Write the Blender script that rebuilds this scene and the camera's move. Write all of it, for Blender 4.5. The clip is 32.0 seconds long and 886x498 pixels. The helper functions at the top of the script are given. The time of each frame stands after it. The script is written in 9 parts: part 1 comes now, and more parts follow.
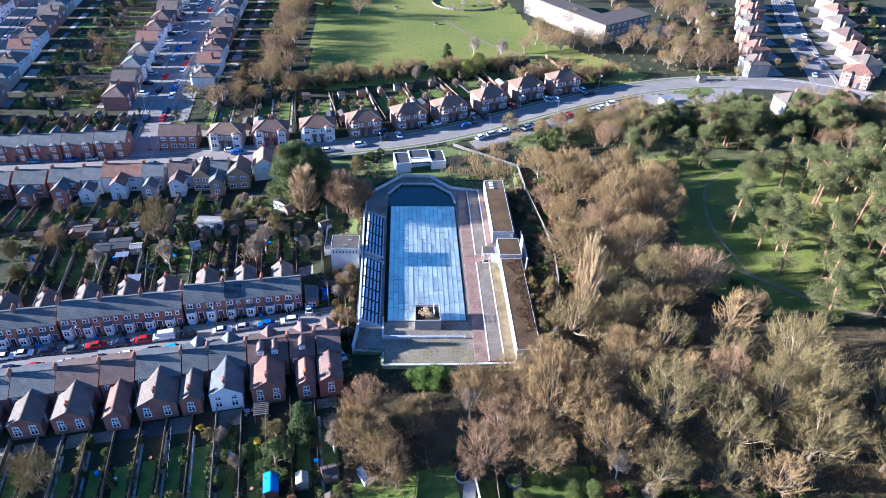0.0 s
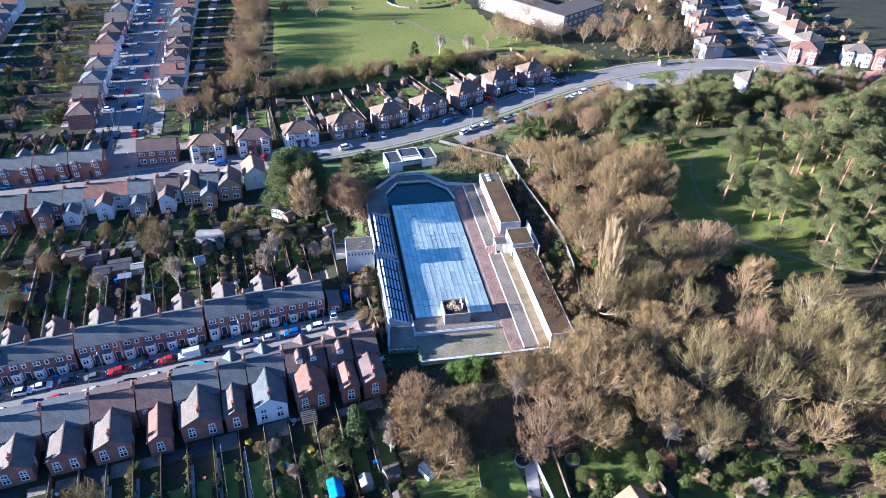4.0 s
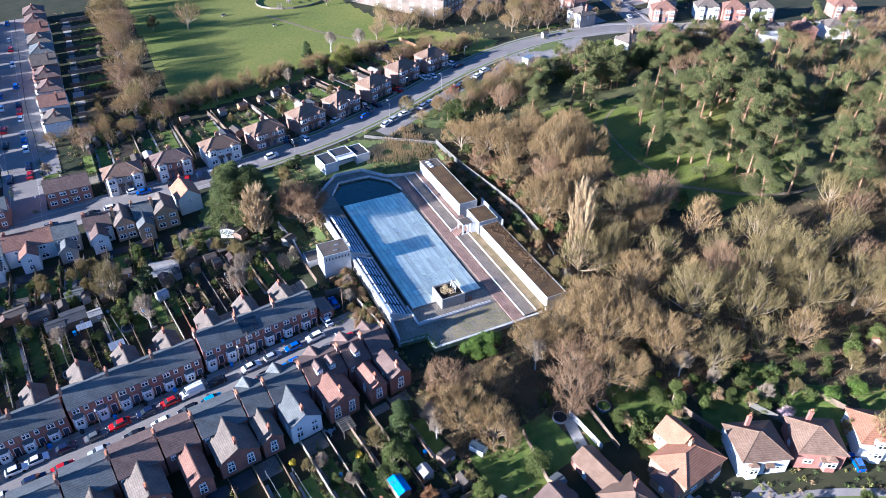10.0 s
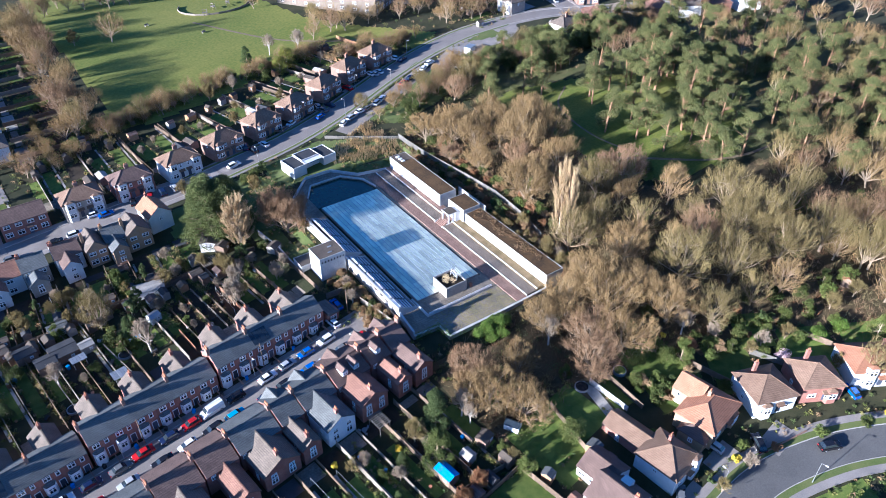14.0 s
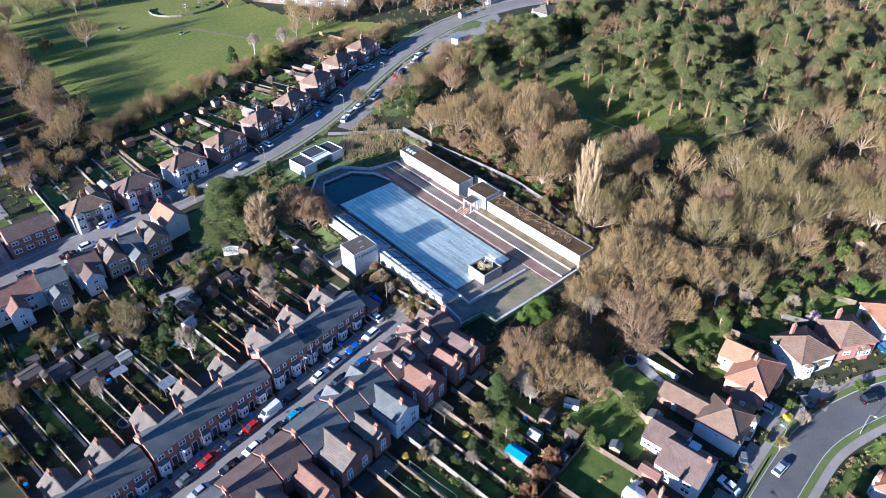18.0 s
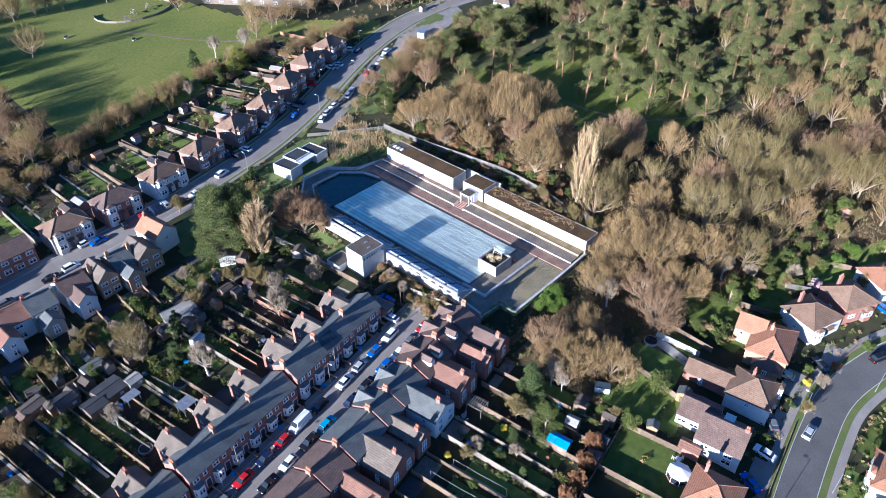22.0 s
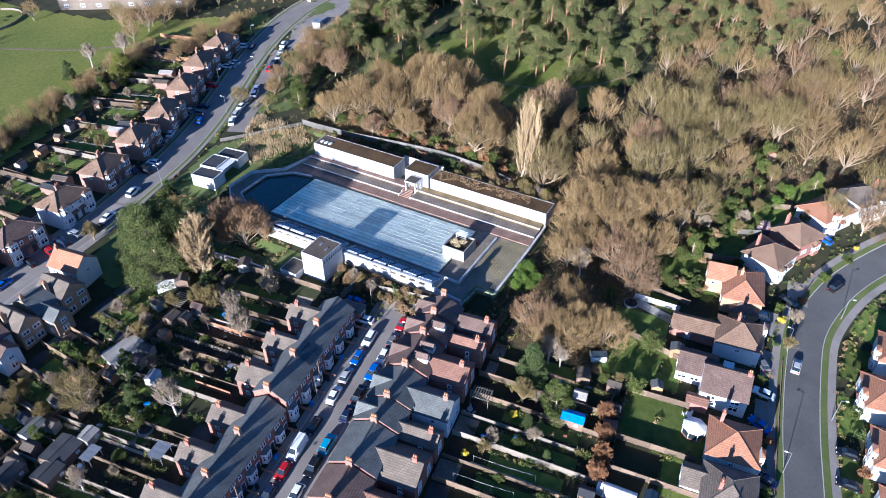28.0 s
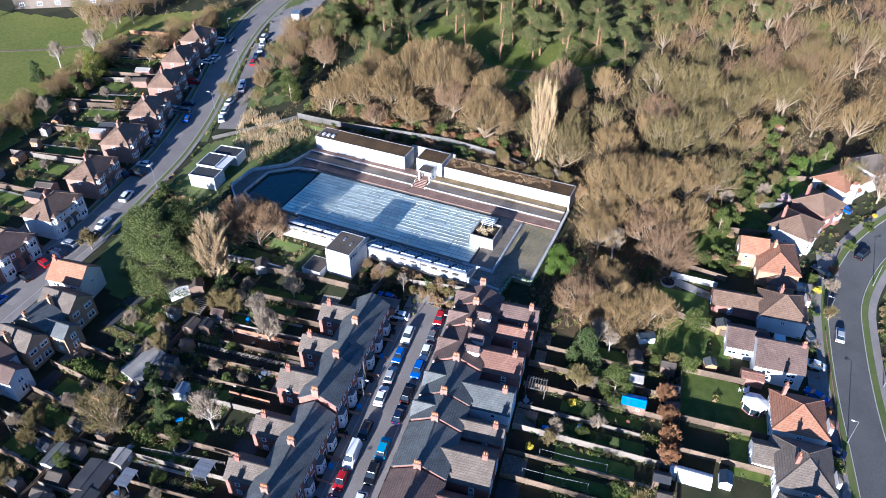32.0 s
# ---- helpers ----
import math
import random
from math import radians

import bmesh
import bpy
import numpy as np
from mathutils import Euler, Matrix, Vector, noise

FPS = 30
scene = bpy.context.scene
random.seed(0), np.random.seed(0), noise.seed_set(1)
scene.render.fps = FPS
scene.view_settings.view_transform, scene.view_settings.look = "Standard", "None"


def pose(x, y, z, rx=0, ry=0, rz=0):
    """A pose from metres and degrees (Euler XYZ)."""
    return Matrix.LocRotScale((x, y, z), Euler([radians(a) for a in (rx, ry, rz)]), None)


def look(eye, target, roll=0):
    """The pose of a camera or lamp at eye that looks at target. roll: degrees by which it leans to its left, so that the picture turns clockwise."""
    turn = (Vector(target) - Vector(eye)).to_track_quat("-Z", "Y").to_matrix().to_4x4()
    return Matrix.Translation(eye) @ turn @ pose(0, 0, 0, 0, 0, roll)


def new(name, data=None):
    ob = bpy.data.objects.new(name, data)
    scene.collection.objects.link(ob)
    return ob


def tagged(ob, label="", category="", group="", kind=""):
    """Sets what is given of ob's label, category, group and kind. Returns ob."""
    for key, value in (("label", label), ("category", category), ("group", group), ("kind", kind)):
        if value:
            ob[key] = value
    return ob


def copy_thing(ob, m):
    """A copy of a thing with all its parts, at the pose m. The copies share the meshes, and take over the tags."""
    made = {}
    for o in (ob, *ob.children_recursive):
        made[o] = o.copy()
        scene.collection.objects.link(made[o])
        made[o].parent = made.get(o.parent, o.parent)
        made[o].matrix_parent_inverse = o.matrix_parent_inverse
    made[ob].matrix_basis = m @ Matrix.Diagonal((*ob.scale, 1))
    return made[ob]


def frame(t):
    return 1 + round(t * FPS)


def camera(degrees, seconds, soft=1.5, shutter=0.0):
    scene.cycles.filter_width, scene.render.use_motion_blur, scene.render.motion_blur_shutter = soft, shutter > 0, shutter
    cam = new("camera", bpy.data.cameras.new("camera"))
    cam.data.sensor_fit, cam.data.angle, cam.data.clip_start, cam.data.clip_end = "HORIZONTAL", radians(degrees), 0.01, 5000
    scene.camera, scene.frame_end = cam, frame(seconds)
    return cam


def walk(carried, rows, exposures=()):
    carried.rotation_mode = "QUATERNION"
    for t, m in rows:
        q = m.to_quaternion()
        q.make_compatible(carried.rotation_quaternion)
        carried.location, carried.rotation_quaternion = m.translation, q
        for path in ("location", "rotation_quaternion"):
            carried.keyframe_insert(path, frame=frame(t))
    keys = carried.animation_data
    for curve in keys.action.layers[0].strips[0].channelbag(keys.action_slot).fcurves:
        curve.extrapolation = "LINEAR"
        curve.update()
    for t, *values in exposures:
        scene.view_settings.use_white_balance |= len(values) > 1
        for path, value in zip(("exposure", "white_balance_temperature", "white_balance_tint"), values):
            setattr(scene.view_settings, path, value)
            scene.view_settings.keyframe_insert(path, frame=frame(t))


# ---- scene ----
cam = camera(64.3, 32.0, 0.9)
PATH = [
    (0, (-14.44, -127.16, 113.11), (-9.04, -46.30, 54.53), 2.29),
    (0.5, (-17.26, -127.31, 113.08), (-10.29, -46.59, 54.48), 2.18),
    (1, (-20.17, -127.41, 113.06), (-11.80, -46.82, 54.44), 2.12),
    (1.5, (-23.11, -127.44, 113.04), (-14.15, -46.95, 54.38), 2.11),
    (2, (-25.89, -127.42, 113.00), (-16.54, -46.97, 54.34), 2.08),
    (2.5, (-28.51, -127.35, 112.98), (-18.04, -47.00, 54.38), 2.03),
    (3, (-31.35, -127.24, 112.95), (-19.44, -47.07, 54.38), 1.96),
    (3.5, (-34.11, -127.12, 112.89), (-20.63, -47.15, 54.38), 1.89),
    (5.5, (-45.07, -126.06, 112.71), (-23.34, -47.90, 54.25), 1.49),
    (6, (-47.79, -125.65, 112.72), (-24.16, -48.08, 54.19), 1.38),
    (6.5, (-50.48, -125.18, 112.65), (-25.05, -48.24, 54.06), 1.29),
    (7, (-53.19, -124.64, 112.61), (-25.99, -48.35, 53.97), 1.21),
    (7.5, (-55.89, -124.06, 112.62), (-26.96, -48.44, 53.92), 1.12),
    (8, (-58.60, -123.43, 112.66), (-28.03, -48.50, 53.92), 1.03),
    (8.5, (-61.26, -122.77, 112.76), (-29.29, -48.45, 53.98), 0.92),
    (9, (-63.94, -122.04, 112.90), (-30.75, -48.32, 54.05), 0.84),
    (9.5, (-66.57, -121.30, 112.98), (-32.26, -48.12, 54.08), 0.77),
    (10, (-69.18, -120.48, 113.06), (-33.69, -47.90, 54.13), 0.69),
    (10.5, (-71.77, -119.62, 113.12), (-34.70, -47.86, 54.15), 0.61),
    (11, (-74.38, -118.63, 113.24), (-35.60, -47.85, 54.19), 0.53),
    (11.5, (-76.97, -117.65, 113.28), (-36.64, -47.79, 54.17), 0.46),
    (12, (-79.53, -116.61, 113.33), (-37.92, -47.56, 54.16), 0.38),
    (12.5, (-82.05, -115.53, 113.35), (-39.24, -47.25, 54.15), 0.32),
    (13, (-84.54, -114.30, 113.50), (-40.56, -46.86, 54.18), 0.23),
    (13.5, (-86.99, -113.13, 113.48), (-41.80, -46.55, 54.12), 0.14),
    (14, (-89.45, -111.85, 113.53), (-43.11, -46.13, 54.08), 0.06),
    (14.5, (-91.85, -110.59, 113.51), (-44.55, -45.62, 53.99), 0.03),
    (16.5, (-101.34, -104.85, 113.37), (-49.32, -43.97, 53.47), -0.25),
    (17, (-103.65, -103.21, 113.32), (-51.53, -42.46, 53.38), -0.24),
    (17.5, (-105.92, -101.54, 113.21), (-53.82, -40.82, 53.23), -0.25),
    (18, (-108.18, -99.84, 113.07), (-56.06, -39.16, 53.06), -0.22),
    (18.5, (-110.39, -98.16, 112.90), (-58.29, -37.51, 52.84), -0.27),
    (19, (-112.34, -96.50, 112.80), (-59.90, -36.20, 52.70), -0.30),
    (19.5, (-114.07, -94.79, 112.71), (-60.51, -35.56, 52.52), -0.31),
    (20, (-115.64, -93.04, 112.57), (-60.76, -35.10, 52.30), -0.31),
    (20.5, (-117.02, -91.33, 112.37), (-61.15, -34.38, 52.07), -0.31),
    (21, (-118.27, -89.61, 112.18), (-61.48, -33.63, 51.84), -0.29),
    (21.5, (-119.40, -87.90, 111.96), (-61.73, -32.87, 51.58), -0.27),
    (22, (-120.37, -86.21, 111.72), (-61.93, -32.06, 51.28), -0.27),
    (22.5, (-121.32, -84.45, 111.41), (-62.33, -30.96, 50.92), -0.16),
    (23, (-122.13, -82.83, 111.03), (-62.65, -29.91, 50.52), -0.15),
    (23.5, (-122.96, -81.04, 110.65), (-62.96, -28.76, 50.09), -0.08),
    (24, (-123.64, -79.39, 110.16), (-63.17, -27.70, 49.58), -0.06),
    (24.5, (-124.32, -77.79, 109.50), (-62.98, -27.08, 48.95), -0.03),
    (25, (-124.86, -76.21, 108.92), (-61.90, -27.57, 48.34), -0.06),
    (25.5, (-125.56, -74.46, 108.26), (-60.72, -28.43, 47.62), 0.03),
    (26, (-126.15, -72.73, 107.76), (-60.02, -28.73, 47.00), -0.06),
    (26.5, (-126.77, -70.90, 107.17), (-59.74, -28.36, 46.37), -0.12),
    (28.5, (-129.06, -63.09, 104.76), (-60.05, -24.31, 43.66), -0.14),
    (29, (-129.59, -60.99, 104.06), (-60.17, -22.98, 42.93), -0.14),
    (29.5, (-130.13, -58.82, 103.32), (-60.27, -21.66, 42.17), -0.15),
    (30, (-130.66, -56.51, 102.64), (-60.40, -20.24, 41.43), -0.17),
    (30.5, (-131.33, -54.16, 101.92), (-60.66, -18.72, 40.69), -0.15),
    (31, (-132.03, -51.75, 101.19), (-60.94, -17.15, 39.96), -0.07),
    (31.5, (-132.75, -49.23, 100.51), (-61.28, -15.46, 39.25), -0.06),
    (32, (-133.47, -46.65, 99.77), (-61.58, -13.75, 38.53), 0.01),
]
walk(cam, [(t, look(eye, target, roll)) for t, eye, target, roll in PATH], exposures=[(0.0, 2.42, 4390, 15), (9.0, 2.17, 4410, 15), (19.0, 1.84, 4410, 13), (32.0, 1.61, 4460, 13)])

# ---- sky and sun ----
SUN_EL, SUN_AZ = 13.0, 271.0
world = bpy.data.worlds.new("sky")
scene.world = world
world.use_nodes = True
wn = world.node_tree.nodes
sky = wn.new("ShaderNodeTexSky")
sky.sky_type = "NISHITA"
sky.sun_disc = False
sky.sun_elevation = radians(SUN_EL)
sky.sun_rotation = radians(SUN_AZ)
sky.air_density, sky.dust_density, sky.ozone_density = 1.0, 0.5, 4.4
wn["Background"].inputs["Strength"].default_value = 0.046
world.node_tree.links.new(sky.outputs["Color"], wn["Background"].inputs["Color"])
sun_data = bpy.data.lights.new("sun", "SUN")
sun_data.energy, sun_data.angle, sun_data.color = 5.2, radians(0.6), (1.0, 0.79, 0.55)
sun = new("sun", sun_data)
sun.matrix_world = look((-200, 4, 50), (0, 0, 50 - 200 * math.tan(radians(SUN_EL))))
tagged(sun, kind="structure")

# ---- materials ----
MATS = {}


def material(name, a, b, scale=1.0, rough=0.85, bump=0.15, fine=9.0, metal=0.0, vary=0.12, space="Object", kind="", spec=0.3, streak=0.0):
    """Two colours mixed by coarse and fine noise, a value shift per object, and relief."""
    m = bpy.data.materials.new(name)
    m.use_nodes = True
    n, l = m.node_tree.nodes, m.node_tree.links
    p = n["Principled BSDF"]
    p.inputs["Roughness"].default_value, p.inputs["Metallic"].default_value = rough, metal
    p.inputs["Specular IOR Level"].default_value = spec
    tc = n.new("ShaderNodeTexCoord")
    geo = n.new("ShaderNodeNewGeometry")
    where = geo.outputs["Position"] if space == "World" else tc.outputs["Object"]
    big, small, mix = n.new("ShaderNodeTexNoise"), n.new("ShaderNodeTexNoise"), n.new("ShaderNodeMix")
    big.inputs["Scale"].default_value, small.inputs["Scale"].default_value = scale, scale * fine
    big.inputs["Detail"].default_value, small.inputs["Detail"].default_value = 5, 3
    l.new(where, big.inputs["Vector"]), l.new(where, small.inputs["Vector"])
    add = n.new("ShaderNodeMath")
    add.operation = "MULTIPLY_ADD"
    add.inputs[1].default_value, add.inputs[2].default_value = 0.45, 0.0
    l.new(small.outputs["Fac"], add.inputs[0])
    tot = n.new("ShaderNodeMath")
    tot.operation = "MULTIPLY_ADD"
    tot.inputs[1].default_value = 0.55
    l.new(big.outputs["Fac"], tot.inputs[0]), l.new(add.outputs[0], tot.inputs[2])
    ramp = n.new("ShaderNodeMapRange")
    ramp.inputs["From Min"].default_value, ramp.inputs["From Max"].default_value = 0.36, 0.64
    l.new(tot.outputs[0], ramp.inputs["Value"])
    mix.data_type = "RGBA"
    mix.inputs["A"].default_value, mix.inputs["B"].default_value = (*a, 1), (*b, 1)
    l.new(ramp.outputs["Result"], mix.inputs["Factor"])
    colour, height = mix.outputs["Result"], tot.outputs[0]
    if kind:
        sep, cmb, sm = n.new("ShaderNodeSeparateXYZ"), n.new("ShaderNodeCombineXYZ"), n.new("ShaderNodeMath")
        l.new(where, sep.inputs[0])
        l.new(sep.outputs["X"], sm.inputs[0]), l.new(sep.outputs["Y"], sm.inputs[1])
        l.new(sm.outputs[0], cmb.inputs["X"]), l.new(sep.outputs["Y" if kind == "paving" else "Z"], cmb.inputs["Y"])
        if kind == "paving":
            l.new(sep.outputs["X"], cmb.inputs["X"])
        t = n.new("ShaderNodeTexBrick")
        t.inputs["Scale"].default_value = 1.0
        wide, tall, mort = {"brick": (0.24, 0.085, 0.012), "tile": (0.34, 0.21, 0.02), "paving": (0.6, 0.6, 0.03)}[kind]
        t.inputs["Brick Width"].default_value, t.inputs["Row Height"].default_value, t.inputs["Mortar Size"].default_value = wide, tall, mort
        t.inputs["Color1"].default_value, t.inputs["Color2"].default_value = (1, 1, 1, 1), (0.72, 0.72, 0.72, 1)
        t.inputs["Mortar"].default_value = (0.95, 0.9, 0.85, 1) if kind == "brick" else (0.42, 0.42, 0.42, 1)
        l.new(cmb.outputs[0], t.inputs["Vector"])
        mul = n.new("ShaderNodeMix")
        mul.data_type, mul.blend_type = "RGBA", "MULTIPLY"
        mul.inputs["Factor"].default_value = 0.8
        l.new(colour, mul.inputs["A"]), l.new(t.outputs["Color"], mul.inputs["B"])
        colour = mul.outputs["Result"]
    info, val, hsv = n.new("ShaderNodeObjectInfo"), n.new("ShaderNodeMapRange"), n.new("ShaderNodeHueSaturation")
    val.inputs["To Min"].default_value, val.inputs["To Max"].default_value = 1 - vary, 1 + vary
    l.new(info.outputs["Random"], val.inputs["Value"]), l.new(val.outputs["Result"], hsv.inputs["Value"])
    l.new(colour, hsv.inputs["Color"]), l.new(hsv.outputs["Color"], p.inputs["Base Color"])
    if bump:
        b_ = n.new("ShaderNodeBump")
        b_.inputs["Strength"].default_value, b_.inputs["Distance"].default_value = bump, 0.1
        l.new(height, b_.inputs["Height"]), l.new(b_.outputs["Normal"], p.inputs["Normal"])
    MATS[name] = m
    return m


material("brick_red", (0.255, 0.118, 0.088), (0.365, 0.188, 0.142), 0.8, 0.9, 0.2, kind="brick")
material("brick_brown", (0.25, 0.155, 0.115), (0.34, 0.225, 0.175), 0.8, 0.9, 0.2, kind="brick")
material("brick_yellow", (0.33, 0.22, 0.13), (0.42, 0.30, 0.19), 0.8, 0.9, 0.2, kind="brick")
material("render_white", (0.58, 0.57, 0.55), (0.70, 0.69, 0.67), 0.5, 0.85, 0.05, vary=0.05)
material("render_old", (0.42, 0.41, 0.385), (0.60, 0.59, 0.57), 0.5, 0.85, 0.08, vary=0.04)
material("render_grey", (0.29, 0.26, 0.22), (0.40, 0.36, 0.31), 0.6, 0.9, 0.1)
material("slate", (0.103, 0.109, 0.107), (0.172, 0.18, 0.174), 0.5, 0.75, 0.25, kind="tile", spec=0.35)
material("slate_brown", (0.137, 0.112, 0.088), (0.21, 0.17, 0.134), 0.5, 0.8, 0.25, kind="tile")
material("tile_tan", (0.198, 0.126, 0.081), (0.282, 0.188, 0.125), 0.5, 0.8, 0.25, kind="tile")
material("tile_red", (0.215, 0.115, 0.08), (0.30, 0.165, 0.115), 0.5, 0.85, 0.25, kind="tile")
material("tile_orange", (0.35, 0.165, 0.09), (0.44, 0.225, 0.13), 0.5, 0.85, 0.25, kind="tile")
material("tile_brown", (0.13, 0.088, 0.072), (0.205, 0.14, 0.112), 0.5, 0.85, 0.25, kind="tile")
material("felt_roof", (0.075, 0.062, 0.05), (0.125, 0.10, 0.075), 0.35, 0.9, 0.2, space="World")
material("moss_roof", (0.055, 0.036, 0.018), (0.125, 0.075, 0.03), 0.25, 0.95, 0.3, space="World")
material("flats_brick", (0.19, 0.155, 0.12), (0.26, 0.22, 0.175), 0.8, 0.9, 0.1, kind="brick")
material("terracotta", (0.42, 0.17, 0.08), (0.52, 0.24, 0.12), 2, 0.8, 0.1)
material("frame_white", (0.76, 0.76, 0.76), (0.84, 0.84, 0.83), 2, 0.5, 0.0, vary=0.03)
material("glass_dark", (0.018, 0.024, 0.03), (0.03, 0.04, 0.05), 0.3, 0.06, 0.0, spec=0.9)
material("door_paint", (0.05, 0.06, 0.09), (0.07, 0.08, 0.11), 2, 0.5, 0.0, vary=0.5)
material("asphalt", (0.172, 0.153, 0.137), (0.255, 0.229, 0.204), 0.12, 0.85, 0.1, 30, space="World", vary=0.02)
material("asphalt_dark", (0.085, 0.083, 0.08), (0.13, 0.126, 0.12), 0.12, 0.85, 0.1, 30, space="World", vary=0.02)
material("asphalt_patch", (0.035, 0.036, 0.04), (0.062, 0.063, 0.066), 0.3, 0.85, 0.1, 20, space="World", vary=0.1)
material("pavement_grey", (0.19, 0.175, 0.16), (0.28, 0.25, 0.225), 0.25, 0.9, 0.1, 20, space="World", vary=0.02)
material("kerb_stone", (0.33, 0.31, 0.28), (0.42, 0.40, 0.37), 1.0, 0.9, 0.1, space="World", vary=0.02)
material("concrete", (0.27, 0.25, 0.22), (0.40, 0.37, 0.33), 0.3, 0.9, 0.15, 14, space="World", vary=0.06)
material("deck_paving", (0.14, 0.125, 0.10), (0.35, 0.295, 0.22), 0.22, 0.9, 0.2, 10, space="World", kind="paving", vary=0.05)
material("deck_red", (0.20, 0.125, 0.095), (0.34, 0.225, 0.17), 0.3, 0.9, 0.2, 10, space="World", kind="paving", vary=0.05)
material("deck_grey", (0.165, 0.135, 0.105), (0.29, 0.24, 0.19), 0.3, 0.9, 0.2, 10, space="World", kind="paving", vary=0.05)
material("moss_paving", (0.125, 0.098, 0.045), (0.28, 0.205, 0.11), 0.5, 0.95, 0.3, 8, space="World", vary=0.05)
material("moss_tuft", (0.19, 0.17, 0.045), (0.33, 0.275, 0.09), 0.5, 0.95, 0.3, 8, space="World", vary=0.05)
material("cover_sheet", (0.65, 0.71, 0.55), (0.87, 0.92, 0.75), 0.35, 0.32, 0.04, 9, space="World", vary=0.16, metal=0.7, spec=0.5)
material("cover_batten", (0.34, 0.37, 0.39), (0.46, 0.49, 0.50), 0.5, 0.4, 0.05, space="World", vary=0.1, metal=0.6)
material("bench_white", (0.70, 0.72, 0.74), (0.82, 0.83, 0.84), 0.6, 0.7, 0.1, vary=0.1)
material("pool_water", (0.012, 0.035, 0.03), (0.02, 0.05, 0.04), 0.1, 0.06, 0.02, space="World", spec=0.6)
material("ground_mix", (0.018, 0.025, 0.008), (0.051, 0.047, 0.021), 0.2, 0.95, 0.5, 22, space="World", vary=0.0)
material("leaf_litter", (0.045, 0.04, 0.018), (0.12, 0.085, 0.04), 0.12, 0.95, 0.6, 18, space="World", vary=0.05)
material("field_grass", (0.108, 0.142, 0.018), (0.225, 0.216, 0.042), 0.022, 0.95, 0.25, 45, space="World", vary=0.0)
material("park_grass", (0.095, 0.124, 0.015), (0.205, 0.20, 0.04), 0.06, 0.95, 0.4, 25, space="World", vary=0.0)
material("lawn_grass", (0.058, 0.098, 0.013), (0.15, 0.175, 0.033), 0.5, 0.95, 0.3, 25, space="World", vary=0.3)
material("garden_soil", (0.023, 0.018, 0.011), (0.053, 0.04, 0.025), 0.4, 0.95, 0.4, 10, space="World", vary=0.2)
material("verge_grass", (0.08, 0.115, 0.025), (0.14, 0.15, 0.05), 0.2, 0.95, 0.4, 20, space="World", vary=0.05)
material("dry_grass", (0.52, 0.40, 0.21), (0.66, 0.53, 0.31), 0.5, 0.95, 0.1, vary=0.15)
material("fence_wood", (0.105, 0.075, 0.05), (0.19, 0.14, 0.095), 0.8, 0.9, 0.2, vary=0.35)
material("fence_grey", (0.10, 0.093, 0.08), (0.175, 0.165, 0.145), 0.8, 0.9, 0.2, vary=0.25)
material("fence_concrete", (0.17, 0.145, 0.115), (0.27, 0.235, 0.19), 0.8, 0.9, 0.2, vary=0.2)
material("shed_wood", (0.16, 0.11, 0.075), (0.24, 0.17, 0.12), 1.0, 0.9, 0.2, vary=0.3)
material("timber_orange", (0.33, 0.175, 0.08), (0.42, 0.24, 0.12), 1.0, 0.8, 0.1, vary=0.15)
material("tarp_blue", (0.03, 0.20, 0.58), (0.05, 0.26, 0.66), 1.5, 0.5, 0.2, vary=0.05)
material("path_earth", (0.15, 0.115, 0.07), (0.24, 0.19, 0.12), 0.5, 0.95, 0.3, 10, space="World", vary=0.05)
material("bark", (0.25, 0.195, 0.13), (0.39, 0.31, 0.215), 0.8, 0.95, 0.5, vary=0.2)
material("twig_brown", (0.19, 0.126, 0.05), (0.30, 0.209, 0.087), 0.4, 0.95, 0.0, vary=0.15)
material("twig_red", (0.195, 0.121, 0.062), (0.282, 0.185, 0.098), 0.4, 0.95, 0.0, vary=0.12)
material("twig_olive", (0.138, 0.106, 0.038), (0.222, 0.174, 0.065), 0.4, 0.95, 0.0, vary=0.15)
material("twig_pale", (0.38, 0.275, 0.14), (0.50, 0.375, 0.205), 0.4, 0.95, 0.0, vary=0.12)
material("twig_grey", (0.24, 0.19, 0.13), (0.37, 0.30, 0.215), 0.4, 0.95, 0.0, vary=0.15)
material("wood_moss", (0.055, 0.068, 0.018), (0.125, 0.112, 0.045), 0.15, 0.95, 0.5, 18, space="World", vary=0.0)
material("cedar_leaf", (0.043, 0.064, 0.015), (0.135, 0.147, 0.038), 0.5, 0.8, 0.0, vary=0.1)
material("scrub_ochre", (0.25, 0.165, 0.078), (0.38, 0.262, 0.138), 0.5, 0.95, 0.0, vary=0.2)
material("brush_brown", (0.17, 0.115, 0.06), (0.26, 0.18, 0.10), 0.4, 0.95, 0.0, vary=0.1)
material("brush_olive", (0.15, 0.13, 0.05), (0.24, 0.205, 0.09), 0.4, 0.95, 0.0, vary=0.1)
material("oak_bark", (0.23, 0.165, 0.098), (0.34, 0.25, 0.155), 1.0, 0.9, 0.4, vary=0.05)
material("birch_bark", (0.38, 0.345, 0.30), (0.52, 0.475, 0.42), 2.0, 0.8, 0.1, vary=0.05)
material("pine_bark", (0.20, 0.115, 0.062), (0.30, 0.18, 0.105), 1.0, 0.9, 0.4, vary=0.15)
material("pine_needle", (0.058, 0.071, 0.02), (0.165, 0.165, 0.05), 0.5, 0.8, 0.0, vary=0.2)
material("conifer_leaf", (0.042, 0.066, 0.018), (0.105, 0.13, 0.036), 0.5, 0.8, 0.0, vary=0.25)
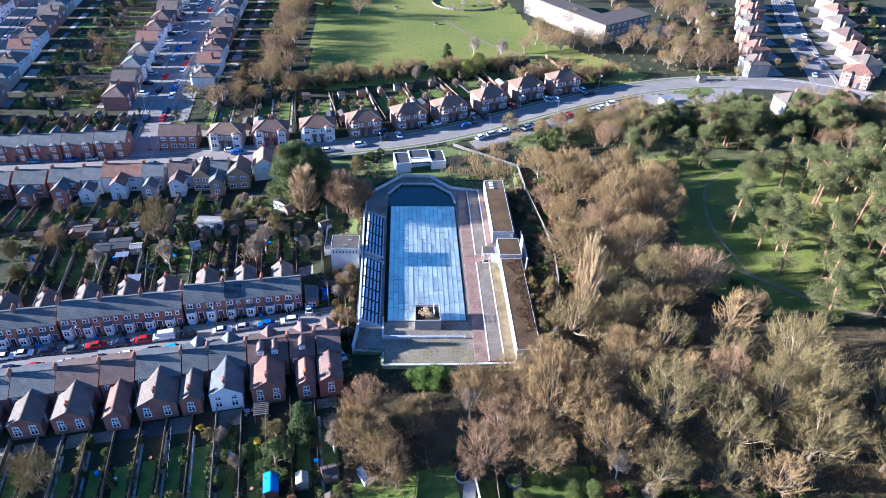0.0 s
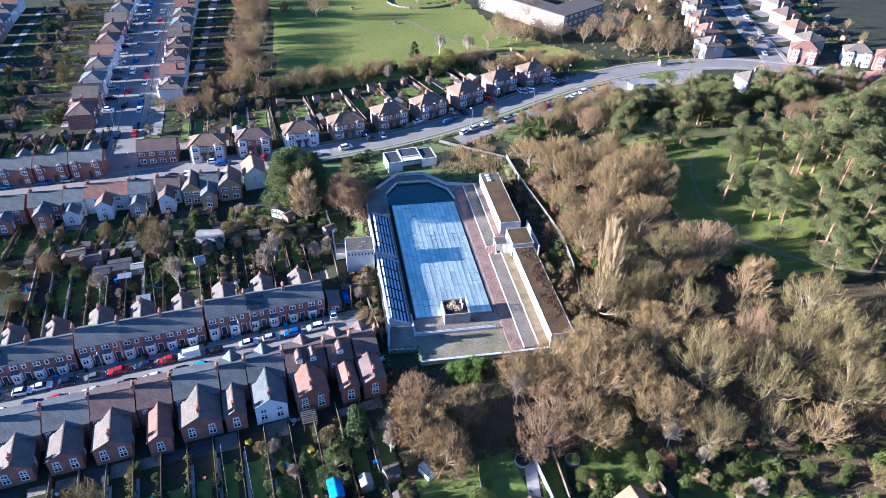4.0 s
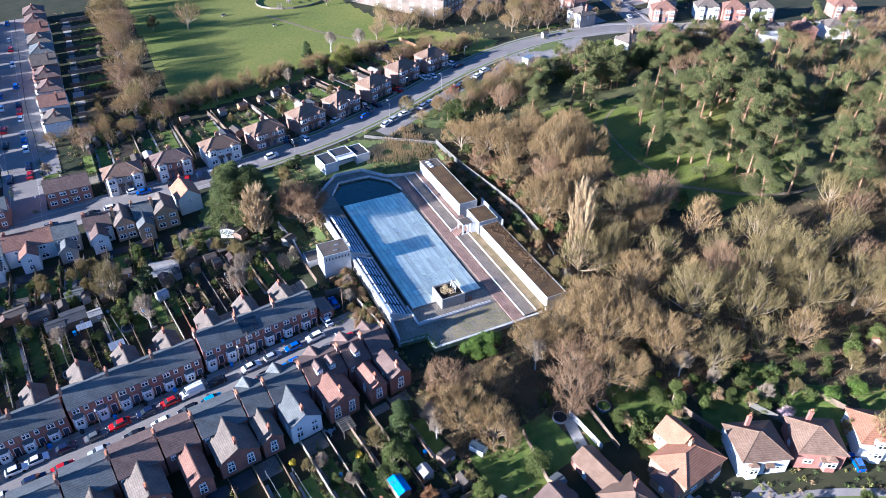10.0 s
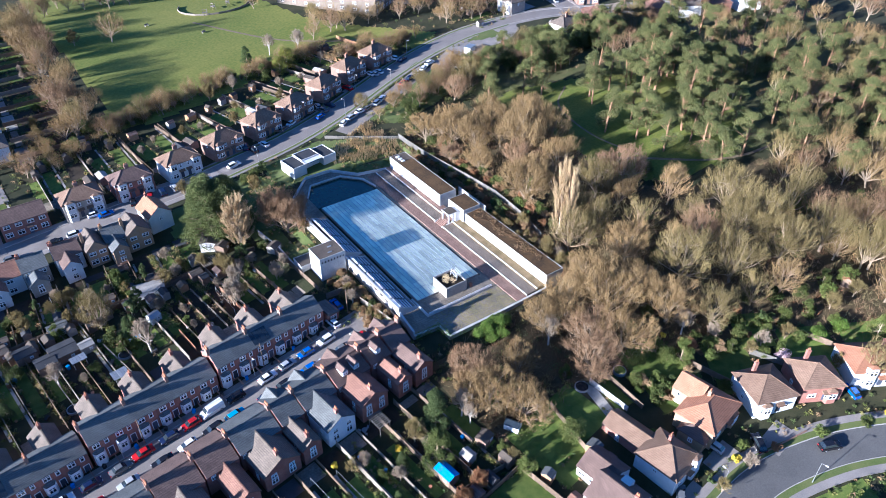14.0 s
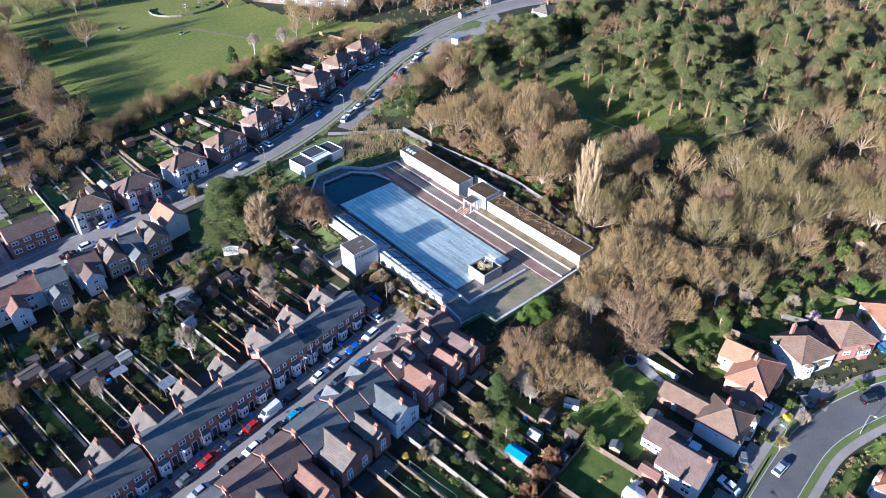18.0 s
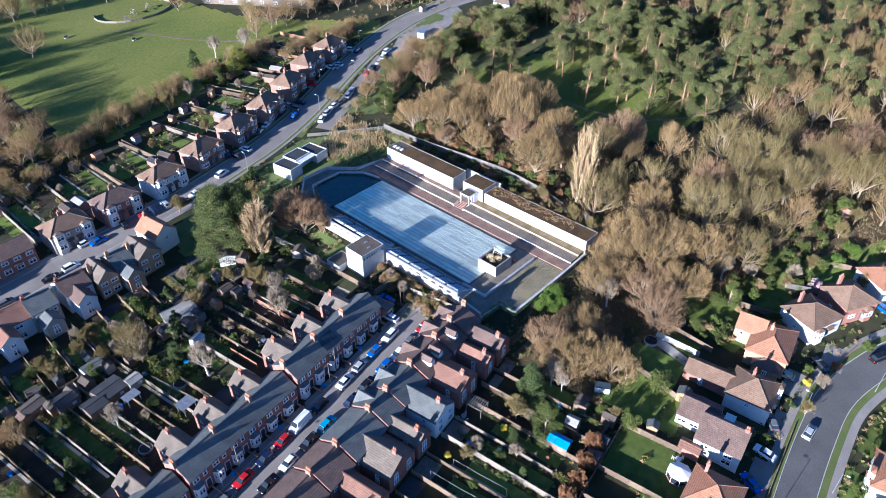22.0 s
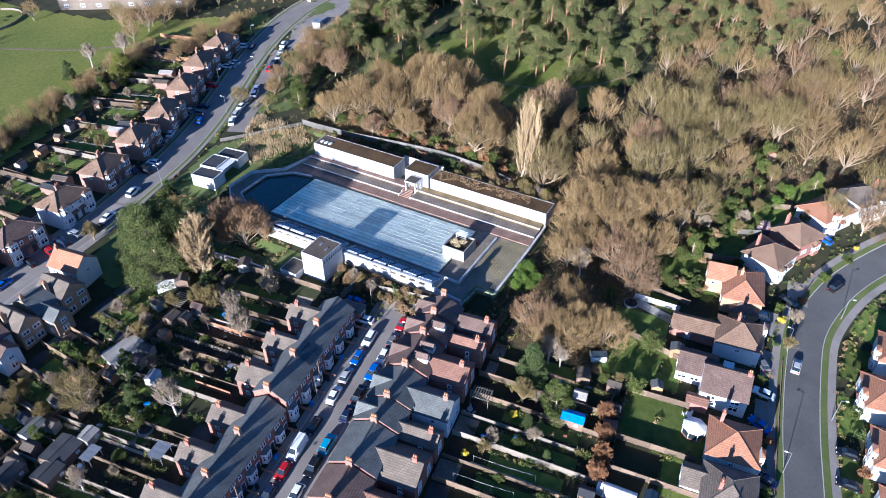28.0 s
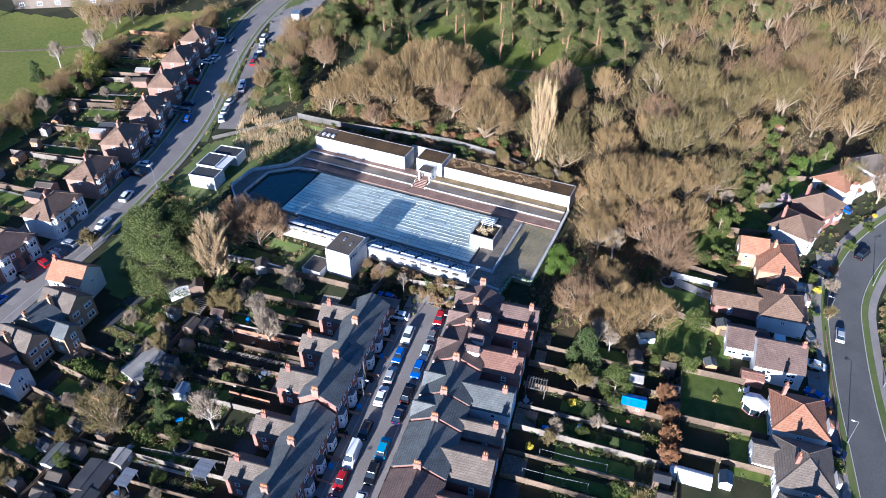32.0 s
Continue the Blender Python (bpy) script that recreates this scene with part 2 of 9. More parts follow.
material("cypress_gold", (0.085, 0.10, 0.014), (0.22, 0.21, 0.03), 0.5, 0.8, 0.0, vary=0.15)
material("shrub_leaf", (0.046, 0.07, 0.011), (0.128, 0.14, 0.028), 0.8, 0.8, 0.0, vary=0.3)
material("laurel_leaf", (0.07, 0.125, 0.014), (0.16, 0.22, 0.027), 0.8, 0.6, 0.0, vary=0.1)
material("yellow_leaf", (0.45, 0.36, 0.02), (0.62, 0.50, 0.04), 0.8, 0.8, 0.0, vary=0.1)
material("blossom", (0.55, 0.38, 0.38), (0.68, 0.52, 0.52), 0.8, 0.8, 0.0, vary=0.1)
material("hedge_brown", (0.20, 0.10, 0.045), (0.30, 0.16, 0.07), 0.8, 0.9, 0.0, vary=0.2)
material("hedge_olive", (0.13, 0.13, 0.03), (0.24, 0.22, 0.06), 0.8, 0.9, 0.0, vary=0.2)
material("rubber", (0.015, 0.015, 0.015), (0.025, 0.025, 0.025), 2, 0.8, 0.0)
material("steel_grey", (0.35, 0.36, 0.37), (0.45, 0.46, 0.47), 2, 0.4, 0.0, metal=0.6)
material("lamp_lens", (0.6, 0.6, 0.58), (0.7, 0.7, 0.68), 2, 0.2, 0.0)
material("tail_red", (0.35, 0.01, 0.01), (0.45, 0.02, 0.02), 2, 0.3, 0.0)
for car_name, car_rgb in (("white", (0.78, 0.78, 0.78)), ("black", (0.012, 0.012, 0.015)), ("red", (0.42, 0.012, 0.015)), ("blue", (0.02, 0.10, 0.42)),
                          ("navy", (0.012, 0.02, 0.06)), ("grey", (0.14, 0.145, 0.15)), ("silver", (0.42, 0.43, 0.44)), ("cyan", (0.05, 0.30, 0.50))):
    material("paint_" + car_name, tuple(c * 0.94 for c in car_rgb), car_rgb, 0.4, 0.22, 0.0, vary=0.02, spec=0.6)

# ---- the lie of the land ----
HILL = (-1.02, 7.87, -0.03, 3.83, -2.09, -1.1, 5.35, -3.68, -7.1, 11.41)


def land(x, y):
    """Height of the ground: a hillside that climbs to the east and north, cut level round the pool."""
    x, y = np.asarray(x, float), np.asarray(y, float)
    u, v = np.tanh((x + 10) / 110), np.tanh((y - 30) / 110)
    z = sum(c * b for c, b in zip(HILL, (1, u, v, u * u, u * v, v * v, u ** 3, u * u * v, u * v * v, v ** 3)))
    dx = np.maximum(np.maximum(-26.5 - x, x - 17.5), 0)
    dy = np.maximum(np.maximum(-15.5 - y, y - 67), 0)
    k = np.clip(np.hypot(dx, dy) / 5.0, 0, 1)
    k = k * k * (3 - 2 * k)
    bank = 1.5 * np.exp(-(((x + 32) / 7) ** 4) - ((y - 27) / 13) ** 4)
    return (z + bank) * k - 0.7 * (1 - k)


def hz(x, y):
    return float(land(x, y))


class Build:
    """Gathers faces for one mesh."""

    def __init__(self):
        self.v, self.f, self.m = [], [], []

    def face(self, pts, m=0):
        n = len(self.v)
        self.v += [tuple(p) for p in pts]
        self.f.append(tuple(range(n, n + len(pts))))
        self.m.append(m)

    def solid(self, bottom, top, m=0):
        """A closed body between two outlines with as many corners, both counter-clockwise from above."""
        n, k = len(self.v), len(bottom)
        self.v += [tuple(p) for p in bottom] + [tuple(p) for p in top]
        self.f.append(tuple(range(n + k - 1, n - 1, -1)))
        self.f.append(tuple(range(n + k, n + 2 * k)))
        for i in range(k):
            j = (i + 1) % k
            self.f.append((n + i, n + j, n + k + j, n + k + i))
        self.m += [m] * (k + 2)

    def box(self, x0, y0, z0, x1, y1, z1, m=0, inset=0.0):
        i = inset
        self.solid([(x0, y0, z0), (x1, y0, z0), (x1, y1, z0), (x0, y1, z0)],
                   [(x0 + i, y0 + i, z1), (x1 - i, y0 + i, z1), (x1 - i, y1 - i, z1), (x0 + i, y1 - i, z1)], m)

    def tube(self, p, q, r0, r1, sides=6, m=0):
        p, q = Vector(p), Vector(q)
        d = (q - p).normalized()
        a = d.orthogonal().normalized()
        b = d.cross(a)
        ring = [(math.cos(2 * math.pi * i / sides), math.sin(2 * math.pi * i / sides)) for i in range(sides)]
        self.solid([p + (a * c + b * s) * r0 for c, s in ring], [q + (a * c + b * s) * r1 for c, s in ring], m)

    def mesh(self, name, mats, smooth=False):
        me = bpy.data.meshes.new(name)
        me.from_pydata(self.v, [], self.f)
        for m in mats if isinstance(mats, (list, tuple)) else [mats]:
            me.materials.append(MATS[m])
        me.polygons.foreach_set("material_index", self.m)
        if smooth:
            me.polygons.foreach_set("use_smooth", [True] * len(self.f))
        me.update()
        return me


def part(name, shape, mats, parent, at=None, label="", smooth=False):
    """One mesh object under a thing or a part. shape: a Build or a ready mesh."""
    me = shape if isinstance(shape, bpy.types.Mesh) else shape.mesh(name, mats, smooth)
    ob = new(name, me)
    ob.parent = parent
    if at is not None:
        ob.matrix_basis = at
    if label:
        tagged(ob, label)
    return ob


def thing(name, x, y, z, turn, label, category, group="", tilt=0.0):
    ob = new(name)
    ob.matrix_basis = pose(x, y, z, 0, tilt, turn)
    return tagged(ob, label, category, group)


def single(name, shape, mats, label, category, kind="", group="", at=None, smooth=False):
    ob = new(name, shape.mesh(name, mats, smooth))
    if at is not None:
        ob.matrix_basis = at
    return tagged(ob, label, category, group, kind)


def smooth_line(pts, step=2.5):
    """Points along a smooth curve through pts."""
    p = [Vector((*q, 0)) for q in pts]
    p = [2 * p[0] - p[1], *p, 2 * p[-1] - p[-2]]
    out = []
    for i in range(1, len(p) - 2):
        n = max(2, int((p[i + 1] - p[i]).length / step))
        for k in range(n):
            t = k / n
            out.append(0.5 * (2 * p[i] + (p[i + 1] - p[i - 1]) * t + (2 * p[i - 1] - 5 * p[i] + 4 * p[i + 1] - p[i + 2]) * t * t
                              + (3 * p[i] - p[i - 1] - 3 * p[i + 1] + p[i + 2]) * t ** 3))
    return out + [p[-2]]


def strip(name, pts, near, far, lift, mat, label, category, kind="structure", depth=0.25):
    """A band draped on the land between two offsets from a line."""
    line = smooth_line(pts)
    b, rows = Build(), []
    for i, p in enumerate(line):
        d = (line[min(i + 1, len(line) - 1)] - line[max(i - 1, 0)]).normalized()
        n = Vector((-d.y, d.x, 0))
        row = []
        for k in range(5):
            q = p + n * (near + (far - near) * k / 4)
            row.append((q.x, q.y, hz(q.x, q.y) + lift))
        rows.append(row)
    for r, s in zip(rows, rows[1:]):
        for k in range(4):
            b.face([r[k], s[k], s[k + 1], r[k + 1]])
        for k in (0, 4):
            b.face([r[k], s[k], (s[k][0], s[k][1], s[k][2] - depth), (r[k][0], r[k][1], r[k][2] - depth)])
    ob = single(name, b, mat, label, category, kind)
    return ob


def patch(name, x, y, turn, w, l, lift, mat, label, category, kind="structure", cells=4):
    """A rectangle draped on the land."""
    b = Build()
    c, s = math.cos(radians(turn)), math.sin(radians(turn))
    nx, ny = max(1, int(w / cells)), max(1, int(l / cells))
    def at(i, j):
        u, v = (i / nx - 0.5) * w, (j / ny - 0.5) * l
        px, py = x + u * c - v * s, y + u * s + v * c
        return px, py, hz(px, py) + lift
    for i in range(nx):
        for j in range(ny):
            b.face([at(i, j), at(i + 1, j), at(i + 1, j + 1), at(i, j + 1)])
    return single(name, b, mat, label, category, kind)


# ---- ground, one sheet to the horizon ----
def grid_lines(lo, hi, step):
    mid = list(np.arange(lo, hi + 0.1, step))
    grow = [8, 20, 45, 90, 180, 400, 900, 2000]
    return [lo - g for g in reversed(grow)] + mid + [hi + g for g in grow]


gx, gy = np.array(grid_lines(-200, 215, 2.5)), np.array(grid_lines(-112, 250, 2.5))
X, Y = np.meshgrid(gx, gy)
Zg = land(X, Y)
nxg = len(gx)
ground_mesh = bpy.data.meshes.new("ground")
ground_mesh.from_pydata(np.stack([X, Y, Zg], -1).reshape(-1, 3).tolist(), [],
                        [(j * nxg + i, j * nxg + i + 1, (j + 1) * nxg + i + 1, (j + 1) * nxg + i) for j in range(len(gy) - 1) for i in range(nxg - 1)])
ground_mesh.materials.append(MATS["ground_mix"])
ground_mesh.polygons.foreach_set("use_smooth", [True] * len(ground_mesh.polygons))
tagged(new("ground", ground_mesh), "rough winter grass and bare earth on a gentle hillside", "ground", kind="structure")


def sheet(name, outline, lift, mat, label, category, step=1.6):
    """A patch of any outline draped on the land, in square cells with a ragged edge."""
    b = Build()
    xs, ys = [p[0] for p in outline], [p[1] for p in outline]
    def inside(x, y):
        hit = False
        for (x0, y0), (x1, y1) in zip(outline, outline[1:] + outline[:1]):
            if (y0 > y) != (y1 > y) and x < (x1 - x0) * (y - y0) / (y1 - y0) + x0:
                hit = not hit
        return hit
    nx, ny = int((max(xs) - min(xs)) / step) + 1, int((max(ys) - min(ys)) / step) + 1
    gridx, gridy = min(xs) + step * np.arange(nx + 1), min(ys) + step * np.arange(ny + 1)
    zz = land(*np.meshgrid(gridx, gridy)) + lift
    for i in range(nx):
        for j in range(ny):
            if inside(gridx[i] + step / 2, gridy[j] + step / 2):
                b.face([(gridx[i], gridy[j], zz[j, i]), (gridx[i + 1], gridy[j], zz[j, i + 1]),
                        (gridx[i + 1], gridy[j + 1], zz[j + 1, i + 1]), (gridx[i], gridy[j + 1], zz[j + 1, i])])
    return single(name, b, mat, label, category, "structure")


sheet("field", [(-60, 133), (-42, 131), (-12, 137), (14, 148), (32, 158), (56, 141), (66, 129), (77, 131.5), (82, 138), (74, 148), (60, 164), (44, 190), (36, 230), (30, 330), (-60, 330), (-58, 226), (-55, 196), (-54, 150)],
      0.05, "field_grass", "wide mown grass playing field with worn paler patches", "grass field")
sheet("park_lawn", [(56, 8), (70, -6), (92, -8), (112, 2), (128, 20), (122, 44), (106, 58), (92, 66), (72, 74), (58, 70), (50, 66), (62, 44), (60, 26)],
      0.05, "park_grass", "sunlit grass clearing among tall pines in a park", "grass clearing")
sheet("wood_floor", [(19, 70), (48, 72), (56, 50), (62, 30), (54, 6), (70, -10), (95, -14), (130, -24), (150, -60), (140, -100), (70, -92), (44, -60), (14, -46), (-26, -44), (-28, -18), (19, -17)],
      0.04, "leaf_litter", "woodland floor covered in brown fallen leaves", "woodland floor")

sheet("wood_floor", [(58, 70), (72, 75), (92, 67), (106, 59), (122, 45), (129, 20), (113, 2), (96, -10), (130, -26), (205, -60), (215, 60), (190, 84), (150, 104), (120, 112), (84, 106), (64, 98)],
      0.04, "wood_moss", "floor of a pine wood under needles and brown leaves", "woodland floor", 2.2)

# ---- roads ----
MAIN = [(-190, 80), (-147, 82), (-112, 84.3), (-75, 86.6), (-45, 88.4), (-27, 91.2), (-9.5, 94.4), (8, 100), (25, 107.2), (41, 114.4), (57, 120.5), (74, 125.5), (92, 128.6), (112, 128.4), (131, 125.3), (146, 119), (158, 111.5), (172, 104), (186, 96.5), (204, 88), (240, 74)]
STREET_A = [(-190, -19.2), (-130, -10.4), (-90, -5.1), (-60, -1.2), (-29.5, 3.0)]
STREET_B = [(-104, 86), (-104.5, 110), (-106, 135), (-108, 160), (-109, 195), (-111, 250)]
STREET_C = [(147, 120), (151, 136), (156, 160), (165, 195), (180, 240)]
STREET_D = [(-181, 120), (-183, 165), (-186, 210), (-188, 250)]
CURVE = [(-75, -93), (-50, -88), (-32, -84.8), (-16.8, -82.0), (-1.6, -80.0), (10.7, -79.3), (23, -81.8), (34, -86), (48, -94), (62, -104)]
for road_name, road_line, half, walk_wide, road_label in (
        ("road", MAIN, 3.9, 2.0, "grey asphalt residential main road with worn patches"),
        ("road", STREET_A, 3.7, 1.5, "grey asphalt terraced cul-de-sac"),
        ("road", STREET_B, 4.0, 1.8, "pale grey asphalt side street"),
        ("road", STREET_C, 3.6, 1.8, "pale grey asphalt side street on the far hillside"),
        ("road", STREET_D, 3.6, 1.8, "pale grey asphalt side street far away"),
        ("road", CURVE, 3.4, 1.7, "dark grey asphalt road on a bend")):
    strip(road_name, road_line, -half, half, 0.06, "asphalt_dark" if road_line is CURVE else "asphalt", road_label, "road")
    for side in (-1, 1):
        lo, hi = sorted((side * half, side * (half + 0.16)))
        strip("kerb", road_line, lo, hi, 0.17, "kerb_stone", "pale stone kerb along the road edge", "kerb")
        if road_line is CURVE:
            lo, hi = sorted((side * (half + 0.16), side * (half + 1.5)))
            strip("verge", road_line, lo, hi, 0.15, "verge_grass", "narrow grass verge beside the road", "grass verge")
            lo, hi = sorted((side * (half + 1.5), side * (half + 3.1)))
        else:
            lo, hi = sorted((side * (half + 0.16), side * (half + walk_wide)))
        strip("pavement", road_line, lo, hi, 0.16, "pavement_grey", "pinkish grey asphalt footway", "pavement")

# ---- the open-air pool ----
deck = Build()
for x0, y0, x1, y1 in ((-26, -10.7, -19.6, 46), (-19.6, -15, 0.6, -0.9), (0.6, -15, 17, 46)):
    deck.box(x0, y0, -1.2, x1, y1, 0.0)
rim_out = [(-26, 46), (-26, 56.5), (-15.2, 68), (-6.5, 67.8), (-0.5, 60.8), (17, 58.5), (17, 46)]
rim_in = [(-19.6, 46), (-19.4, 57.4), (-15.6, 63.4), (-5.6, 63.4), (-0.6, 57.9), (0.6, 52), (0.6, 46)]
for i in range(6):
    quad = [rim_out[i], rim_in[i], rim_in[i + 1], rim_out[i + 1]]
    deck.solid([(*p, -1.2) for p in quad], [(*p, 0.0) for p in quad])
single("pool_deck", deck, "deck_paving", "dark weathered square paving round a disused pool", "paving", "structure")
basin = Build()
basin.box(-19.6, -0.9, -1.3, 0.6, 52, -0.9)
single("pool_basin", basin, "concrete", "drained concrete basin under the cover", "pool basin", "structure")
water = Build()
pit = [(-19.5, 51.4), (0.55, 51.4), (-0.62, 57.9), (-5.6, 63.35), (-15.6, 63.35), (-19.4, 57.4)]
water.solid([(*p, -0.9) for p in pit], [(*p, -0.35) for p in pit])
single("water", water, "pool_water", "still dark green water in the diving pit", "water", "structure")
pit_wall = thing("pit_wall", 0, 0, 0, 0, "white painted low wall round the angular diving pit", "wall")
for a, c in zip(rim_in[1:5], rim_in[2:6]):
    b = Build()
    d = (Vector(c) - Vector(a)).normalized() * 0.25
    n = Vector((-d.y, d.x))
    quad = [Vector(a) - n * 0.2, Vector(c) - n * 0.2, Vector(c) + n * 1.4, Vector(a) + n * 1.4]
    b.solid([(*p, 0.0) for p in quad], [(*p, 0.42) for p in quad])
    part("wall_section", b, "render_old", pit_wall)

# cover of long sheets over the main basin, with battens between
cover = thing("pool_cover", 0, 0, 0, 0, "weathered pale blue sheet cover over the whole pool", "pool cover")
beam = Build()
beam.box(-18.6, -0.5, -0.9, 0.3, 50.6, 0.10)
part("frame", beam, "concrete", cover)
rnd = random.Random(5)
sheet_mesh = []
for k in range(4):
    b = Build()
    ridge = [(0.0, 0.02)] + [(r * 0.24 + o, z) for r in range(5) for o, z in ((0.04, 0.02), (0.09, 0.034), (0.15, 0.034), (0.2, 0.02))] + [(1.2, 0.02), (1.2, -0.01), (0.0, -0.01)]
    b.solid([(rx, 1.0, rz) for rx, rz in ridge[::-1]], [(rx, 0.0, rz) for rx, rz in ridge[::-1]])
    sheet_mesh.append(b.mesh("sheet", "cover_sheet"))
bat = Build()
bat.box(0, 0, 0, 0.12, 1.0, 0.05, 0, 0.02)
batten_mesh = bat.mesh("batten", "cover_batten")
for i in range(15):
    y = -0.4
    while y < 50:
        long = min(rnd.choice((3.1, 4.6, 6.2, 6.2, 7.7)), 50.4 - y)
        if long < 0.5:
            break
        lift = 0.14 + rnd.uniform(-0.015, 0.03)
        part("sheet", sheet_mesh[i % 4], None, cover, Matrix.LocRotScale((-18.5 + i * 1.247, y, lift), Euler((rnd.uniform(-0.004, 0.004), rnd.uniform(-0.008, 0.008), 0)), (1, long - 0.06, 1)))
        y += long
    part("batten", batten_mesh, None, cover, Matrix.LocRotScale((-18.5 + i * 1.247 - 0.08, -0.45, 0.17), Euler((0, 0, 0)), (1, 50.9, 1)))
cross = Build()
cross.box(0, 0, 0, 1, 0.07, 0.05)
cross_mesh = cross.mesh("cross_batten", "cover_batten")
for i in range(70):
    col = rnd.randrange(15) if i > 30 else rnd.randrange(8)
    span = rnd.choice((1.15, 1.15, 2.4))
    part("cross_batten", cross_mesh, None, cover, Matrix.LocRotScale((-18.5 + col * 1.247, rnd.uniform(2, 49), 0.2), Euler((0, 0, 0)), (min(span, 0.2 - (-18.5 + col * 1.247)), 1, 1)))

# spectators' stands on the west side
def stand(y0, y1):
    st = thing("bleacher_stand", -24.9, y0, 0, 0, "stepped concrete stand with weathered white timber benches", "stand", "stands beside the pool")
    long = y1 - y0
    for k in range(5):
        b = Build()
        b.box(k * 0.86, 0, -0.5, (k + 1) * 0.86, long, 2.3 - k * 0.46)
        part("step", b, "asphalt_patch", st)
        n = int(long / 4)
        for s in range(n):
            b = Build()
            z = 2.3 - k * 0.46
            gap = long / n
            b.box(k * 0.86 - 0.04, s * gap + 0.2, z + 0.16, k * 0.86 + 0.42, (s + 1) * gap - 0.4, z + 0.22, 0, 0.01)
            b.box(k * 0.86 + 0.42, s * gap + 0.15, z + 0.30, k * 0.86 + 0.48, (s + 1) * gap - 0.4, z + 0.36, 0, 0.01)
            for e in (0.4, gap - 0.5):
                b.box(k * 0.86 + 0.15, s * gap + e, z, k * 0.86 + 0.4, s * gap + e + 0.1, z + 0.16)
            part("bench", b, "bench_white", st)
    for e in (-0.3, long):
        b = Build()
        prof = [(-0.4, -0.6), (4.9, -0.6), (4.9, 0.7), (4.3, 0.75), (2.2, 1.7), (0.4, 2.5), (-0.4, 2.62)]
        b.solid([(x, e, z) for x, z in prof], [(x, e + 0.3, z) for x, z in prof])
        part("end_wall", b, "render_old", st)
    front = Build()
    front.box(4.35, 0, -0.1, 4.62, long, 0.62)
    part("front_wall", front, "concrete", st)
    rail = Build()
    rail.box(4.45, 0, 1.0, 4.52, long, 1.06)
    for i in range(int(long / 2) + 1):
        rail.box(4.45, i * 2.0, 0.6, 4.52, i * 2.0 + 0.06, 1.0)
    part("rail", rail, "bench_white", st)


stand(-2.4, 22.2)
stand(24.6, 43.6)

# white outer walls
def wall_run(name, pts, thick, low, top, mat, label, coping=0.12):
    w = thing(name, *pts[0], 0, 0, label, "wall")
    for a, c in zip(pts, pts[1:]):
        a, c = Vector(a) - Vector(pts[0]), Vector(c) - Vector(pts[0])
        n = (c - a).normalized()
        n = Vector((-n.y, n.x)) * thick / 2
        b = Build()
        quad = [a - n, c - n, c + n, a + n]
        b.solid([(*p, low) for p in quad], [(*p, top) for p in quad])
        part("wall_section", b, mat, w)
        if coping:
            b = Build()
            quad = [a - n * 1.4, c - n * 1.4, c + n * 1.4, a + n * 1.4]
            b.solid([(*p, top) for p in quad], [(*p, top + coping) for p in quad])
            part("coping", b, "render_old", w)
    return w


wall_west = wall_run("stand_wall", [(-26.1, 45), (-25.6, 22), (-25.2, -2.6)], 0.35, -4.5, 2.5, "render_old", "tall white rendered rear wall of the stands, streaked with dirt")
slot = Build()
slot.box(-0.03, 0, 0, 0.05, 1.5, 0.42)
slot_mesh = slot.mesh("vent_slot", "felt_roof")
for i in range(17):
    y = -1 + i * 2.55
    if not 18 < y < 28:
        part("vent_slot", slot_mesh, None, wall_west, Matrix.Translation((-0.26 + (0.9 if y < 22 else 0.02) + (y - 45) * -0.0005 - (0.45 - y * 0.02 if y < 22 else (45 - y) * -0.022), y - 45, 1.75)))
wall_run("boundary_wall", [(-25.3, -2.9), (-26.2, -10.6)], 0.35, -4.8, 1.6, "render_old", "white rendered wall sloping down from the stand")
wall_run("parapet_wall", [(-25.9, 45.6), (-25.9, 56.6), (-15.2, 68.1), (-6.5, 67.9), (-0.5, 60.9), (9.2, 58.6)], 0.3, -1.5, 0.75, "render_old", "white stepped parapet wall round the deep end")
wall_run("boundary_wall", [(-19.4, -15.3), (-1, -15.3), (10.6, -15.0)], 0.4, -4.5, 0.35, "concrete", "grey concrete retaining wall with ivy along the deck")
wall_run("boundary_wall", [(-26.2, -10.6), (-19.4, -11.0), (-19.4, -15.3)], 0.35, -4.5, 0.3, "concrete", "ivy-covered concrete retaining wall in a corner")
low = thing("low_wall", 0, 0, 0, 0, "low white coping wall with railings round the shallow end", "wall")
for x0, y0, x1, y1 in ((-19.75, -6.75, -19.4, 0.6), (-19.4, -6.75, -0.3, -6.4)):
    b = Build()
    b.box(x0, y0, 0, x1, y1, 0.62)
    part("wall_section", b, "render_old", low)
for i in range(20):
    b = Build()
    b.box(-19.3 + i, -6.62, 0.62, -19.24 + i, -6.56, 1.0)
    part("post", b, "bench_white", low)
b = Build()
b.box(-19.4, -6.64, 1.0, -0.3, -6.54, 1.06)
part("rail", b, "bench_white", low)

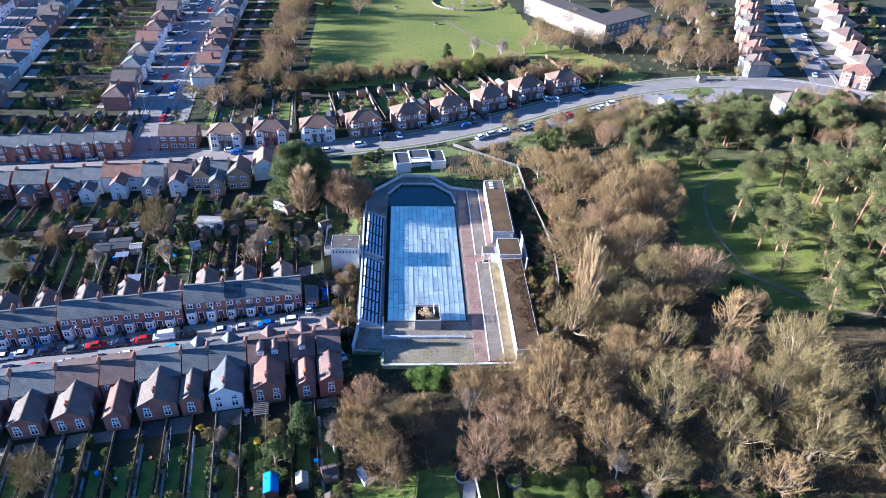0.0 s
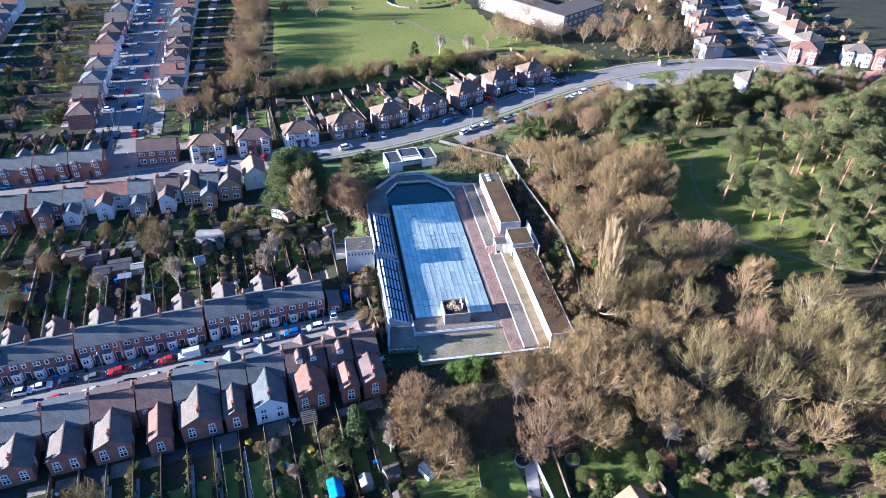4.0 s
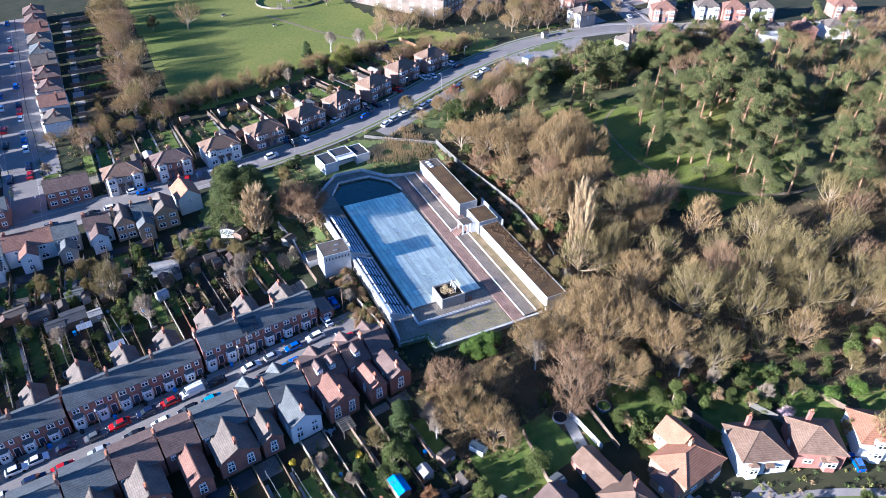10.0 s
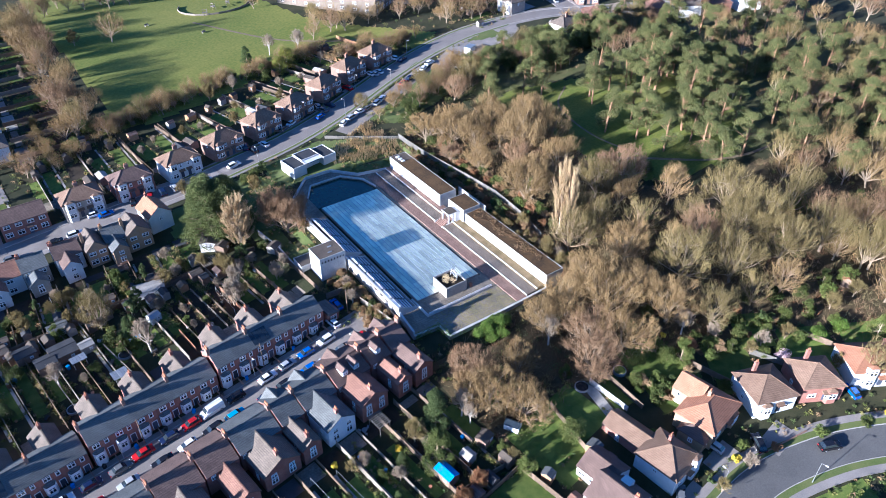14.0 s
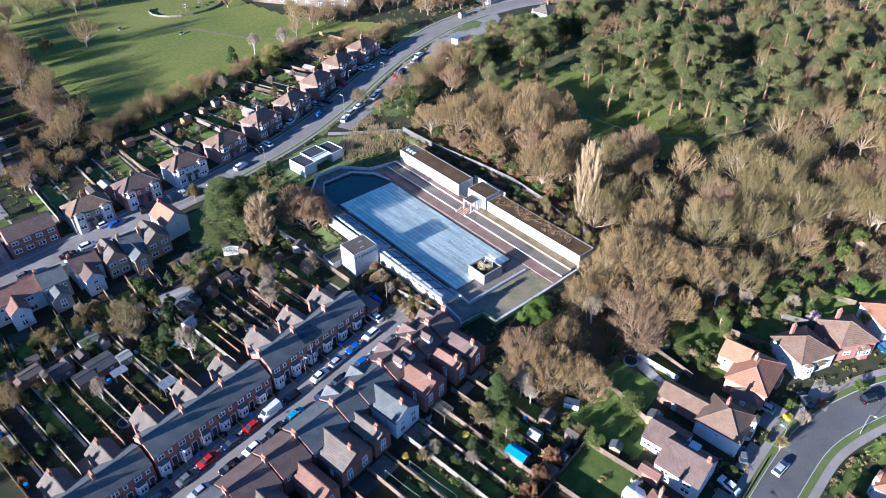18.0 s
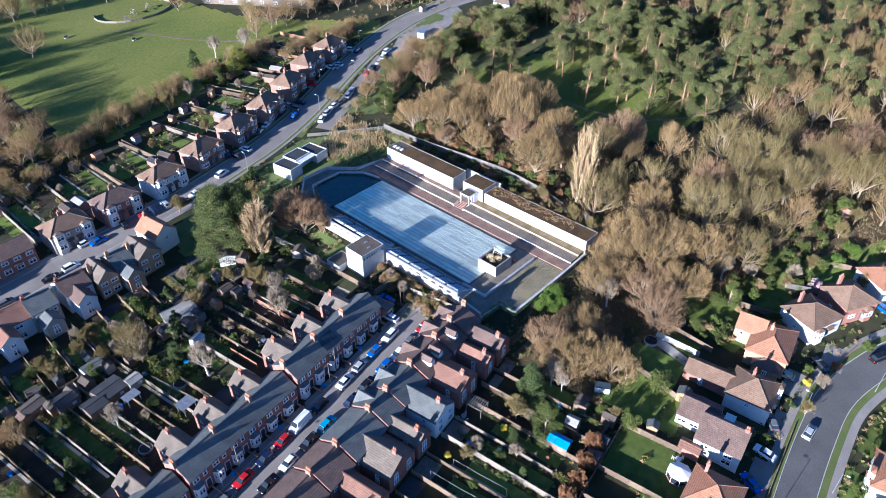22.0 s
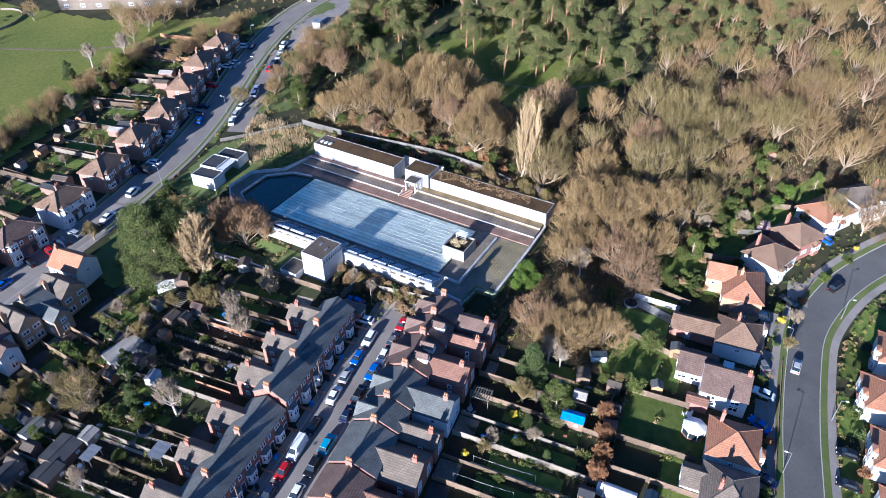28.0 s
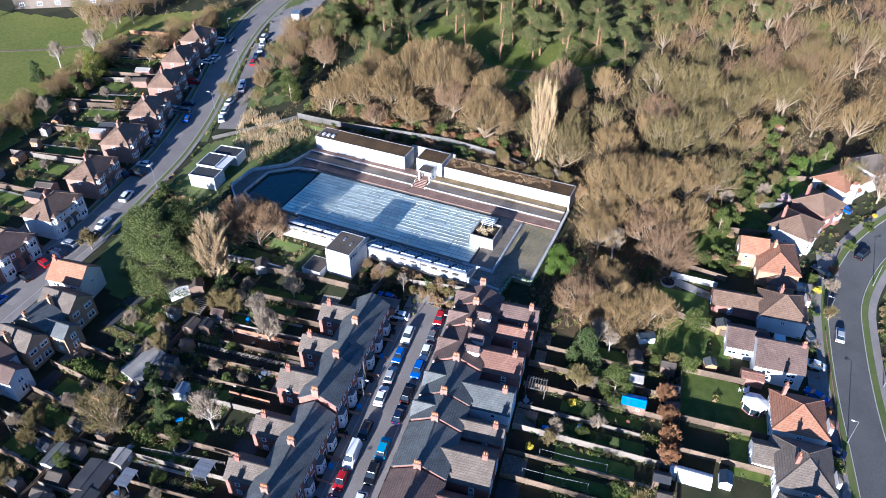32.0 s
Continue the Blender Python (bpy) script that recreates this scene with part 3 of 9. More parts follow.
# paved terraces on the east side, each with a white edge
for x0, x1, rise_, m, lab in ((1.4, 4.5, 0.14, "deck_red", "faded red square paving along the pool"), (4.5, 7.8, 0.45, "deck_grey", "grey square paving on a low terrace"), (7.8, 10.6, 0.8, "moss_paving", "mossy ochre paving on the top terrace")):
    for y0, y1 in ((-14.6, 21.8), (25.4, 58.2)):
        z = 1.55 * rise_
        b = Build()
        b.box(x0, y0, -0.5, x1, y1, z)
        single("terrace", b, "deck_red" if y0 > 0 and m == "moss_paving" else m, lab if y0 < 0 else lab.replace("mossy ochre", "worn pinkish"), "terrace", "structure")
        if x0 > 2:
            b = Build()
            b.box(x0 - 0.07, y0 - 0.05, z - 0.14, x0 + 0.17, y1 + 0.05, z + 0.04)
            single("terrace_edge", b, "render_white", "white painted kerb along the terrace edge", "kerb", "structure")
b = Build()
b.box(1.4, 21.8, -0.5, 5.6, 25.4, 0.14)
single("terrace", b, "deck_red", "faded red paving in front of the canopy", "terrace", "structure")
for y, x1, top in ((21.6, 9.6, 0.95), (25.2, 8.0, 1.15)):
    steps = thing("step_wall", 0, y, 0, 0, "low white wall stepping up beside the terrace stairs", "wall", "walls beside the stairs")
    for k, (xa, xb) in enumerate(((4.3, 6.0), (6.0, 7.6), (7.6, x1))):
        b = Build()
        b.box(xa, 0, -0.1, xb, 0.25, top * (0.6, 0.85, 1.1)[k])
        part("wall_section", b, "render_white", steps)
stairs = thing("terrace_stairs", 5.6, 21.9, 0, 0, "short flight of pinkish concrete steps between the terraces", "stairs")
for k in range(6):
    b = Build()
    b.box(-1.0 + k * 0.36, 0, -0.1, 3.6, 3.2, 0.14 + 0.24 * (k + 1))
    part("step", b, "deck_red", stairs)
moss = Build()
for i in range(46):
    for j in range(16):
        if rnd.random() < 0.66 and (i * 0.42 > 5 or rnd.random() < 0.45):
            x, y = -19 + i * 0.44 + rnd.uniform(-0.05, 0.05), -14.4 + j * 0.46
            moss.box(x, y, 0.0, x + rnd.uniform(0.2, 0.32), y + rnd.uniform(0.2, 0.3), 0.045, 0, 0.03)
single("moss", moss, "moss_tuft", "ochre moss tufts in the joints of the paving", "moss", "stuff")

# changing blocks on the east side
def block(name, x0, y0, x1, y1, base, top, roof, label, parapet=0.22):
    t = thing(name, (x0 + x1) / 2, (y0 + y1) / 2, base, 0, label, "building")
    hx, hy, h = (x1 - x0) / 2, (y1 - y0) / 2, top - base
    b = Build()
    b.box(-hx, -hy, -1.5, hx, hy, h - 0.15)
    part("wall", b, "render_old", t)
    b = Build()
    b.box(-hx + 0.12, -hy + 0.12, h - 0.15, hx - 0.12, hy - 0.12, h - 0.02)
    part("roof", b, roof, t)
    b = Build()
    for q in ((-hx, -hy, hx, -hy + 0.12), (-hx, hy - 0.12, hx, hy), (-hx, -hy + 0.12, -hx + 0.12, hy - 0.12), (hx - 0.12, -hy + 0.12, hx, hy - 0.12)):
        b.box(q[0], q[1], h - 0.15, q[2], q[3], h + 0.03)
    part("parapet", b, "render_old", t)
    return t


north_block = block("changing_block", 9.5, 30.0, 15.2, 57.6, 0.0, 5.0, "moss_roof", "long white rendered changing block with a mossy brown flat roof")
for i in range(3):
    b = Build()
    b.box(-1.2, -0.4, 0, 0, 0.4, 0.3, 0, 0.1)
    part("roof_light", b, "frame_white", north_block, Matrix.Translation((-0.3, 12.2 - i * 1.5, 5.0)))
b = Build()
b.box(-2.5, 9.0, 4.985, 2.5, 13.5, 4.996)
part("felt_patch", b, "felt_roof", north_block)
block("changing_block", 10.4, -15.0, 15.8, 18.9, 0.0, 4.3, "moss_roof", "long white rendered changing block with a weedy flat roof")
block("plant_room", 10.2, 19.4, 16.0, 26.8, 0.0, 5.1, "moss_roof", "white rendered plant room with a brown flat roof")
screen = Build()
screen.box(17.3, 18.6, -0.5, 17.6, 31.6, 4.3)
single("screen_wall", screen, "render_old", "white rendered screen wall behind the plant room", "wall")
canopy = thing("canopy", 7.6, 22.6, 1.5, 0, "small white entrance canopy with a grey flat roof", "canopy")
b = Build()
b.box(-1.5, -1.6, 2.9, 1.5, 1.6, 2.92)
part("roof", b, "felt_roof", canopy)
b = Build()
b.box(-1.6, -1.7, 2.6, 1.6, 1.7, 2.9)
part("fascia", b, "render_white", canopy)
for px, py in ((-1.5, -1.6), (-1.5, 1.3), (0.0, -1.6), (0.0, 1.3)):
    b = Build()
    b.box(px, py, -0.2, px + 0.4, py + 0.3, 2.6)
    part("post", b, "render_white", canopy)
b = Build()
b.box(1.0, -1.7, -0.6, 2.6, 1.7, 2.6)
part("back_wall", b, "render_white", canopy)

# fountain planter standing on the shallow end
planter = thing("fountain_planter", -9.0, -0.7, 0.1, 0, "weathered grey concrete planter full of dry shrubs on the pool edge", "planter")
for x0, y0, x1, y1 in ((-3.1, -3.0, 3.1, -2.7), (-3.1, 2.5, 3.1, 2.8), (-3.1, -2.7, -2.8, 2.5), (2.8, -2.7, 3.1, 2.5)):
    b = Build()
    b.box(x0, y0, -0.5, x1, y1, 2.9, 0, 0.02)
    part("side", b, "concrete", planter)
b = Build()
b.box(-2.8, -2.7, -0.4, 2.8, 2.5, 2.4)
part("soil", b, "garden_soil", planter)
for z in (3.2, 3.7, 4.2):
    for px in (1.4, 2.7):
        b = Build()
        b.tube((px, -1.1, z), (px, 1.5, z), 0.05, 0.05, 6)
        part("ladder_rung", b, "bench_white", planter)
for y in (-1.2, 1.7):
    for low, high in ((1.3, 1.6), (2.8, 2.6)):
        b = Build()
        b.tube((low, y, 2.0), (high, y * 0.8, 4.4), 0.07, 0.06)
        part("upright", b, "bench_white", planter)
bin_ = Build()
bin_.box(-4.7, -3.6, 0.0, -4.0, -2.9, 1.2, 0, 0.03)
single("waste_bin", bin_, "tile_red", "small reddish plastic bin beside the planter", "bin")

# tall white pump house behind the stands, with narrow window slits
pump = block("pump_house", -33.6, 21.3, -26.4, 27.4, -1.0, 5.7, "felt_roof", "tall white rendered pump house with a brown felt roof")
slit = Build()
slit.box(-0.02, -0.14, 0, 0.06, 0.14, 0.62)
slit_mesh = slit.mesh("window_slit", "glass_dark")
for i in range(8):
    part("window_slit", slit_mesh, None, pump, Matrix.LocRotScale((-2.9 + i * 0.85, -3.1, 5.2), Euler((0, 0, radians(90))), None))
for i in range(2):
    b = Build()
    b.box(-0.4 + i, -1.6 + i * 2.2, 6.68, 0.7 + i, -1.2 + i * 2.2, 6.8)
    part("roof_vent", b, "cover_batten", pump)
block("pump_annex", -36.2, 27.7, -31.2, 32.4, -1.4, 0.6, "felt_roof", "low white annex with a dark flat roof")
wall_run("boundary_wall", [(-36.3, 28.5), (-36.6, 42), (-38, 52)], 0.25, -4, -1.0, "concrete", "grey concrete garden boundary wall")

# entrance lodge by the main road
lodge = thing("entrance_lodge", -9.6, 76.6, 0.75, 8, "low white flat-roofed entrance lodge with dark recessed roofs", "building")
for x0, y0, x1, y1, top in ((-8.2, -3.8, -3.4, 3.6, 1.9), (-3.4, -1.2, 3.2, 4.2, 2.15), (3.2, -3.8, 8.0, 3.6, 1.9)):
    b = Build()
    b.box(x0, y0, -2.5, x1, y1, top - 0.3)
    part("wall", b, "render_white", lodge)
    b = Build()
    for q in ((x0, y0, x1, y0 + 0.22), (x0, y1 - 0.22, x1, y1), (x0, y0 + 0.22, x0 + 0.22, y1 - 0.22), (x1 - 0.22, y0 + 0.22, x1, y1 - 0.22)):
        b.box(q[0], q[1], top - 0.3, q[2], q[3], top + 0.1)
    part("parapet", b, "render_white", lodge)
    b = Build()
    b.box(x0 + 0.22, y0 + 0.22, top - 0.3, x1 - 0.22, y1 - 0.22, top - 0.1)
    part("roof", b, "asphalt_patch", lodge)
for i in range(5):
    b = Build()
    b.box(-2.9 + i * 1.25, -1.24, 0.1, -2.0 + i * 1.25, -1.18, 1.6)
    part("window", b, "glass_dark", lodge)
b = Build()
b.box(-3.4, -3.4, 1.7, 3.2, -1.2, 1.9)
part("porch_roof", b, "render_white", lodge)

# ---- houses ----
WIN = {}


def window_mesh(w, h):
    """A white frame with bars and its dark recessed panes, facing -y, shared by all windows of that size; also both joined, for far houses."""
    key = (round(w, 1), round(h, 1))
    if key not in WIN:
        w, h = key
        n = 1 if w < 1.0 else 2 if w < 2.0 else 3
        step = (w - 0.17) / n
        xs = [-w / 2] + [x for k in range(n) for x in (-w / 2 + 0.17 + k * step, -w / 2 + (k + 1) * step)] + [w / 2]
        zs = [0, 0.16, h * 0.62, h * 0.62 + 0.14, h - 0.13, h]
        made = []
        for glazed in (False, True):
            verts = [(x, -0.08, z) for z in zs for x in xs]
            cols, faces, kinds = len(xs), [], []
            for b in range(len(zs) - 1):
                for a in range(cols - 1):
                    q = [b * cols + a, b * cols + a + 1, (b + 1) * cols + a + 1, (b + 1) * cols + a]
                    if a % 2 and b % 2:
                        m = len(verts)
                        verts += [(verts[k][0], -0.02, verts[k][2]) for k in q]
                        for e in range(4):
                            faces.append([q[e], q[(e + 1) % 4], m + (e + 1) % 4, m + e]), kinds.append(0)
                        if glazed:
                            faces.append([m, m + 1, m + 2, m + 3]), kinds.append(1)
                    else:
                        faces.append(q), kinds.append(0)
            rim = list(range(cols)) + [b * cols + cols - 1 for b in range(1, len(zs))] + [(len(zs) - 1) * cols + a for a in range(cols - 2, -1, -1)] + [b * cols for b in range(len(zs) - 2, 0, -1)]
            m = len(verts)
            verts += [(verts[k][0], 0.05, verts[k][2]) for k in rim]
            for e in range(len(rim)):
                f = (e + 1) % len(rim)
                faces.append([rim[f], rim[e], m + e, m + f]), kinds.append(0)
            me = bpy.data.meshes.new("window")
            me.from_pydata(verts, [], faces)
            me.materials.append(MATS["frame_white"]), me.materials.append(MATS["glass_dark"])
            me.polygons.foreach_set("material_index", kinds)
            me.update()
            made.append(me)
        b = Build()
        b.box(-w / 2 + 0.05, -0.02, 0.05, w / 2 - 0.05, 0.03, h - 0.05)
        WIN[key] = (made[0], b.mesh("pane", "glass_dark"), made[1])
    return WIN[key]


FAR, NEAR_BAY, LITE = [False], [False], [False]


def window(parent, x, y, z, w, h, turn=0):
    f, p, both = window_mesh(w, h)
    if FAR[0]:
        return part("window", both, None, parent, pose(x, y, z, 0, 0, turn))
    ob = part("window", f, None, parent, pose(x, y, z, 0, 0, turn))
    part("pane", p, None, ob)
    return ob


def gable_roof(x0, x1, y0, y1, eave, rise, along="x", over=0.3, thick=0.16):
    b = Build()
    if along == "x":
        mid, half = (y0 + y1) / 2, (y1 - y0) / 2
        drop = over * rise / half
        pro = [(y0 - over, eave - drop), (mid, eave + rise), (y1 + over, eave - drop), (y1 + over, eave - drop + thick), (mid, eave + rise + thick), (y0 - over, eave - drop + thick)]
        b.solid([(x0 - over * 0.4, y, z) for y, z in pro], [(x1 + over * 0.4, y, z) for y, z in pro])
        b.box(x0 - over * 0.4, mid - 0.12, eave + rise + thick - 0.04, x1 + over * 0.4, mid + 0.12, eave + rise + thick + 0.07)
    else:
        mid, half = (x0 + x1) / 2, (x1 - x0) / 2
        drop = over * rise / half
        pro = [(x0 - over, eave - drop), (mid, eave + rise), (x1 + over, eave - drop), (x1 + over, eave - drop + thick), (mid, eave + rise + thick), (x0 - over, eave - drop + thick)]
        b.solid([(x, y1 + over * 0.4, z) for x, z in pro], [(x, y0 - over * 0.4, z) for x, z in pro])
        b.box(mid - 0.12, y0 - over * 0.4, eave + rise + thick - 0.04, mid + 0.12, y1 + over * 0.4, eave + rise + thick + 0.07)
    return b


def hip_roof(x0, x1, y0, y1, eave, rise, over=0.35, inset=None, flat_end=""):
    b = Build()
    X0, X1, Y0, Y1 = x0 - over, x1 + over, y0 - over, y1 + over
    w, d = X1 - X0, Y1 - Y0
    i = inset if inset is not None else min(w, d) / 2
    mx, my, top = (X0 + X1) / 2, (Y0 + Y1) / 2, eave + rise
    if w >= d:
        r0, r1 = (X0 + i + 0.02, my, top), (X1 - i - 0.02, my, top)
    else:
        r0, r1 = (mx, Y0 + i + 0.02, top), (mx, Y1 - i - 0.02, top)
    lo = [(X0, Y0, eave - 0.12), (X1, Y0, eave - 0.12), (X1, Y1, eave - 0.12), (X0, Y1, eave - 0.12)]
    hi = [(x, y, eave + 0.05) for x, y, _ in lo]
    b.face(lo[::-1])
    for k in range(4):
        b.face([lo[k], lo[(k + 1) % 4], hi[(k + 1) % 4], hi[k]])
    if w >= d:
        b.face([hi[0], hi[1], r1, r0]), b.face([hi[1], hi[2], r1]), b.face([hi[2], hi[3], r0, r1]), b.face([hi[3], hi[0], r0])
    else:
        b.face([hi[0], hi[1], r0]), b.face([hi[1], hi[2], r1, r0]), b.face([hi[2], hi[3], r1]), b.face([hi[3], hi[0], r0, r1])
    for p, q in ((hi[0], r0), (hi[3], r0 if w >= d else r1), (hi[1], r1 if w >= d else r0), (hi[2], r1), (r0, r1)):
        if (Vector(p) - Vector(q)).length > 0.3:
            b.tube(p, q, 0.09, 0.09, 4)
    return b


POT = {}


def chimney(parent, x, y, base, top, w=0.9, d=0.6, pots=3, mat="brick_red"):
    b = Build()
    b.box(x - w / 2, y - d / 2, base, x + w / 2, y + d / 2, top)
    b.box(x - w / 2 - 0.07, y - d / 2 - 0.07, top - 0.3, x + w / 2 + 0.07, y + d / 2 + 0.07, top - 0.1)
    c = part("chimney", b, mat, parent)
    if not POT:
        p = Build()
        p.tube((0, 0, 0), (0, 0, 0.5), 0.15, 0.11, 8)
        p.tube((0, 0, 0.44), (0, 0, 0.52), 0.15, 0.15, 8)
        POT["m"] = p.mesh("chimney_pot", "terracotta")
    if FAR[0]:
        pots = min(pots, 2)
    for k in range(pots):
        off = (k - (pots - 1) / 2) * max(w, d) / (pots + 0.3)
        part("chimney_pot", POT["m"], None, c, Matrix.Translation((x + (off if w >= d else 0), y + (off if d > w else 0), top)))


def walls_body(x0, x1, y0, y1, eave, rise=0.0, along="", low=-1.6):
    b = Build()
    b.box(x0, y0, low, x1, y1, eave)
    if along == "x":
        for x in (x0, x1 - 0.2):
            b.solid([(x, y0, eave), (x + 0.2, y0, eave), (x + 0.2, y1, eave), (x, y1, eave)],
                    [(x, (y0 + y1) / 2 - 0.02, eave + rise), (x + 0.2, (y0 + y1) / 2 - 0.02, eave + rise), (x + 0.2, (y0 + y1) / 2 + 0.02, eave + rise), (x, (y0 + y1) / 2 + 0.02, eave + rise)])
    elif along == "y":
        for y in (y0, y1 - 0.2):
            m = (x0 + x1) / 2
            b.solid([(x0, y, eave), (x1, y, eave), (x1, y + 0.2, eave), (x0, y + 0.2, eave)],
                    [(m - 0.02, y, eave + rise), (m + 0.02, y, eave + rise), (m + 0.02, y + 0.2, eave + rise), (m - 0.02, y + 0.2, eave + rise)])
    return b


def wing(parent, x, w, y0, y1, eave, rise, wall, roof, hip=False, wins=2, chim=False, base=-1.6):
    """A rear wing with its ridge along y."""
    part("rear_wing", walls_body(x - w / 2, x + w / 2, y0, y1, eave, rise, "" if hip else "y", base), wall, parent)
    part("wing_roof", hip_roof(x - w / 2, x + w / 2, y0 - 3, y1, eave, rise, 0.25) if hip else gable_roof(x - w / 2, x + w / 2, y0 - 2.2, y1, eave, rise, "y", 0.25), roof, parent)
    for k in range(wins):
        off = 0 if wins == 1 else (k - (wins - 1) / 2) * w / wins
        window(parent, x + off, y1 + 0.02, eave - 1.55, min(1.3, w / wins - 0.6), 1.25, 180)
        window(parent, x + off, y1 + 0.02, 0.5, min(1.5, w / wins - 0.5), 1.6, 180)
    for side in (-1, 1):
        window(parent, x + side * (w / 2 + 0.02), (y0 * 0.4 + y1 * 0.6), eave - 1.55, 0.9, 1.2, 90 * side)
        window(parent, x + side * (w / 2 + 0.02), (y0 * 0.4 + y1 * 0.6), 0.7, 1.0, 1.2, 90 * side)
    if chim:
        chimney(parent, x, y1 - 1.6, eave + rise * 0.5, eave + rise + 1.3, 0.6, 0.9, 2)


def bay(parent, x, y, w, storeys, wall, roof="slate", deep=0.75, low=0.0):
    """A splayed bay on the front, with a window on each storey."""
    top = 2.75 * storeys + 0.15 + low
    o = [(x - w / 2, y + 0.05), (x - w / 2 + 0.45, y - deep), (x + w / 2 - 0.45, y - deep), (x + w / 2, y + 0.05)]
    b = Build()
    b.solid([(*p, -1.4) for p in o], [(*p, top) for p in o])
    bb = part("bay", b, wall, parent)
    b = Build()
    c = ((x, y + 0.05))
    b.solid([(p[0] + (p[0] - x) * 0.06, p[1] - 0.08, top) for p in o], [(x + (p[0] - x) * 0.35, y + 0.05 if i in (0, 3) else y - deep * 0.2, top + 0.5) for i, p in enumerate(o)])
    part("bay_roof", b, roof, bb)
    for s in range(storeys):
        window(bb, x, y - deep - 0.01, 0.85 + s * 2.7 + low, w - 1.0, 1.5)
        ang = math.degrees(math.atan2(deep + 0.05, 0.45))
        for side in (-1, 1) if not FAR[0] or NEAR_BAY[0] else ():
            window(bb, x + side * (w / 2 - 0.22), y - deep / 2, 0.85 + s * 2.7 + low, 0.6, 1.5, side * ang)


def door(parent, x, y, z=0.0, turn=0, canopy=""):
    b = Build()
    b.box(-0.5, -0.08, 0, 0.5, 0.04, 2.15)
    d = part("door", b, "door_paint", parent, pose(x, y, z, 0, 0, turn))
    if FAR[0]:
        if canopy and not LITE[0]:
            c = Build()
            c.solid([(-0.9, -0.9, 2.35), (0.9, -0.9, 2.35), (0.9, 0.05, 2.35), (-0.9, 0.05, 2.35)], [(-0.9, -0.9, 2.45), (0.9, -0.9, 2.45), (0.9, 0.05, 2.95), (-0.9, 0.05, 2.95)])
            part("door_canopy", c, canopy, d)
        return
    f = Build()
    f.box(-0.62, -0.1, 0, -0.5, 0.05, 2.3), f.box(0.5, -0.1, 0, 0.62, 0.05, 2.3), f.box(-0.5, -0.1, 2.15, 0.5, 0.05, 2.3)
    part("door_frame", f, "frame_white", d)
    if canopy:
        c = Build()
        c.solid([(-0.9, -0.9, 2.35), (0.9, -0.9, 2.35), (0.9, 0.05, 2.35), (-0.9, 0.05, 2.35)], [(-0.9, -0.9, 2.45), (0.9, -0.9, 2.45), (0.9, 0.05, 2.95), (-0.9, 0.05, 2.95)])
        part("door_canopy", c, canopy, d)


def semi(x, y, turn, w=11.6, d=7.8, wall="brick_brown", roof="slate_brown", label="", group="semi-detached houses along the main road", eave=5.2, rise=2.7, render_top=False, z=None, side=True, kind="semi_detached_house", dark=False):
    """A pair of houses under one hipped roof, with two-storey bays."""
    t = thing(kind, x, y, (hz(x, y) if z is None else z), turn, label or "brown brick semi-detached pair with a hipped tiled roof", "house", group)
    part("wall", walls_body(-w / 2, w / 2, -d / 2, d / 2, eave), wall, t)
    part("roof", hip_roof(-w / 2, w / 2, -d / 2, d / 2, eave, rise), roof, t)
    for s in (-1, 1):
        bay(t, s * (w / 2 - 2.0), -d / 2, 2.9, 2, "render_white" if render_top else wall, roof)
        window(t, s * 1.3, -d / 2 - 0.02, 3.6, 0.9, 1.2)
        door(t, s * 1.2, -d / 2, 0, 0, roof)
        if LITE[0]:
            continue
        window(t, s * (w / 2 - 1.8), d / 2 + 0.02, 3.4, 1.7, 1.3, 180)
        window(t, s * 1.3, d / 2 + 0.02, 3.5, 1.1, 1.1, 180)
        window(t, s * (w / 2 - 1.9), d / 2 + 0.02, 0.3, 2.1, 2.0, 180)
        window(t, s * (w / 2 + 0.02), 0.3, 3.6, 0.9, 1.1, 90 * s)
    chimney(t, 0, 0.6, eave + rise * 0.7, eave + rise + 1.1, 1.3, 0.6, 4, "brick_brown")
    return t


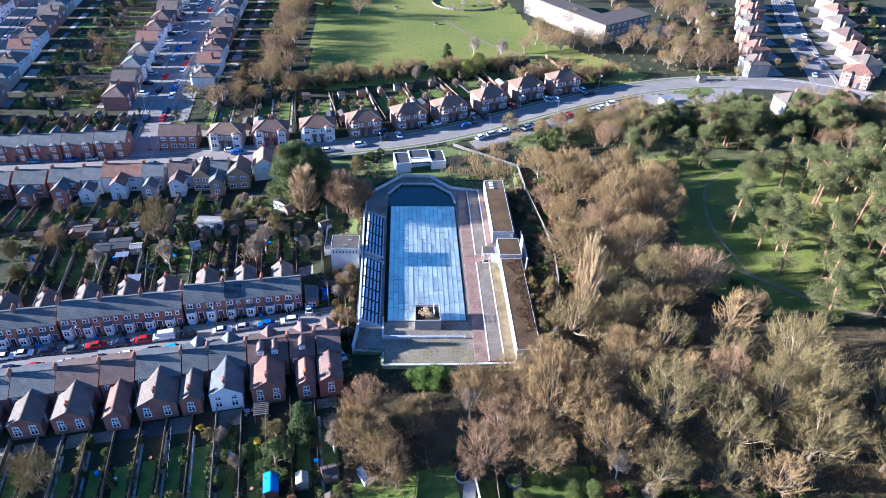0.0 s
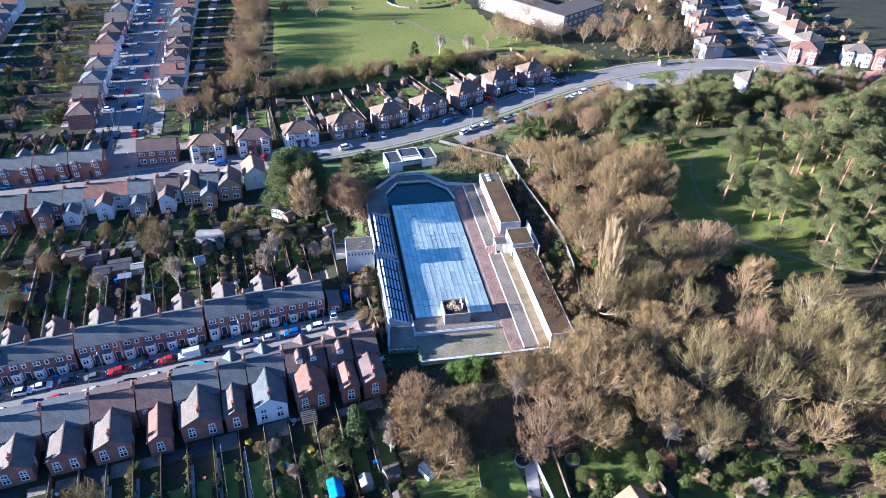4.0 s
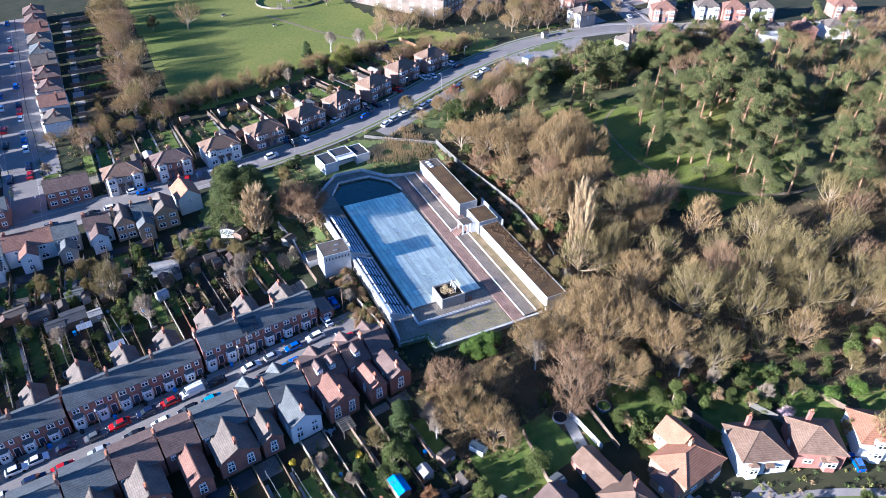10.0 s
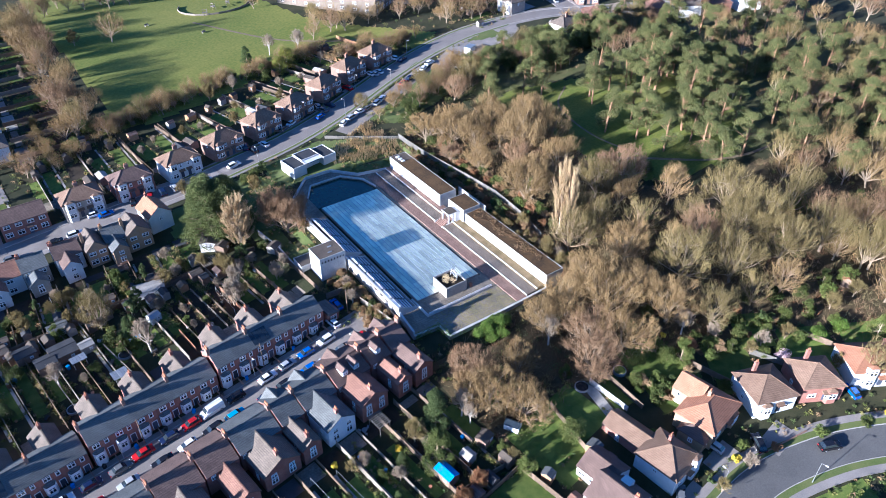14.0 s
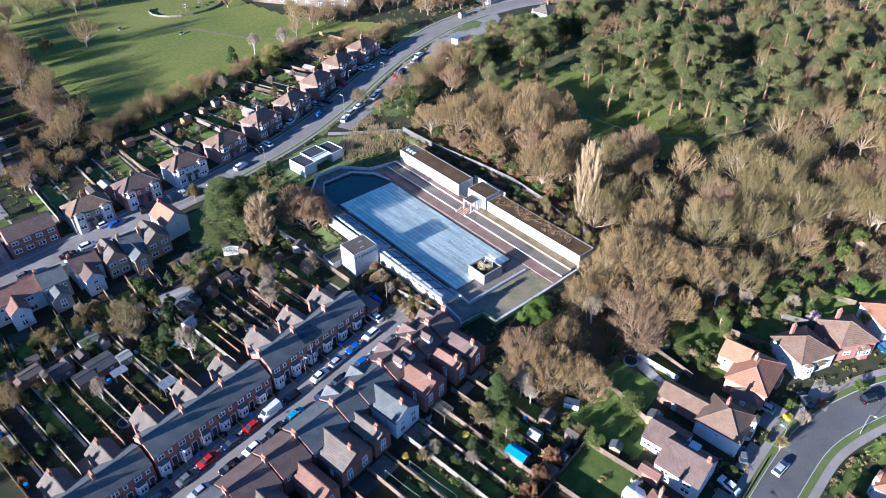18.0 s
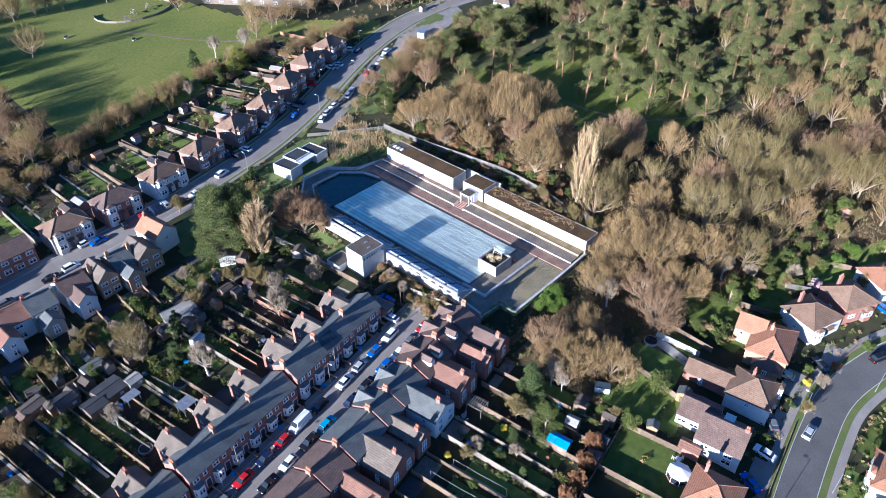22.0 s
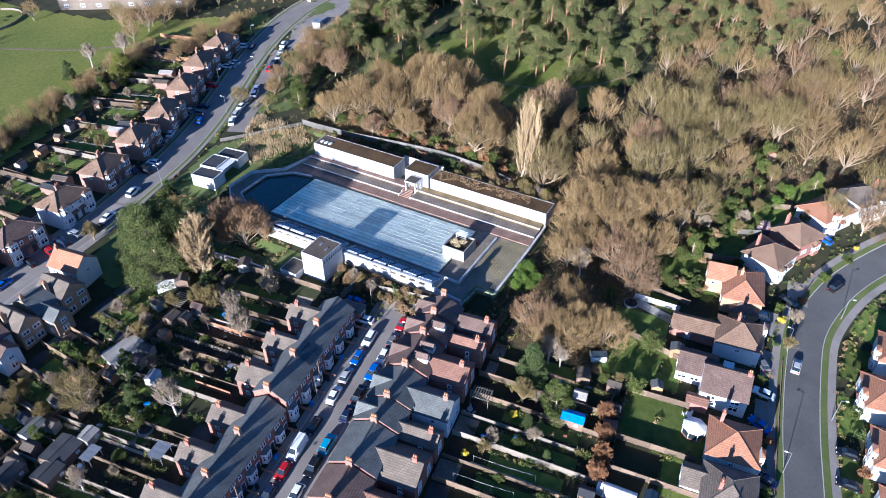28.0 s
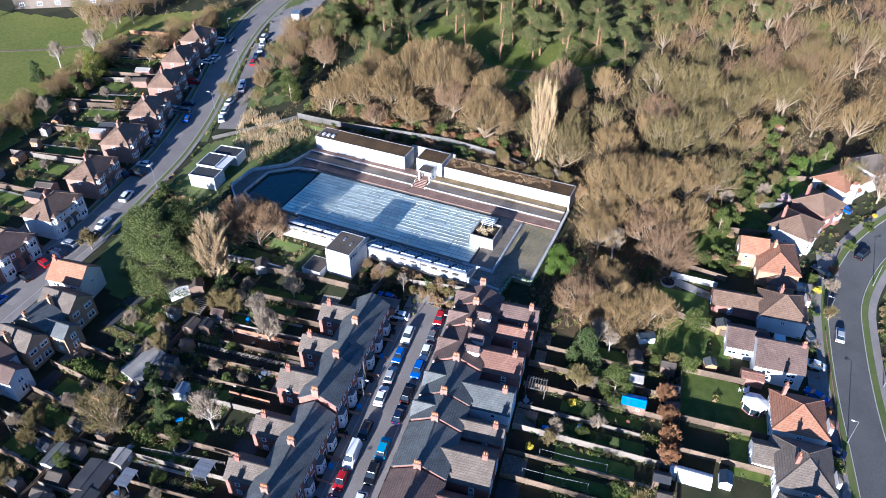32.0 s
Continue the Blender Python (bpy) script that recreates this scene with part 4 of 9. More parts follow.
def simple_house(x, y, turn, w, d, eave, rise, roof_kind, wall, roof, label, name="house", group="", z=None, chim=((0.3, 0.0),), wings=(), bays=(), dormer=False, front_wins=2, back_wins=2):
    t = thing(name, x, y, (hz(x, y) if z is None else z), turn, label, "house", group)
    along = {"gable": "x", "cross": "y"}.get(roof_kind, "")
    part("wall", walls_body(-w / 2, w / 2, -d / 2, d / 2, eave, rise, along), wall, t)
    shape = hip_roof(-w / 2, w / 2, -d / 2, d / 2, eave, rise) if not along else gable_roof(-w / 2, w / 2, -d / 2, d / 2, eave, rise, along)
    part("roof", shape, roof, t)
    for cx, cy in chim:
        chimney(t, cx * w, cy * d, eave + rise * 0.3, eave + rise + 1.0, 0.8, 0.6, 2, wall if "brick" in wall else "brick_red")
    two = eave > 4
    for n, yy, turn_w in ((front_wins, -d / 2 - 0.02, 0), (back_wins, d / 2 + 0.02, 180)):
        for k in range(n):
            off = (k - (n - 1) / 2) * w / max(n, 1)
            window(t, off, yy, eave - 1.7 if two else 0.9, min(1.8, w / n - 0.7), 1.25, turn_w)
            if two and not (LITE[0] and (turn_w or bays)):
                window(t, off, yy, 0.6, min(1.9, w / n - 0.6), 1.5, turn_w)
    for s in (-1, 1) if not LITE[0] else (1,):
        window(t, s * (w / 2 + 0.02), 0, eave - 1.7 if two else 0.9, 1.0, 1.2, 90 * s)
    door(t, w * 0.08, -d / 2, 0, 0, roof if rise else "")
    for bx, bw in bays:
        bay(t, bx, -d / 2, bw, 2 if two else 1, "render_white" if "render" in wall else wall, roof)
    for wx, ww, wl, we, wr, wm, rm in wings:
        wing(t, wx, ww, d / 2 - 0.1, d / 2 + wl, we, wr, wm, rm, wins=1)
    if dormer:
        b = Build()
        b.box(-1.0, -d / 2 + 0.6, eave + 0.4, 1.0, -d * 0.05, eave + 1.9)
        dm = part("dormer", b, "render_white", t)
        window(dm, 0, -d / 2 + 0.58, eave + 0.7, 1.5, 1.0)
    return t

# ---- terraces on both sides of the cul-de-sac ----
LEAN = 8.3
ca, sa = math.cos(radians(LEAN)), math.sin(radians(LEAN))
rnd = random.Random(11)


def terrace_house(x, y, z, turn, w, d, eave, rise, wall, roof, label, back, white_bay=True, chim=True, dormers=0, front_gable=False):
    t = thing("terraced_house", x, y, z, turn, label, "house", "terraced houses along the cul-de-sac")
    part("wall", walls_body(-w / 2, w / 2, -d / 2, d / 2, eave, rise, "x", -2.2), wall, t)
    b = gable_roof(-w / 2, w / 2, -d / 2, d / 2, eave, rise, "x", 0.28)
    b.v = [(max(-w / 2, min(w / 2, vx)), vy, vz) for vx, vy, vz in b.v]
    part("roof", b, roof, t)
    n = max(1, round(w / 4.7))
    for k in range(n):
        cx = (k - (n - 1) / 2) * w / n
        bay(t, cx - w / n * 0.2, -d / 2, 2.4, 1, "frame_white" if white_bay else wall, roof, 0.9)
        window(t, cx - w / n * 0.2, -d / 2 - 0.02, eave - 1.75, 1.5, 1.4)
        window(t, cx + w / n * 0.24, -d / 2 - 0.02, eave - 1.75, 0.9, 1.4)
        door(t, cx + w / n * 0.28, -d / 2)
        for q in ((cx - w / n * 0.2, 1.9), (cx + w / n * 0.24, 1.3)):
            b = Build()
            b.box(q[0] - q[1] / 2, -d / 2 - 0.06, eave - 0.38, q[0] + q[1] / 2, -d / 2 + 0.02, eave - 0.08)
            part("lintel", b, "render_white", t)
        window(t, cx + w / n * 0.3, d / 2 + 0.02, eave - 1.75, 1.0, 1.3, 180)
    if chim:
        chimney(t, -w / 2, 0, eave + rise - 0.7, eave + rise + 1.35, 0.62, 1.25, 4, "brick_brown")
    if back:
        wx, ww, wl, we, wr, wm, rm, wins, wchim = back
        wing(t, wx, ww, d / 2 - 0.1, d / 2 + wl, we, wr, wm, rm, False, wins, wchim, -2.2)
    for k in range(dormers):
        dx = (k - (dormers - 1) / 2) * 3.0
        b = Build()
        b.box(dx - 0.7, d * 0.16, eave + rise * 0.45, dx + 0.7, d * 0.40, eave + rise * 0.45 + 1.2)
        dm = part("dormer", b, "render_white", t)
        part("dormer_roof", gable_roof(dx - 0.7, dx + 0.7, d * 0.08, d * 0.40, eave + rise * 0.45 + 1.2, 0.7, "y", 0.12), roof, dm)
        window(dm, dx, d * 0.40 + 0.02, eave + rise * 0.45 + 0.2, 1.0, 0.9, 180)
    if front_gable:
        part("front_gable", walls_body(-1.7, 1.7, -d / 2 - 0.35, -d / 2 + 0.1, eave + 0.1, 1.7, "y", -1.5), wall, t)
        part("gable_roof", gable_roof(-1.7, 1.7, -d / 2 - 0.4, -0.6, eave + 0.1, 1.7, "y", 0.25), roof, t)
        window(t, 0, -d / 2 - 0.38, eave - 1.6, 1.6, 1.4)
    return t


# north side: blocks of three pairs, each pair sharing a rear wing
for pair in range(10):
    block_no = pair // 3
    s0 = pair * 9.3 + block_no * 0.55
    mid = block_no * 3 * 9.3 + 13.9
    z = hz(-40.4 - mid * ca, 7.6 - mid * sa) + 0.15
    for half in (0, 1):
        s = s0 + 2.33 + 4.65 * half
        x, y = -40.4 - s * ca, 11.9 - s * sa
        back = (2.33, 5.0, 5.6, 4.5, 1.9, "brick_red", "slate_brown", 2, True) if half == 1 else None
        home = terrace_house(x, y, z, LEAN, 4.645, 7.2, 5.35, 2.3, "brick_red", "slate",
                      "red brick terraced house with slate roof and white bay window", back, chim=(half == 1))
        if (pair, half) in ((1, 1), (7, 1)):
            up = math.atan2(2.3, 3.6)
            for k in range(4):
                for row in range(2):
                    b = Build()
                    b.box(0, 0, 0, 0.98, 1.6, 0.05)
                    part("solar_panel", b, "glass_dark", home, Matrix.Translation((-2.05 + k * 1.02, -3.45 + row * 1.37, 5.68 + row * 0.875)) @ Euler((up, 0, 0)).to_matrix().to_4x4())
b = Build()
b.box(-1.6, -2.6, -2, 1.6, 2.6, 2.6)
lean_to = thing("garage", -37.8, 10.6, hz(-38, 8.6), LEAN, "small dark-roofed brick garage at the end of the terrace", "garage")
part("wall", b, "brick_red", lean_to)
b = Build()
b.solid([(-1.6, -2.9, 2.5), (1.8, -2.9, 2.3), (1.8, 2.8, 2.3), (-1.6, 2.8, 2.5)], [(-1.6, -2.9, 3.3), (1.8, -2.9, 2.5), (1.8, 2.8, 2.5), (-1.6, 2.8, 3.3)])
part("roof", b, "slate", lean_to)
window(lean_to, 0, -2.62, 0.4, 1.8, 1.5)

# south side: varied houses with long rear wings
ROW2 = (
    (-31.8, 5.4, "brick_red", "tile_brown", (0.2, 5.0, 7.2, 4.9, 1.9, "brick_red", "tile_brown", 1, True), 0, True, "tall red brick end-of-terrace house with brown tiled roof"),
    (-37.6, 5.6, "brick_red", "tile_brown", (-0.4, 3.8, 7.0, 4.7, 1.6, "brick_red", "tile_red", 1, True), 1, True, "red brick terraced house with brown tiled roof and dormers"),
    (-45.0, 8.8, "brick_red", "tile_brown", (0.2, 6.8, 6.6, 5.0, 2.3, "brick_red", "tile_red", 2, True), 2, True, "red brick terraced house with brown tiled roof and dormers"),
    (-53.6, 8.0, "brick_red", "slate", (0.2, 6.6, 6.6, 5.0, 2.5, "frame_white", "slate", 2, True), 0, True, "terraced house with slate roof and white rendered rear wing"),
    (-60.4, 5.4, "brick_red", "slate", (0.6, 4.2, 6.6, 4.7, 1.9, "brick_red", "slate_brown", 1, True), 0, True, "red brick terraced house with slate roof"),
    (-68.0, 9.4, "brick_red", "slate", (-0.2, 8.0, 6.4, 4.6, 2.9, "brick_red", "slate_brown", 2, True), 0, False, "wide red brick house with a broad slate-roofed rear wing"),
    (-76.4, 7.0, "brick_red", "tile_brown", (-0.6, 4.4, 7.8, 4.6, 1.9, "brick_red", "tile_red", 1, False), 0, False, "red brick terraced house with brown tiled roof"),
    (-84.4, 8.6, "brick_red", "tile_brown", (0.3, 7.0, 6.6, 4.7, 2.4, "brick_red", "slate_brown", 2, True), 0, False, "red brick terraced house with brown tiled roof"),
    (-93.2, 8.8, "brick_red", "slate", (0.2, 6.2, 6.4, 4.6, 2.2, "brick_red", "slate_brown", 2, False), 0, False, "red brick terraced house with slate roof and skylights"),
    (-102.2, 8.8, "brick_red", "slate", (0.2, 6.6, 6.4, 4.6, 2.2, "brick_red", "slate_brown", 2, True), 0, False, "red brick terraced house with slate roof"),
    (-111.2, 8.8, "brick_red", "slate", (0.2, 6.6, 6.4, 4.6, 2.2, "brick_red", "slate_brown", 2, True), 0, False, "red brick terraced house with slate roof"),
)
for x, w, wall, roof, back, dormers, fg, lab in ROW2:
    y = -9.2 + (x + 36.9) * 0.146
    back = (back[0], back[1], back[2] + 0.7, back[3] - 0.95, back[4] * 0.8, *back[5:])
    z = hz(x, y + 4) + 0.1
    terrace_house(x, y, z, LEAN + 180, w - 0.04, 9.0, 4.9, 2.25, wall, roof, lab, back, "white" in lab, True, dormers, fg)

# ---- houses along the main road ----
FAR[0] = NEAR_BAY[0] = True
MAIN_SEMIS = (
    (46.1, 128.0, 17, "brick_brown", "tile_tan", False), (31.5, 123.6, 20, "brick_brown", "tile_tan", False), (16.6, 116.2, 25, "brick_brown", "tile_tan", False),
    (1.5, 109.4, 24, "brick_brown", "tile_tan", False), (-13.2, 105.0, 19, "brick_brown", "tile_tan", False), (-29.0, 100.6, 15, "brick_brown", "tile_tan", False),
    (-44.8, 97.2, 9, "render_white", "tile_tan", True), (-60.4, 95.6, 5, "brick_red", "tile_brown", True), (-75.4, 94.6, 3, "render_grey", "tile_tan", True))
for x, y, a, wall, roof, rt in MAIN_SEMIS:
    lab = {"render_white": "white rendered semi-detached pair with a hipped tiled roof", "brick_red": "red brick semi-detached pair with white bays", "render_grey": "pale rendered semi-detached pair with brown roof"}.get(wall, "brown brick semi-detached pair with hipped roof and bay windows")
    semi(x, y, a, 11.4, 7.8, wall, roof, lab, render_top=rt)
simple_house(-91.4, 95.2, 2, 12.4, 7.6, 5.0, 2.4, "gable", "brick_red", "tile_brown", "red brick house block with brown gabled roof at the corner", chim=(), front_wins=4, back_wins=4)
NEAR_BAY[0] = False
LITE[0] = True
for i, x in enumerate((-112.8, -123.4, -134.0, -144.6, -155.2, -165.8, -176.4)):
    simple_house(x, 91.8 + (x + 112) * 0.03, 2, 10.0, 8, 5.3, 2.3, "gable", "brick_red", "slate", "red brick terraced pair with white bay windows", "terraced_house", "terraces along the main road", chim=((-0.48, 0),), bays=((-3.2, 2.4), (3.2, 2.4)), wings=((0, 4.6, 5.0, 4.4, 1.8, "brick_red", "slate"),))
LITE[0] = False
SOUTH_ROW = (
    (-59.6, 75.4, 98, 8.6, 6.6, 5.0, 2.6, "gable", "render_white", "tile_orange", "white rendered house with bright orange tiled roof"),
    (-66.8, 70.6, 184, 6.6, 8.4, 5.0, 2.5, "cross", "brick_yellow", "slate_brown", "tan brick house with steep brown gable"),
    (-72.6, 71.2, 184, 5.4, 8.0, 5.2, 2.4, "gable", "brick_yellow", "slate", "small tan brick house with slate roof"),
    (-78.0, 70.4, 183, 5.2, 8.4, 5.0, 2.4, "cross", "brick_yellow", "slate_brown", "narrow tan brick house with brown gable"),
    (-84.8, 71.4, 183, 6.8, 7.4, 5.2, 2.3, "gable", "render_white", "tile_brown", "white rendered house with brown tiled roof"),
    (-93.2, 71.0, 182, 6.4, 7.6, 5.2, 2.3, "gable", "render_grey", "slate", "grey rendered house with slate roof"),
    (-102.6, 71.4, 182, 12.2, 7.8, 5.2, 2.4, "gable", "render_white", "tile_red", "long white rendered terrace with red tiled roof"),
    (-111.8, 70.4, 182, 5.6, 8.0, 5.2, 2.3, "gable", "render_white", "slate", "white rendered house with slate roof and blue-grey extension"),
    (-119.6, 69.8, 182, 9.4, 8.4, 5.2, 2.5, "gable", "brick_red", "slate", "red brick terraced pair with slate roof"),
    (-130.2, 69.4, 182, 9.6, 8.4, 5.2, 2.5, "gable", "brick_red", "slate", "red brick terraced pair with slate roof"),
    (-141.0, 69.0, 182, 9.6, 8.4, 5.2, 2.5, "gable", "brick_red", "slate", "red brick terraced pair with slate roof"),
    (-152.0, 68.6, 182, 9.6, 8.4, 5.2, 2.5, "gable", "brick_red", "slate", "red brick terraced pair with slate roof"))
for i, (x, y, a, w, d, e, r, k, wall, roof, lab) in enumerate(SOUTH_ROW):
    wings = ((0.4, min(4.4, w - 1.2), 4.4, 3.4 if i % 2 else 4.4, 1.6, wall, roof),) if k == "gable" and a > 100 else ()
    simple_house(x, y, a, w, d, e, r, k, wall, roof, lab, "house", "houses south of the main road", wings=wings, chim=((0.42, 0),))
simple_house(-50.6, 56.4, 60, 6.4, 4.2, 2.6, 0.5, "gable", "render_white", "felt_roof", "white garage with a dark low roof", "garage", chim=(), front_wins=1, back_wins=0)

LITE[0] = True
for i, (x, y, a) in enumerate(((123, 100.6, 188), (141, 100.6, 152), (153, 96.6, 150), (166.5, 89.3, 151), (179, 82.5, 152), (190.6, 76, 154), (205, 71, 156), (159, 124, -30), (178.5, 117.5, -28), (187, 110.4, -28), (198, 105, -27), (233, 91, -24))):
    wall = ("render_white", "brick_red", "render_white", "brick_brown")[i % 4]
    semi(x, y, a, 10.4, 7.8, wall, ("slate_brown", "tile_red")[i % 2], "white rendered semi-detached pair beside the pine wood" if i % 2 == 0 else "brick semi-detached pair with reddish hipped roof", "houses at the end of the main road")
NEAR_BAY[0] = False

# ---- side streets further off ----
FAR[0] = LITE[0] = True
rnd = random.Random(3)
tones = (("render_white", "tile_brown"), ("brick_red", "tile_brown"), ("brick_brown", "slate_brown"), ("render_grey", "slate"), ("render_white", "slate_brown"), ("render_white", "tile_red"))
def roadside(x, y, turn, group, k):
    far = y > 190 or x < -160
    wall, roof = tones[k % 6]
    word = {"brick_red": "red brick", "render_white": "white rendered", "brick_brown": "brown brick", "render_grey": "grey rendered"}[wall]
    if k % 3 == 2:
        simple_house(x, y, turn, 8.6, 9.0, 4.9, 2.7, "cross", wall, roof, f"{word} house with steep gable to the street", "house", group, bays=() if far else ((-2.0, 2.4),), chim=((0.3, 0.2),))
    else:
        simple_house(x, y, turn, 10.2, 8.2, 5.0, 2.5, "hip", wall, roof, f"{word} semi-detached house with hipped roof", "house", group, bays=() if far else ((-3.2, 2.4), (3.2, 2.4)))


for i, y in enumerate((112, 124, 135.5, 147, 159, 170.5, 182, 193.5, 205, 217, 229, 241)):
    if y > 118:
        roadside(-121.0 - (y - 120) * 0.02, y, 90, "houses along a side street", i)
    if y > 126:
        roadside(-91.0 - (y - 120) * 0.04, y + 2, -90, "houses along a side street", i + 2)
for i, y in enumerate((112, 126, 140, 152, 164, 176, 188, 200, 212, 224, 236)):
    roadside(-169.5 - (y - 130) * 0.06, y, -90, "houses along a far street", i + 1)
    roadside(-197 - (y - 130) * 0.06, y, 90, "houses along a far street", i + 4)
for i, (x, y, a) in enumerate(((124, 137, -86), (130, 152, -82), (135, 168, -80), (141, 184, -76), (147, 199, -74), (153, 214, -72), (168, 135, 98), (171, 150, 98), (176, 166, 102), (181, 182, 104), (187, 198, 106), (193, 214, 106))):
    simple_house(x, y, a, 9.6, 8.2, 5.0, 2.6, "hip", ("render_grey", "brick_brown", "brick_yellow")[i % 3], ("slate_brown", "tile_red", "tile_brown")[i % 3], "house with hipped tiled roof on the far hillside", "house", "houses on the far hillside", bays=((-2.6, 2.4), (2.6, 2.4)))
LITE[0] = False

# ---- cars ----
WHEEL = {}
CAR_PROTO = {}


def car(x, y, turn, paint, kind="hatch"):
    slope = 0.0
    fx, fy = math.cos(radians(turn)), math.sin(radians(turn))
    z = hz(x, y) + 0.07
    tilt = -math.degrees(math.atan2(hz(x + fx * 2, y + fy * 2) - hz(x - fx * 2, y - fy * 2), 4))
    far = y > 106 or x < -104
    key = (paint, kind, far)
    m = Matrix.Translation((x, y, z)) @ Euler((0, radians(tilt), radians(turn))).to_matrix().to_4x4()
    if key in CAR_PROTO:
        return copy_thing(CAR_PROTO[key], m)
    long, wide, high, bonnet, scuttle, tail = {"hatch": (4.1, 1.75, 1.47, 0.92, 0.95, 0.25), "saloon": (4.5, 1.8, 1.43, 0.9, 1.1, 0.75), "suv": (4.5, 1.85, 1.66, 1.02, 1.0, 0.2), "van": (5.2, 1.98, 2.25, 1.15, 0.8, 0.05)}[kind]
    c = new({"van": "van"}.get(kind, "car"))
    c.matrix_basis = m
    tagged(c, f"parked {'dark blue' if paint == 'navy' else 'pale blue' if paint == 'cyan' else paint} {dict(hatch='hatchback car', saloon='saloon car', suv='tall estate car', van='panel van')[kind]} at the roadside", "van" if kind == "van" else "car", "parked cars")
    a, h = long / 2, wide / 2
    waist = bonnet + (0.02 if kind != "van" else 0.25)
    body = Build()
    low = [(-a, 0.30), (a, 0.30), (a + 0.0, 0.62), (a - 0.12, bonnet - 0.12), (a - scuttle, bonnet), (-a + tail, waist + 0.02), (-a + 0.05, waist - 0.06), (-a, 0.62)]
    for s0, s1, k in ((-h + 0.12, h - 0.12, 1.0),):
        body.solid([(px, s1, pz) for px, pz in low], [(px, s0, pz) for px, pz in low])
    for s in (-1, 1):
        rim = [(px * 0.985, pz if pz < 0.5 else pz - 0.07) for px, pz in low]
        ys = (s * (h - 0.12), s * h)
        body.solid([(px, max(ys), pz) for px, pz in rim], [(px, min(ys), pz) for px, pz in rim])
    part("body", body, "paint_" + paint, c)
    f0, f1, r0, r1 = a - scuttle, a - scuttle - (0.75 if kind != "van" else 0.7), -a + tail, -a + tail + (0.55 if kind not in ("van",) else 0.05)
    cabin = Build()
    cabin.solid([(r0, -h + 0.12, waist), (f0, -h + 0.12, waist), (f0, h - 0.12, waist), (r0, h - 0.12, waist)], [(r1, -h + 0.3, high - 0.05), (f1, -h + 0.3, high - 0.05), (f1, h - 0.3, high - 0.05), (r1, h - 0.3, high - 0.05)])
    part("window", cabin, "glass_dark" if kind != "van" else "paint_" + paint, c)
    roof = Build()
    roof.box(r1 - 0.02, -h + 0.28, high - 0.06, f1 + 0.04, h - 0.28, high, 0, 0.05)
    part("roof", roof, "paint_" + paint, c)
    if kind == "van":
        w = Build()
        w.solid([(f0 - 0.02, -h + 0.25, waist + 0.05), (f0 + 0.04, -h + 0.25, waist + 0.05), (f0 + 0.04, h - 0.25, waist + 0.05), (f0 - 0.02, h - 0.25, waist + 0.05)],
                [(f1 + 0.1, -h + 0.4, high - 0.15), (f1 + 0.18, -h + 0.4, high - 0.15), (f1 + 0.18, h - 0.4, high - 0.15), (f1 + 0.1, h - 0.4, high - 0.15)])
        part("windscreen", w, "glass_dark", c)
    if not WHEEL:
        w = Build()
        w.tube((0, -0.1, 0), (0, 0.1, 0), 0.32, 0.32, 12)
        w.tube((0, -0.115, 0), (0, 0.115, 0), 0.2, 0.2, 10, 1)
        WHEEL["t"] = w.mesh("wheel", ["rubber", "steel_grey"])
    if far:
        for sx in (a * 0.62, -a * 0.62):
            w = Build()
            for s in (-1, 1):
                w.tube((sx, s * (h - 0.16), 0.32), (sx, s * (h + 0.04), 0.32), 0.32, 0.32, 8)
            part("wheels", w, "rubber", c)
    for sx in () if far else (a * 0.62, -a * 0.62):
        for s in (-1, 1):
            part("wheel", WHEEL["t"], None, c, Matrix.Translation((sx, s * (h - 0.06), 0.32)))
    for s in () if far else (-1, 1):
        b = Build()
        b.box(a - 0.18, s * (h - 0.32) - 0.18, 0.62, a + 0.015, s * (h - 0.32) + 0.18, 0.78)
        part("headlight", b, "lamp_lens", c)
        b = Build()
        b.box(-a - 0.015, s * (h - 0.25) - 0.12, 0.66, -a + 0.1, s * (h - 0.25) + 0.12, 0.88)
        part("tail_light", b, "tail_red", c)
    CAR_PROTO[key] = c
    return c


rnd = random.Random(21)
A = LEAN
for x, y, p, k in ((-106.8, -5.6, "white", "hatch"), (-103, -4.8, "white", "saloon"), (-97.5, -4.3, "navy", "hatch"), (-91.8, -3.9, "grey", "saloon"), (-87, -2.9, "red", "saloon"), (-81.4, -2.3, "navy", "hatch"),
                   (-76.5, -1.6, "red", "hatch"), (-71.6, -0.9, "white", "van"), (-66.1, -0.4, "black", "hatch"), (-58.2, 0.6, "white", "saloon"), (-53, 1.4, "silver", "hatch"), (-47.9, 2.1, "blue", "hatch"), (-42.3, 2.9, "white", "suv"),
                   (-112.6, -6.6, "grey", "hatch"), (-118.2, -7.2, "silver", "hatch")):
    car(x, y, A + rnd.uniform(-2, 2) + (180 if rnd.random() < 0.4 else 0), p, k)
for x, y, p, k in ((-103.5, -9.9, "navy", "suv"), (-98.3, -9.2, "red", "saloon"), (-91.4, -8.3, "silver", "saloon"), (-84.4, -7.3, "black", "saloon"), (-79, -6.5, "white", "hatch"), (-73.2, -5.8, "black", "suv"), (-68.1, -5.2, "cyan", "suv"),
                   (-60.6, -4.4, "navy", "hatch"), (-55.6, -3.7, "black", "suv"), (-49.6, -2.9, "blue", "suv"), (-45, -2.4, "white", "hatch"), (-40.2, -1.7, "grey", "hatch"), (-35.4, -1.0, "red", "hatch"), (-110, -11.2, "white", "hatch")):
    car(x, y, A + rnd.uniform(-2, 2) + (180 if rnd.random() < 0.5 else 0), p, k)
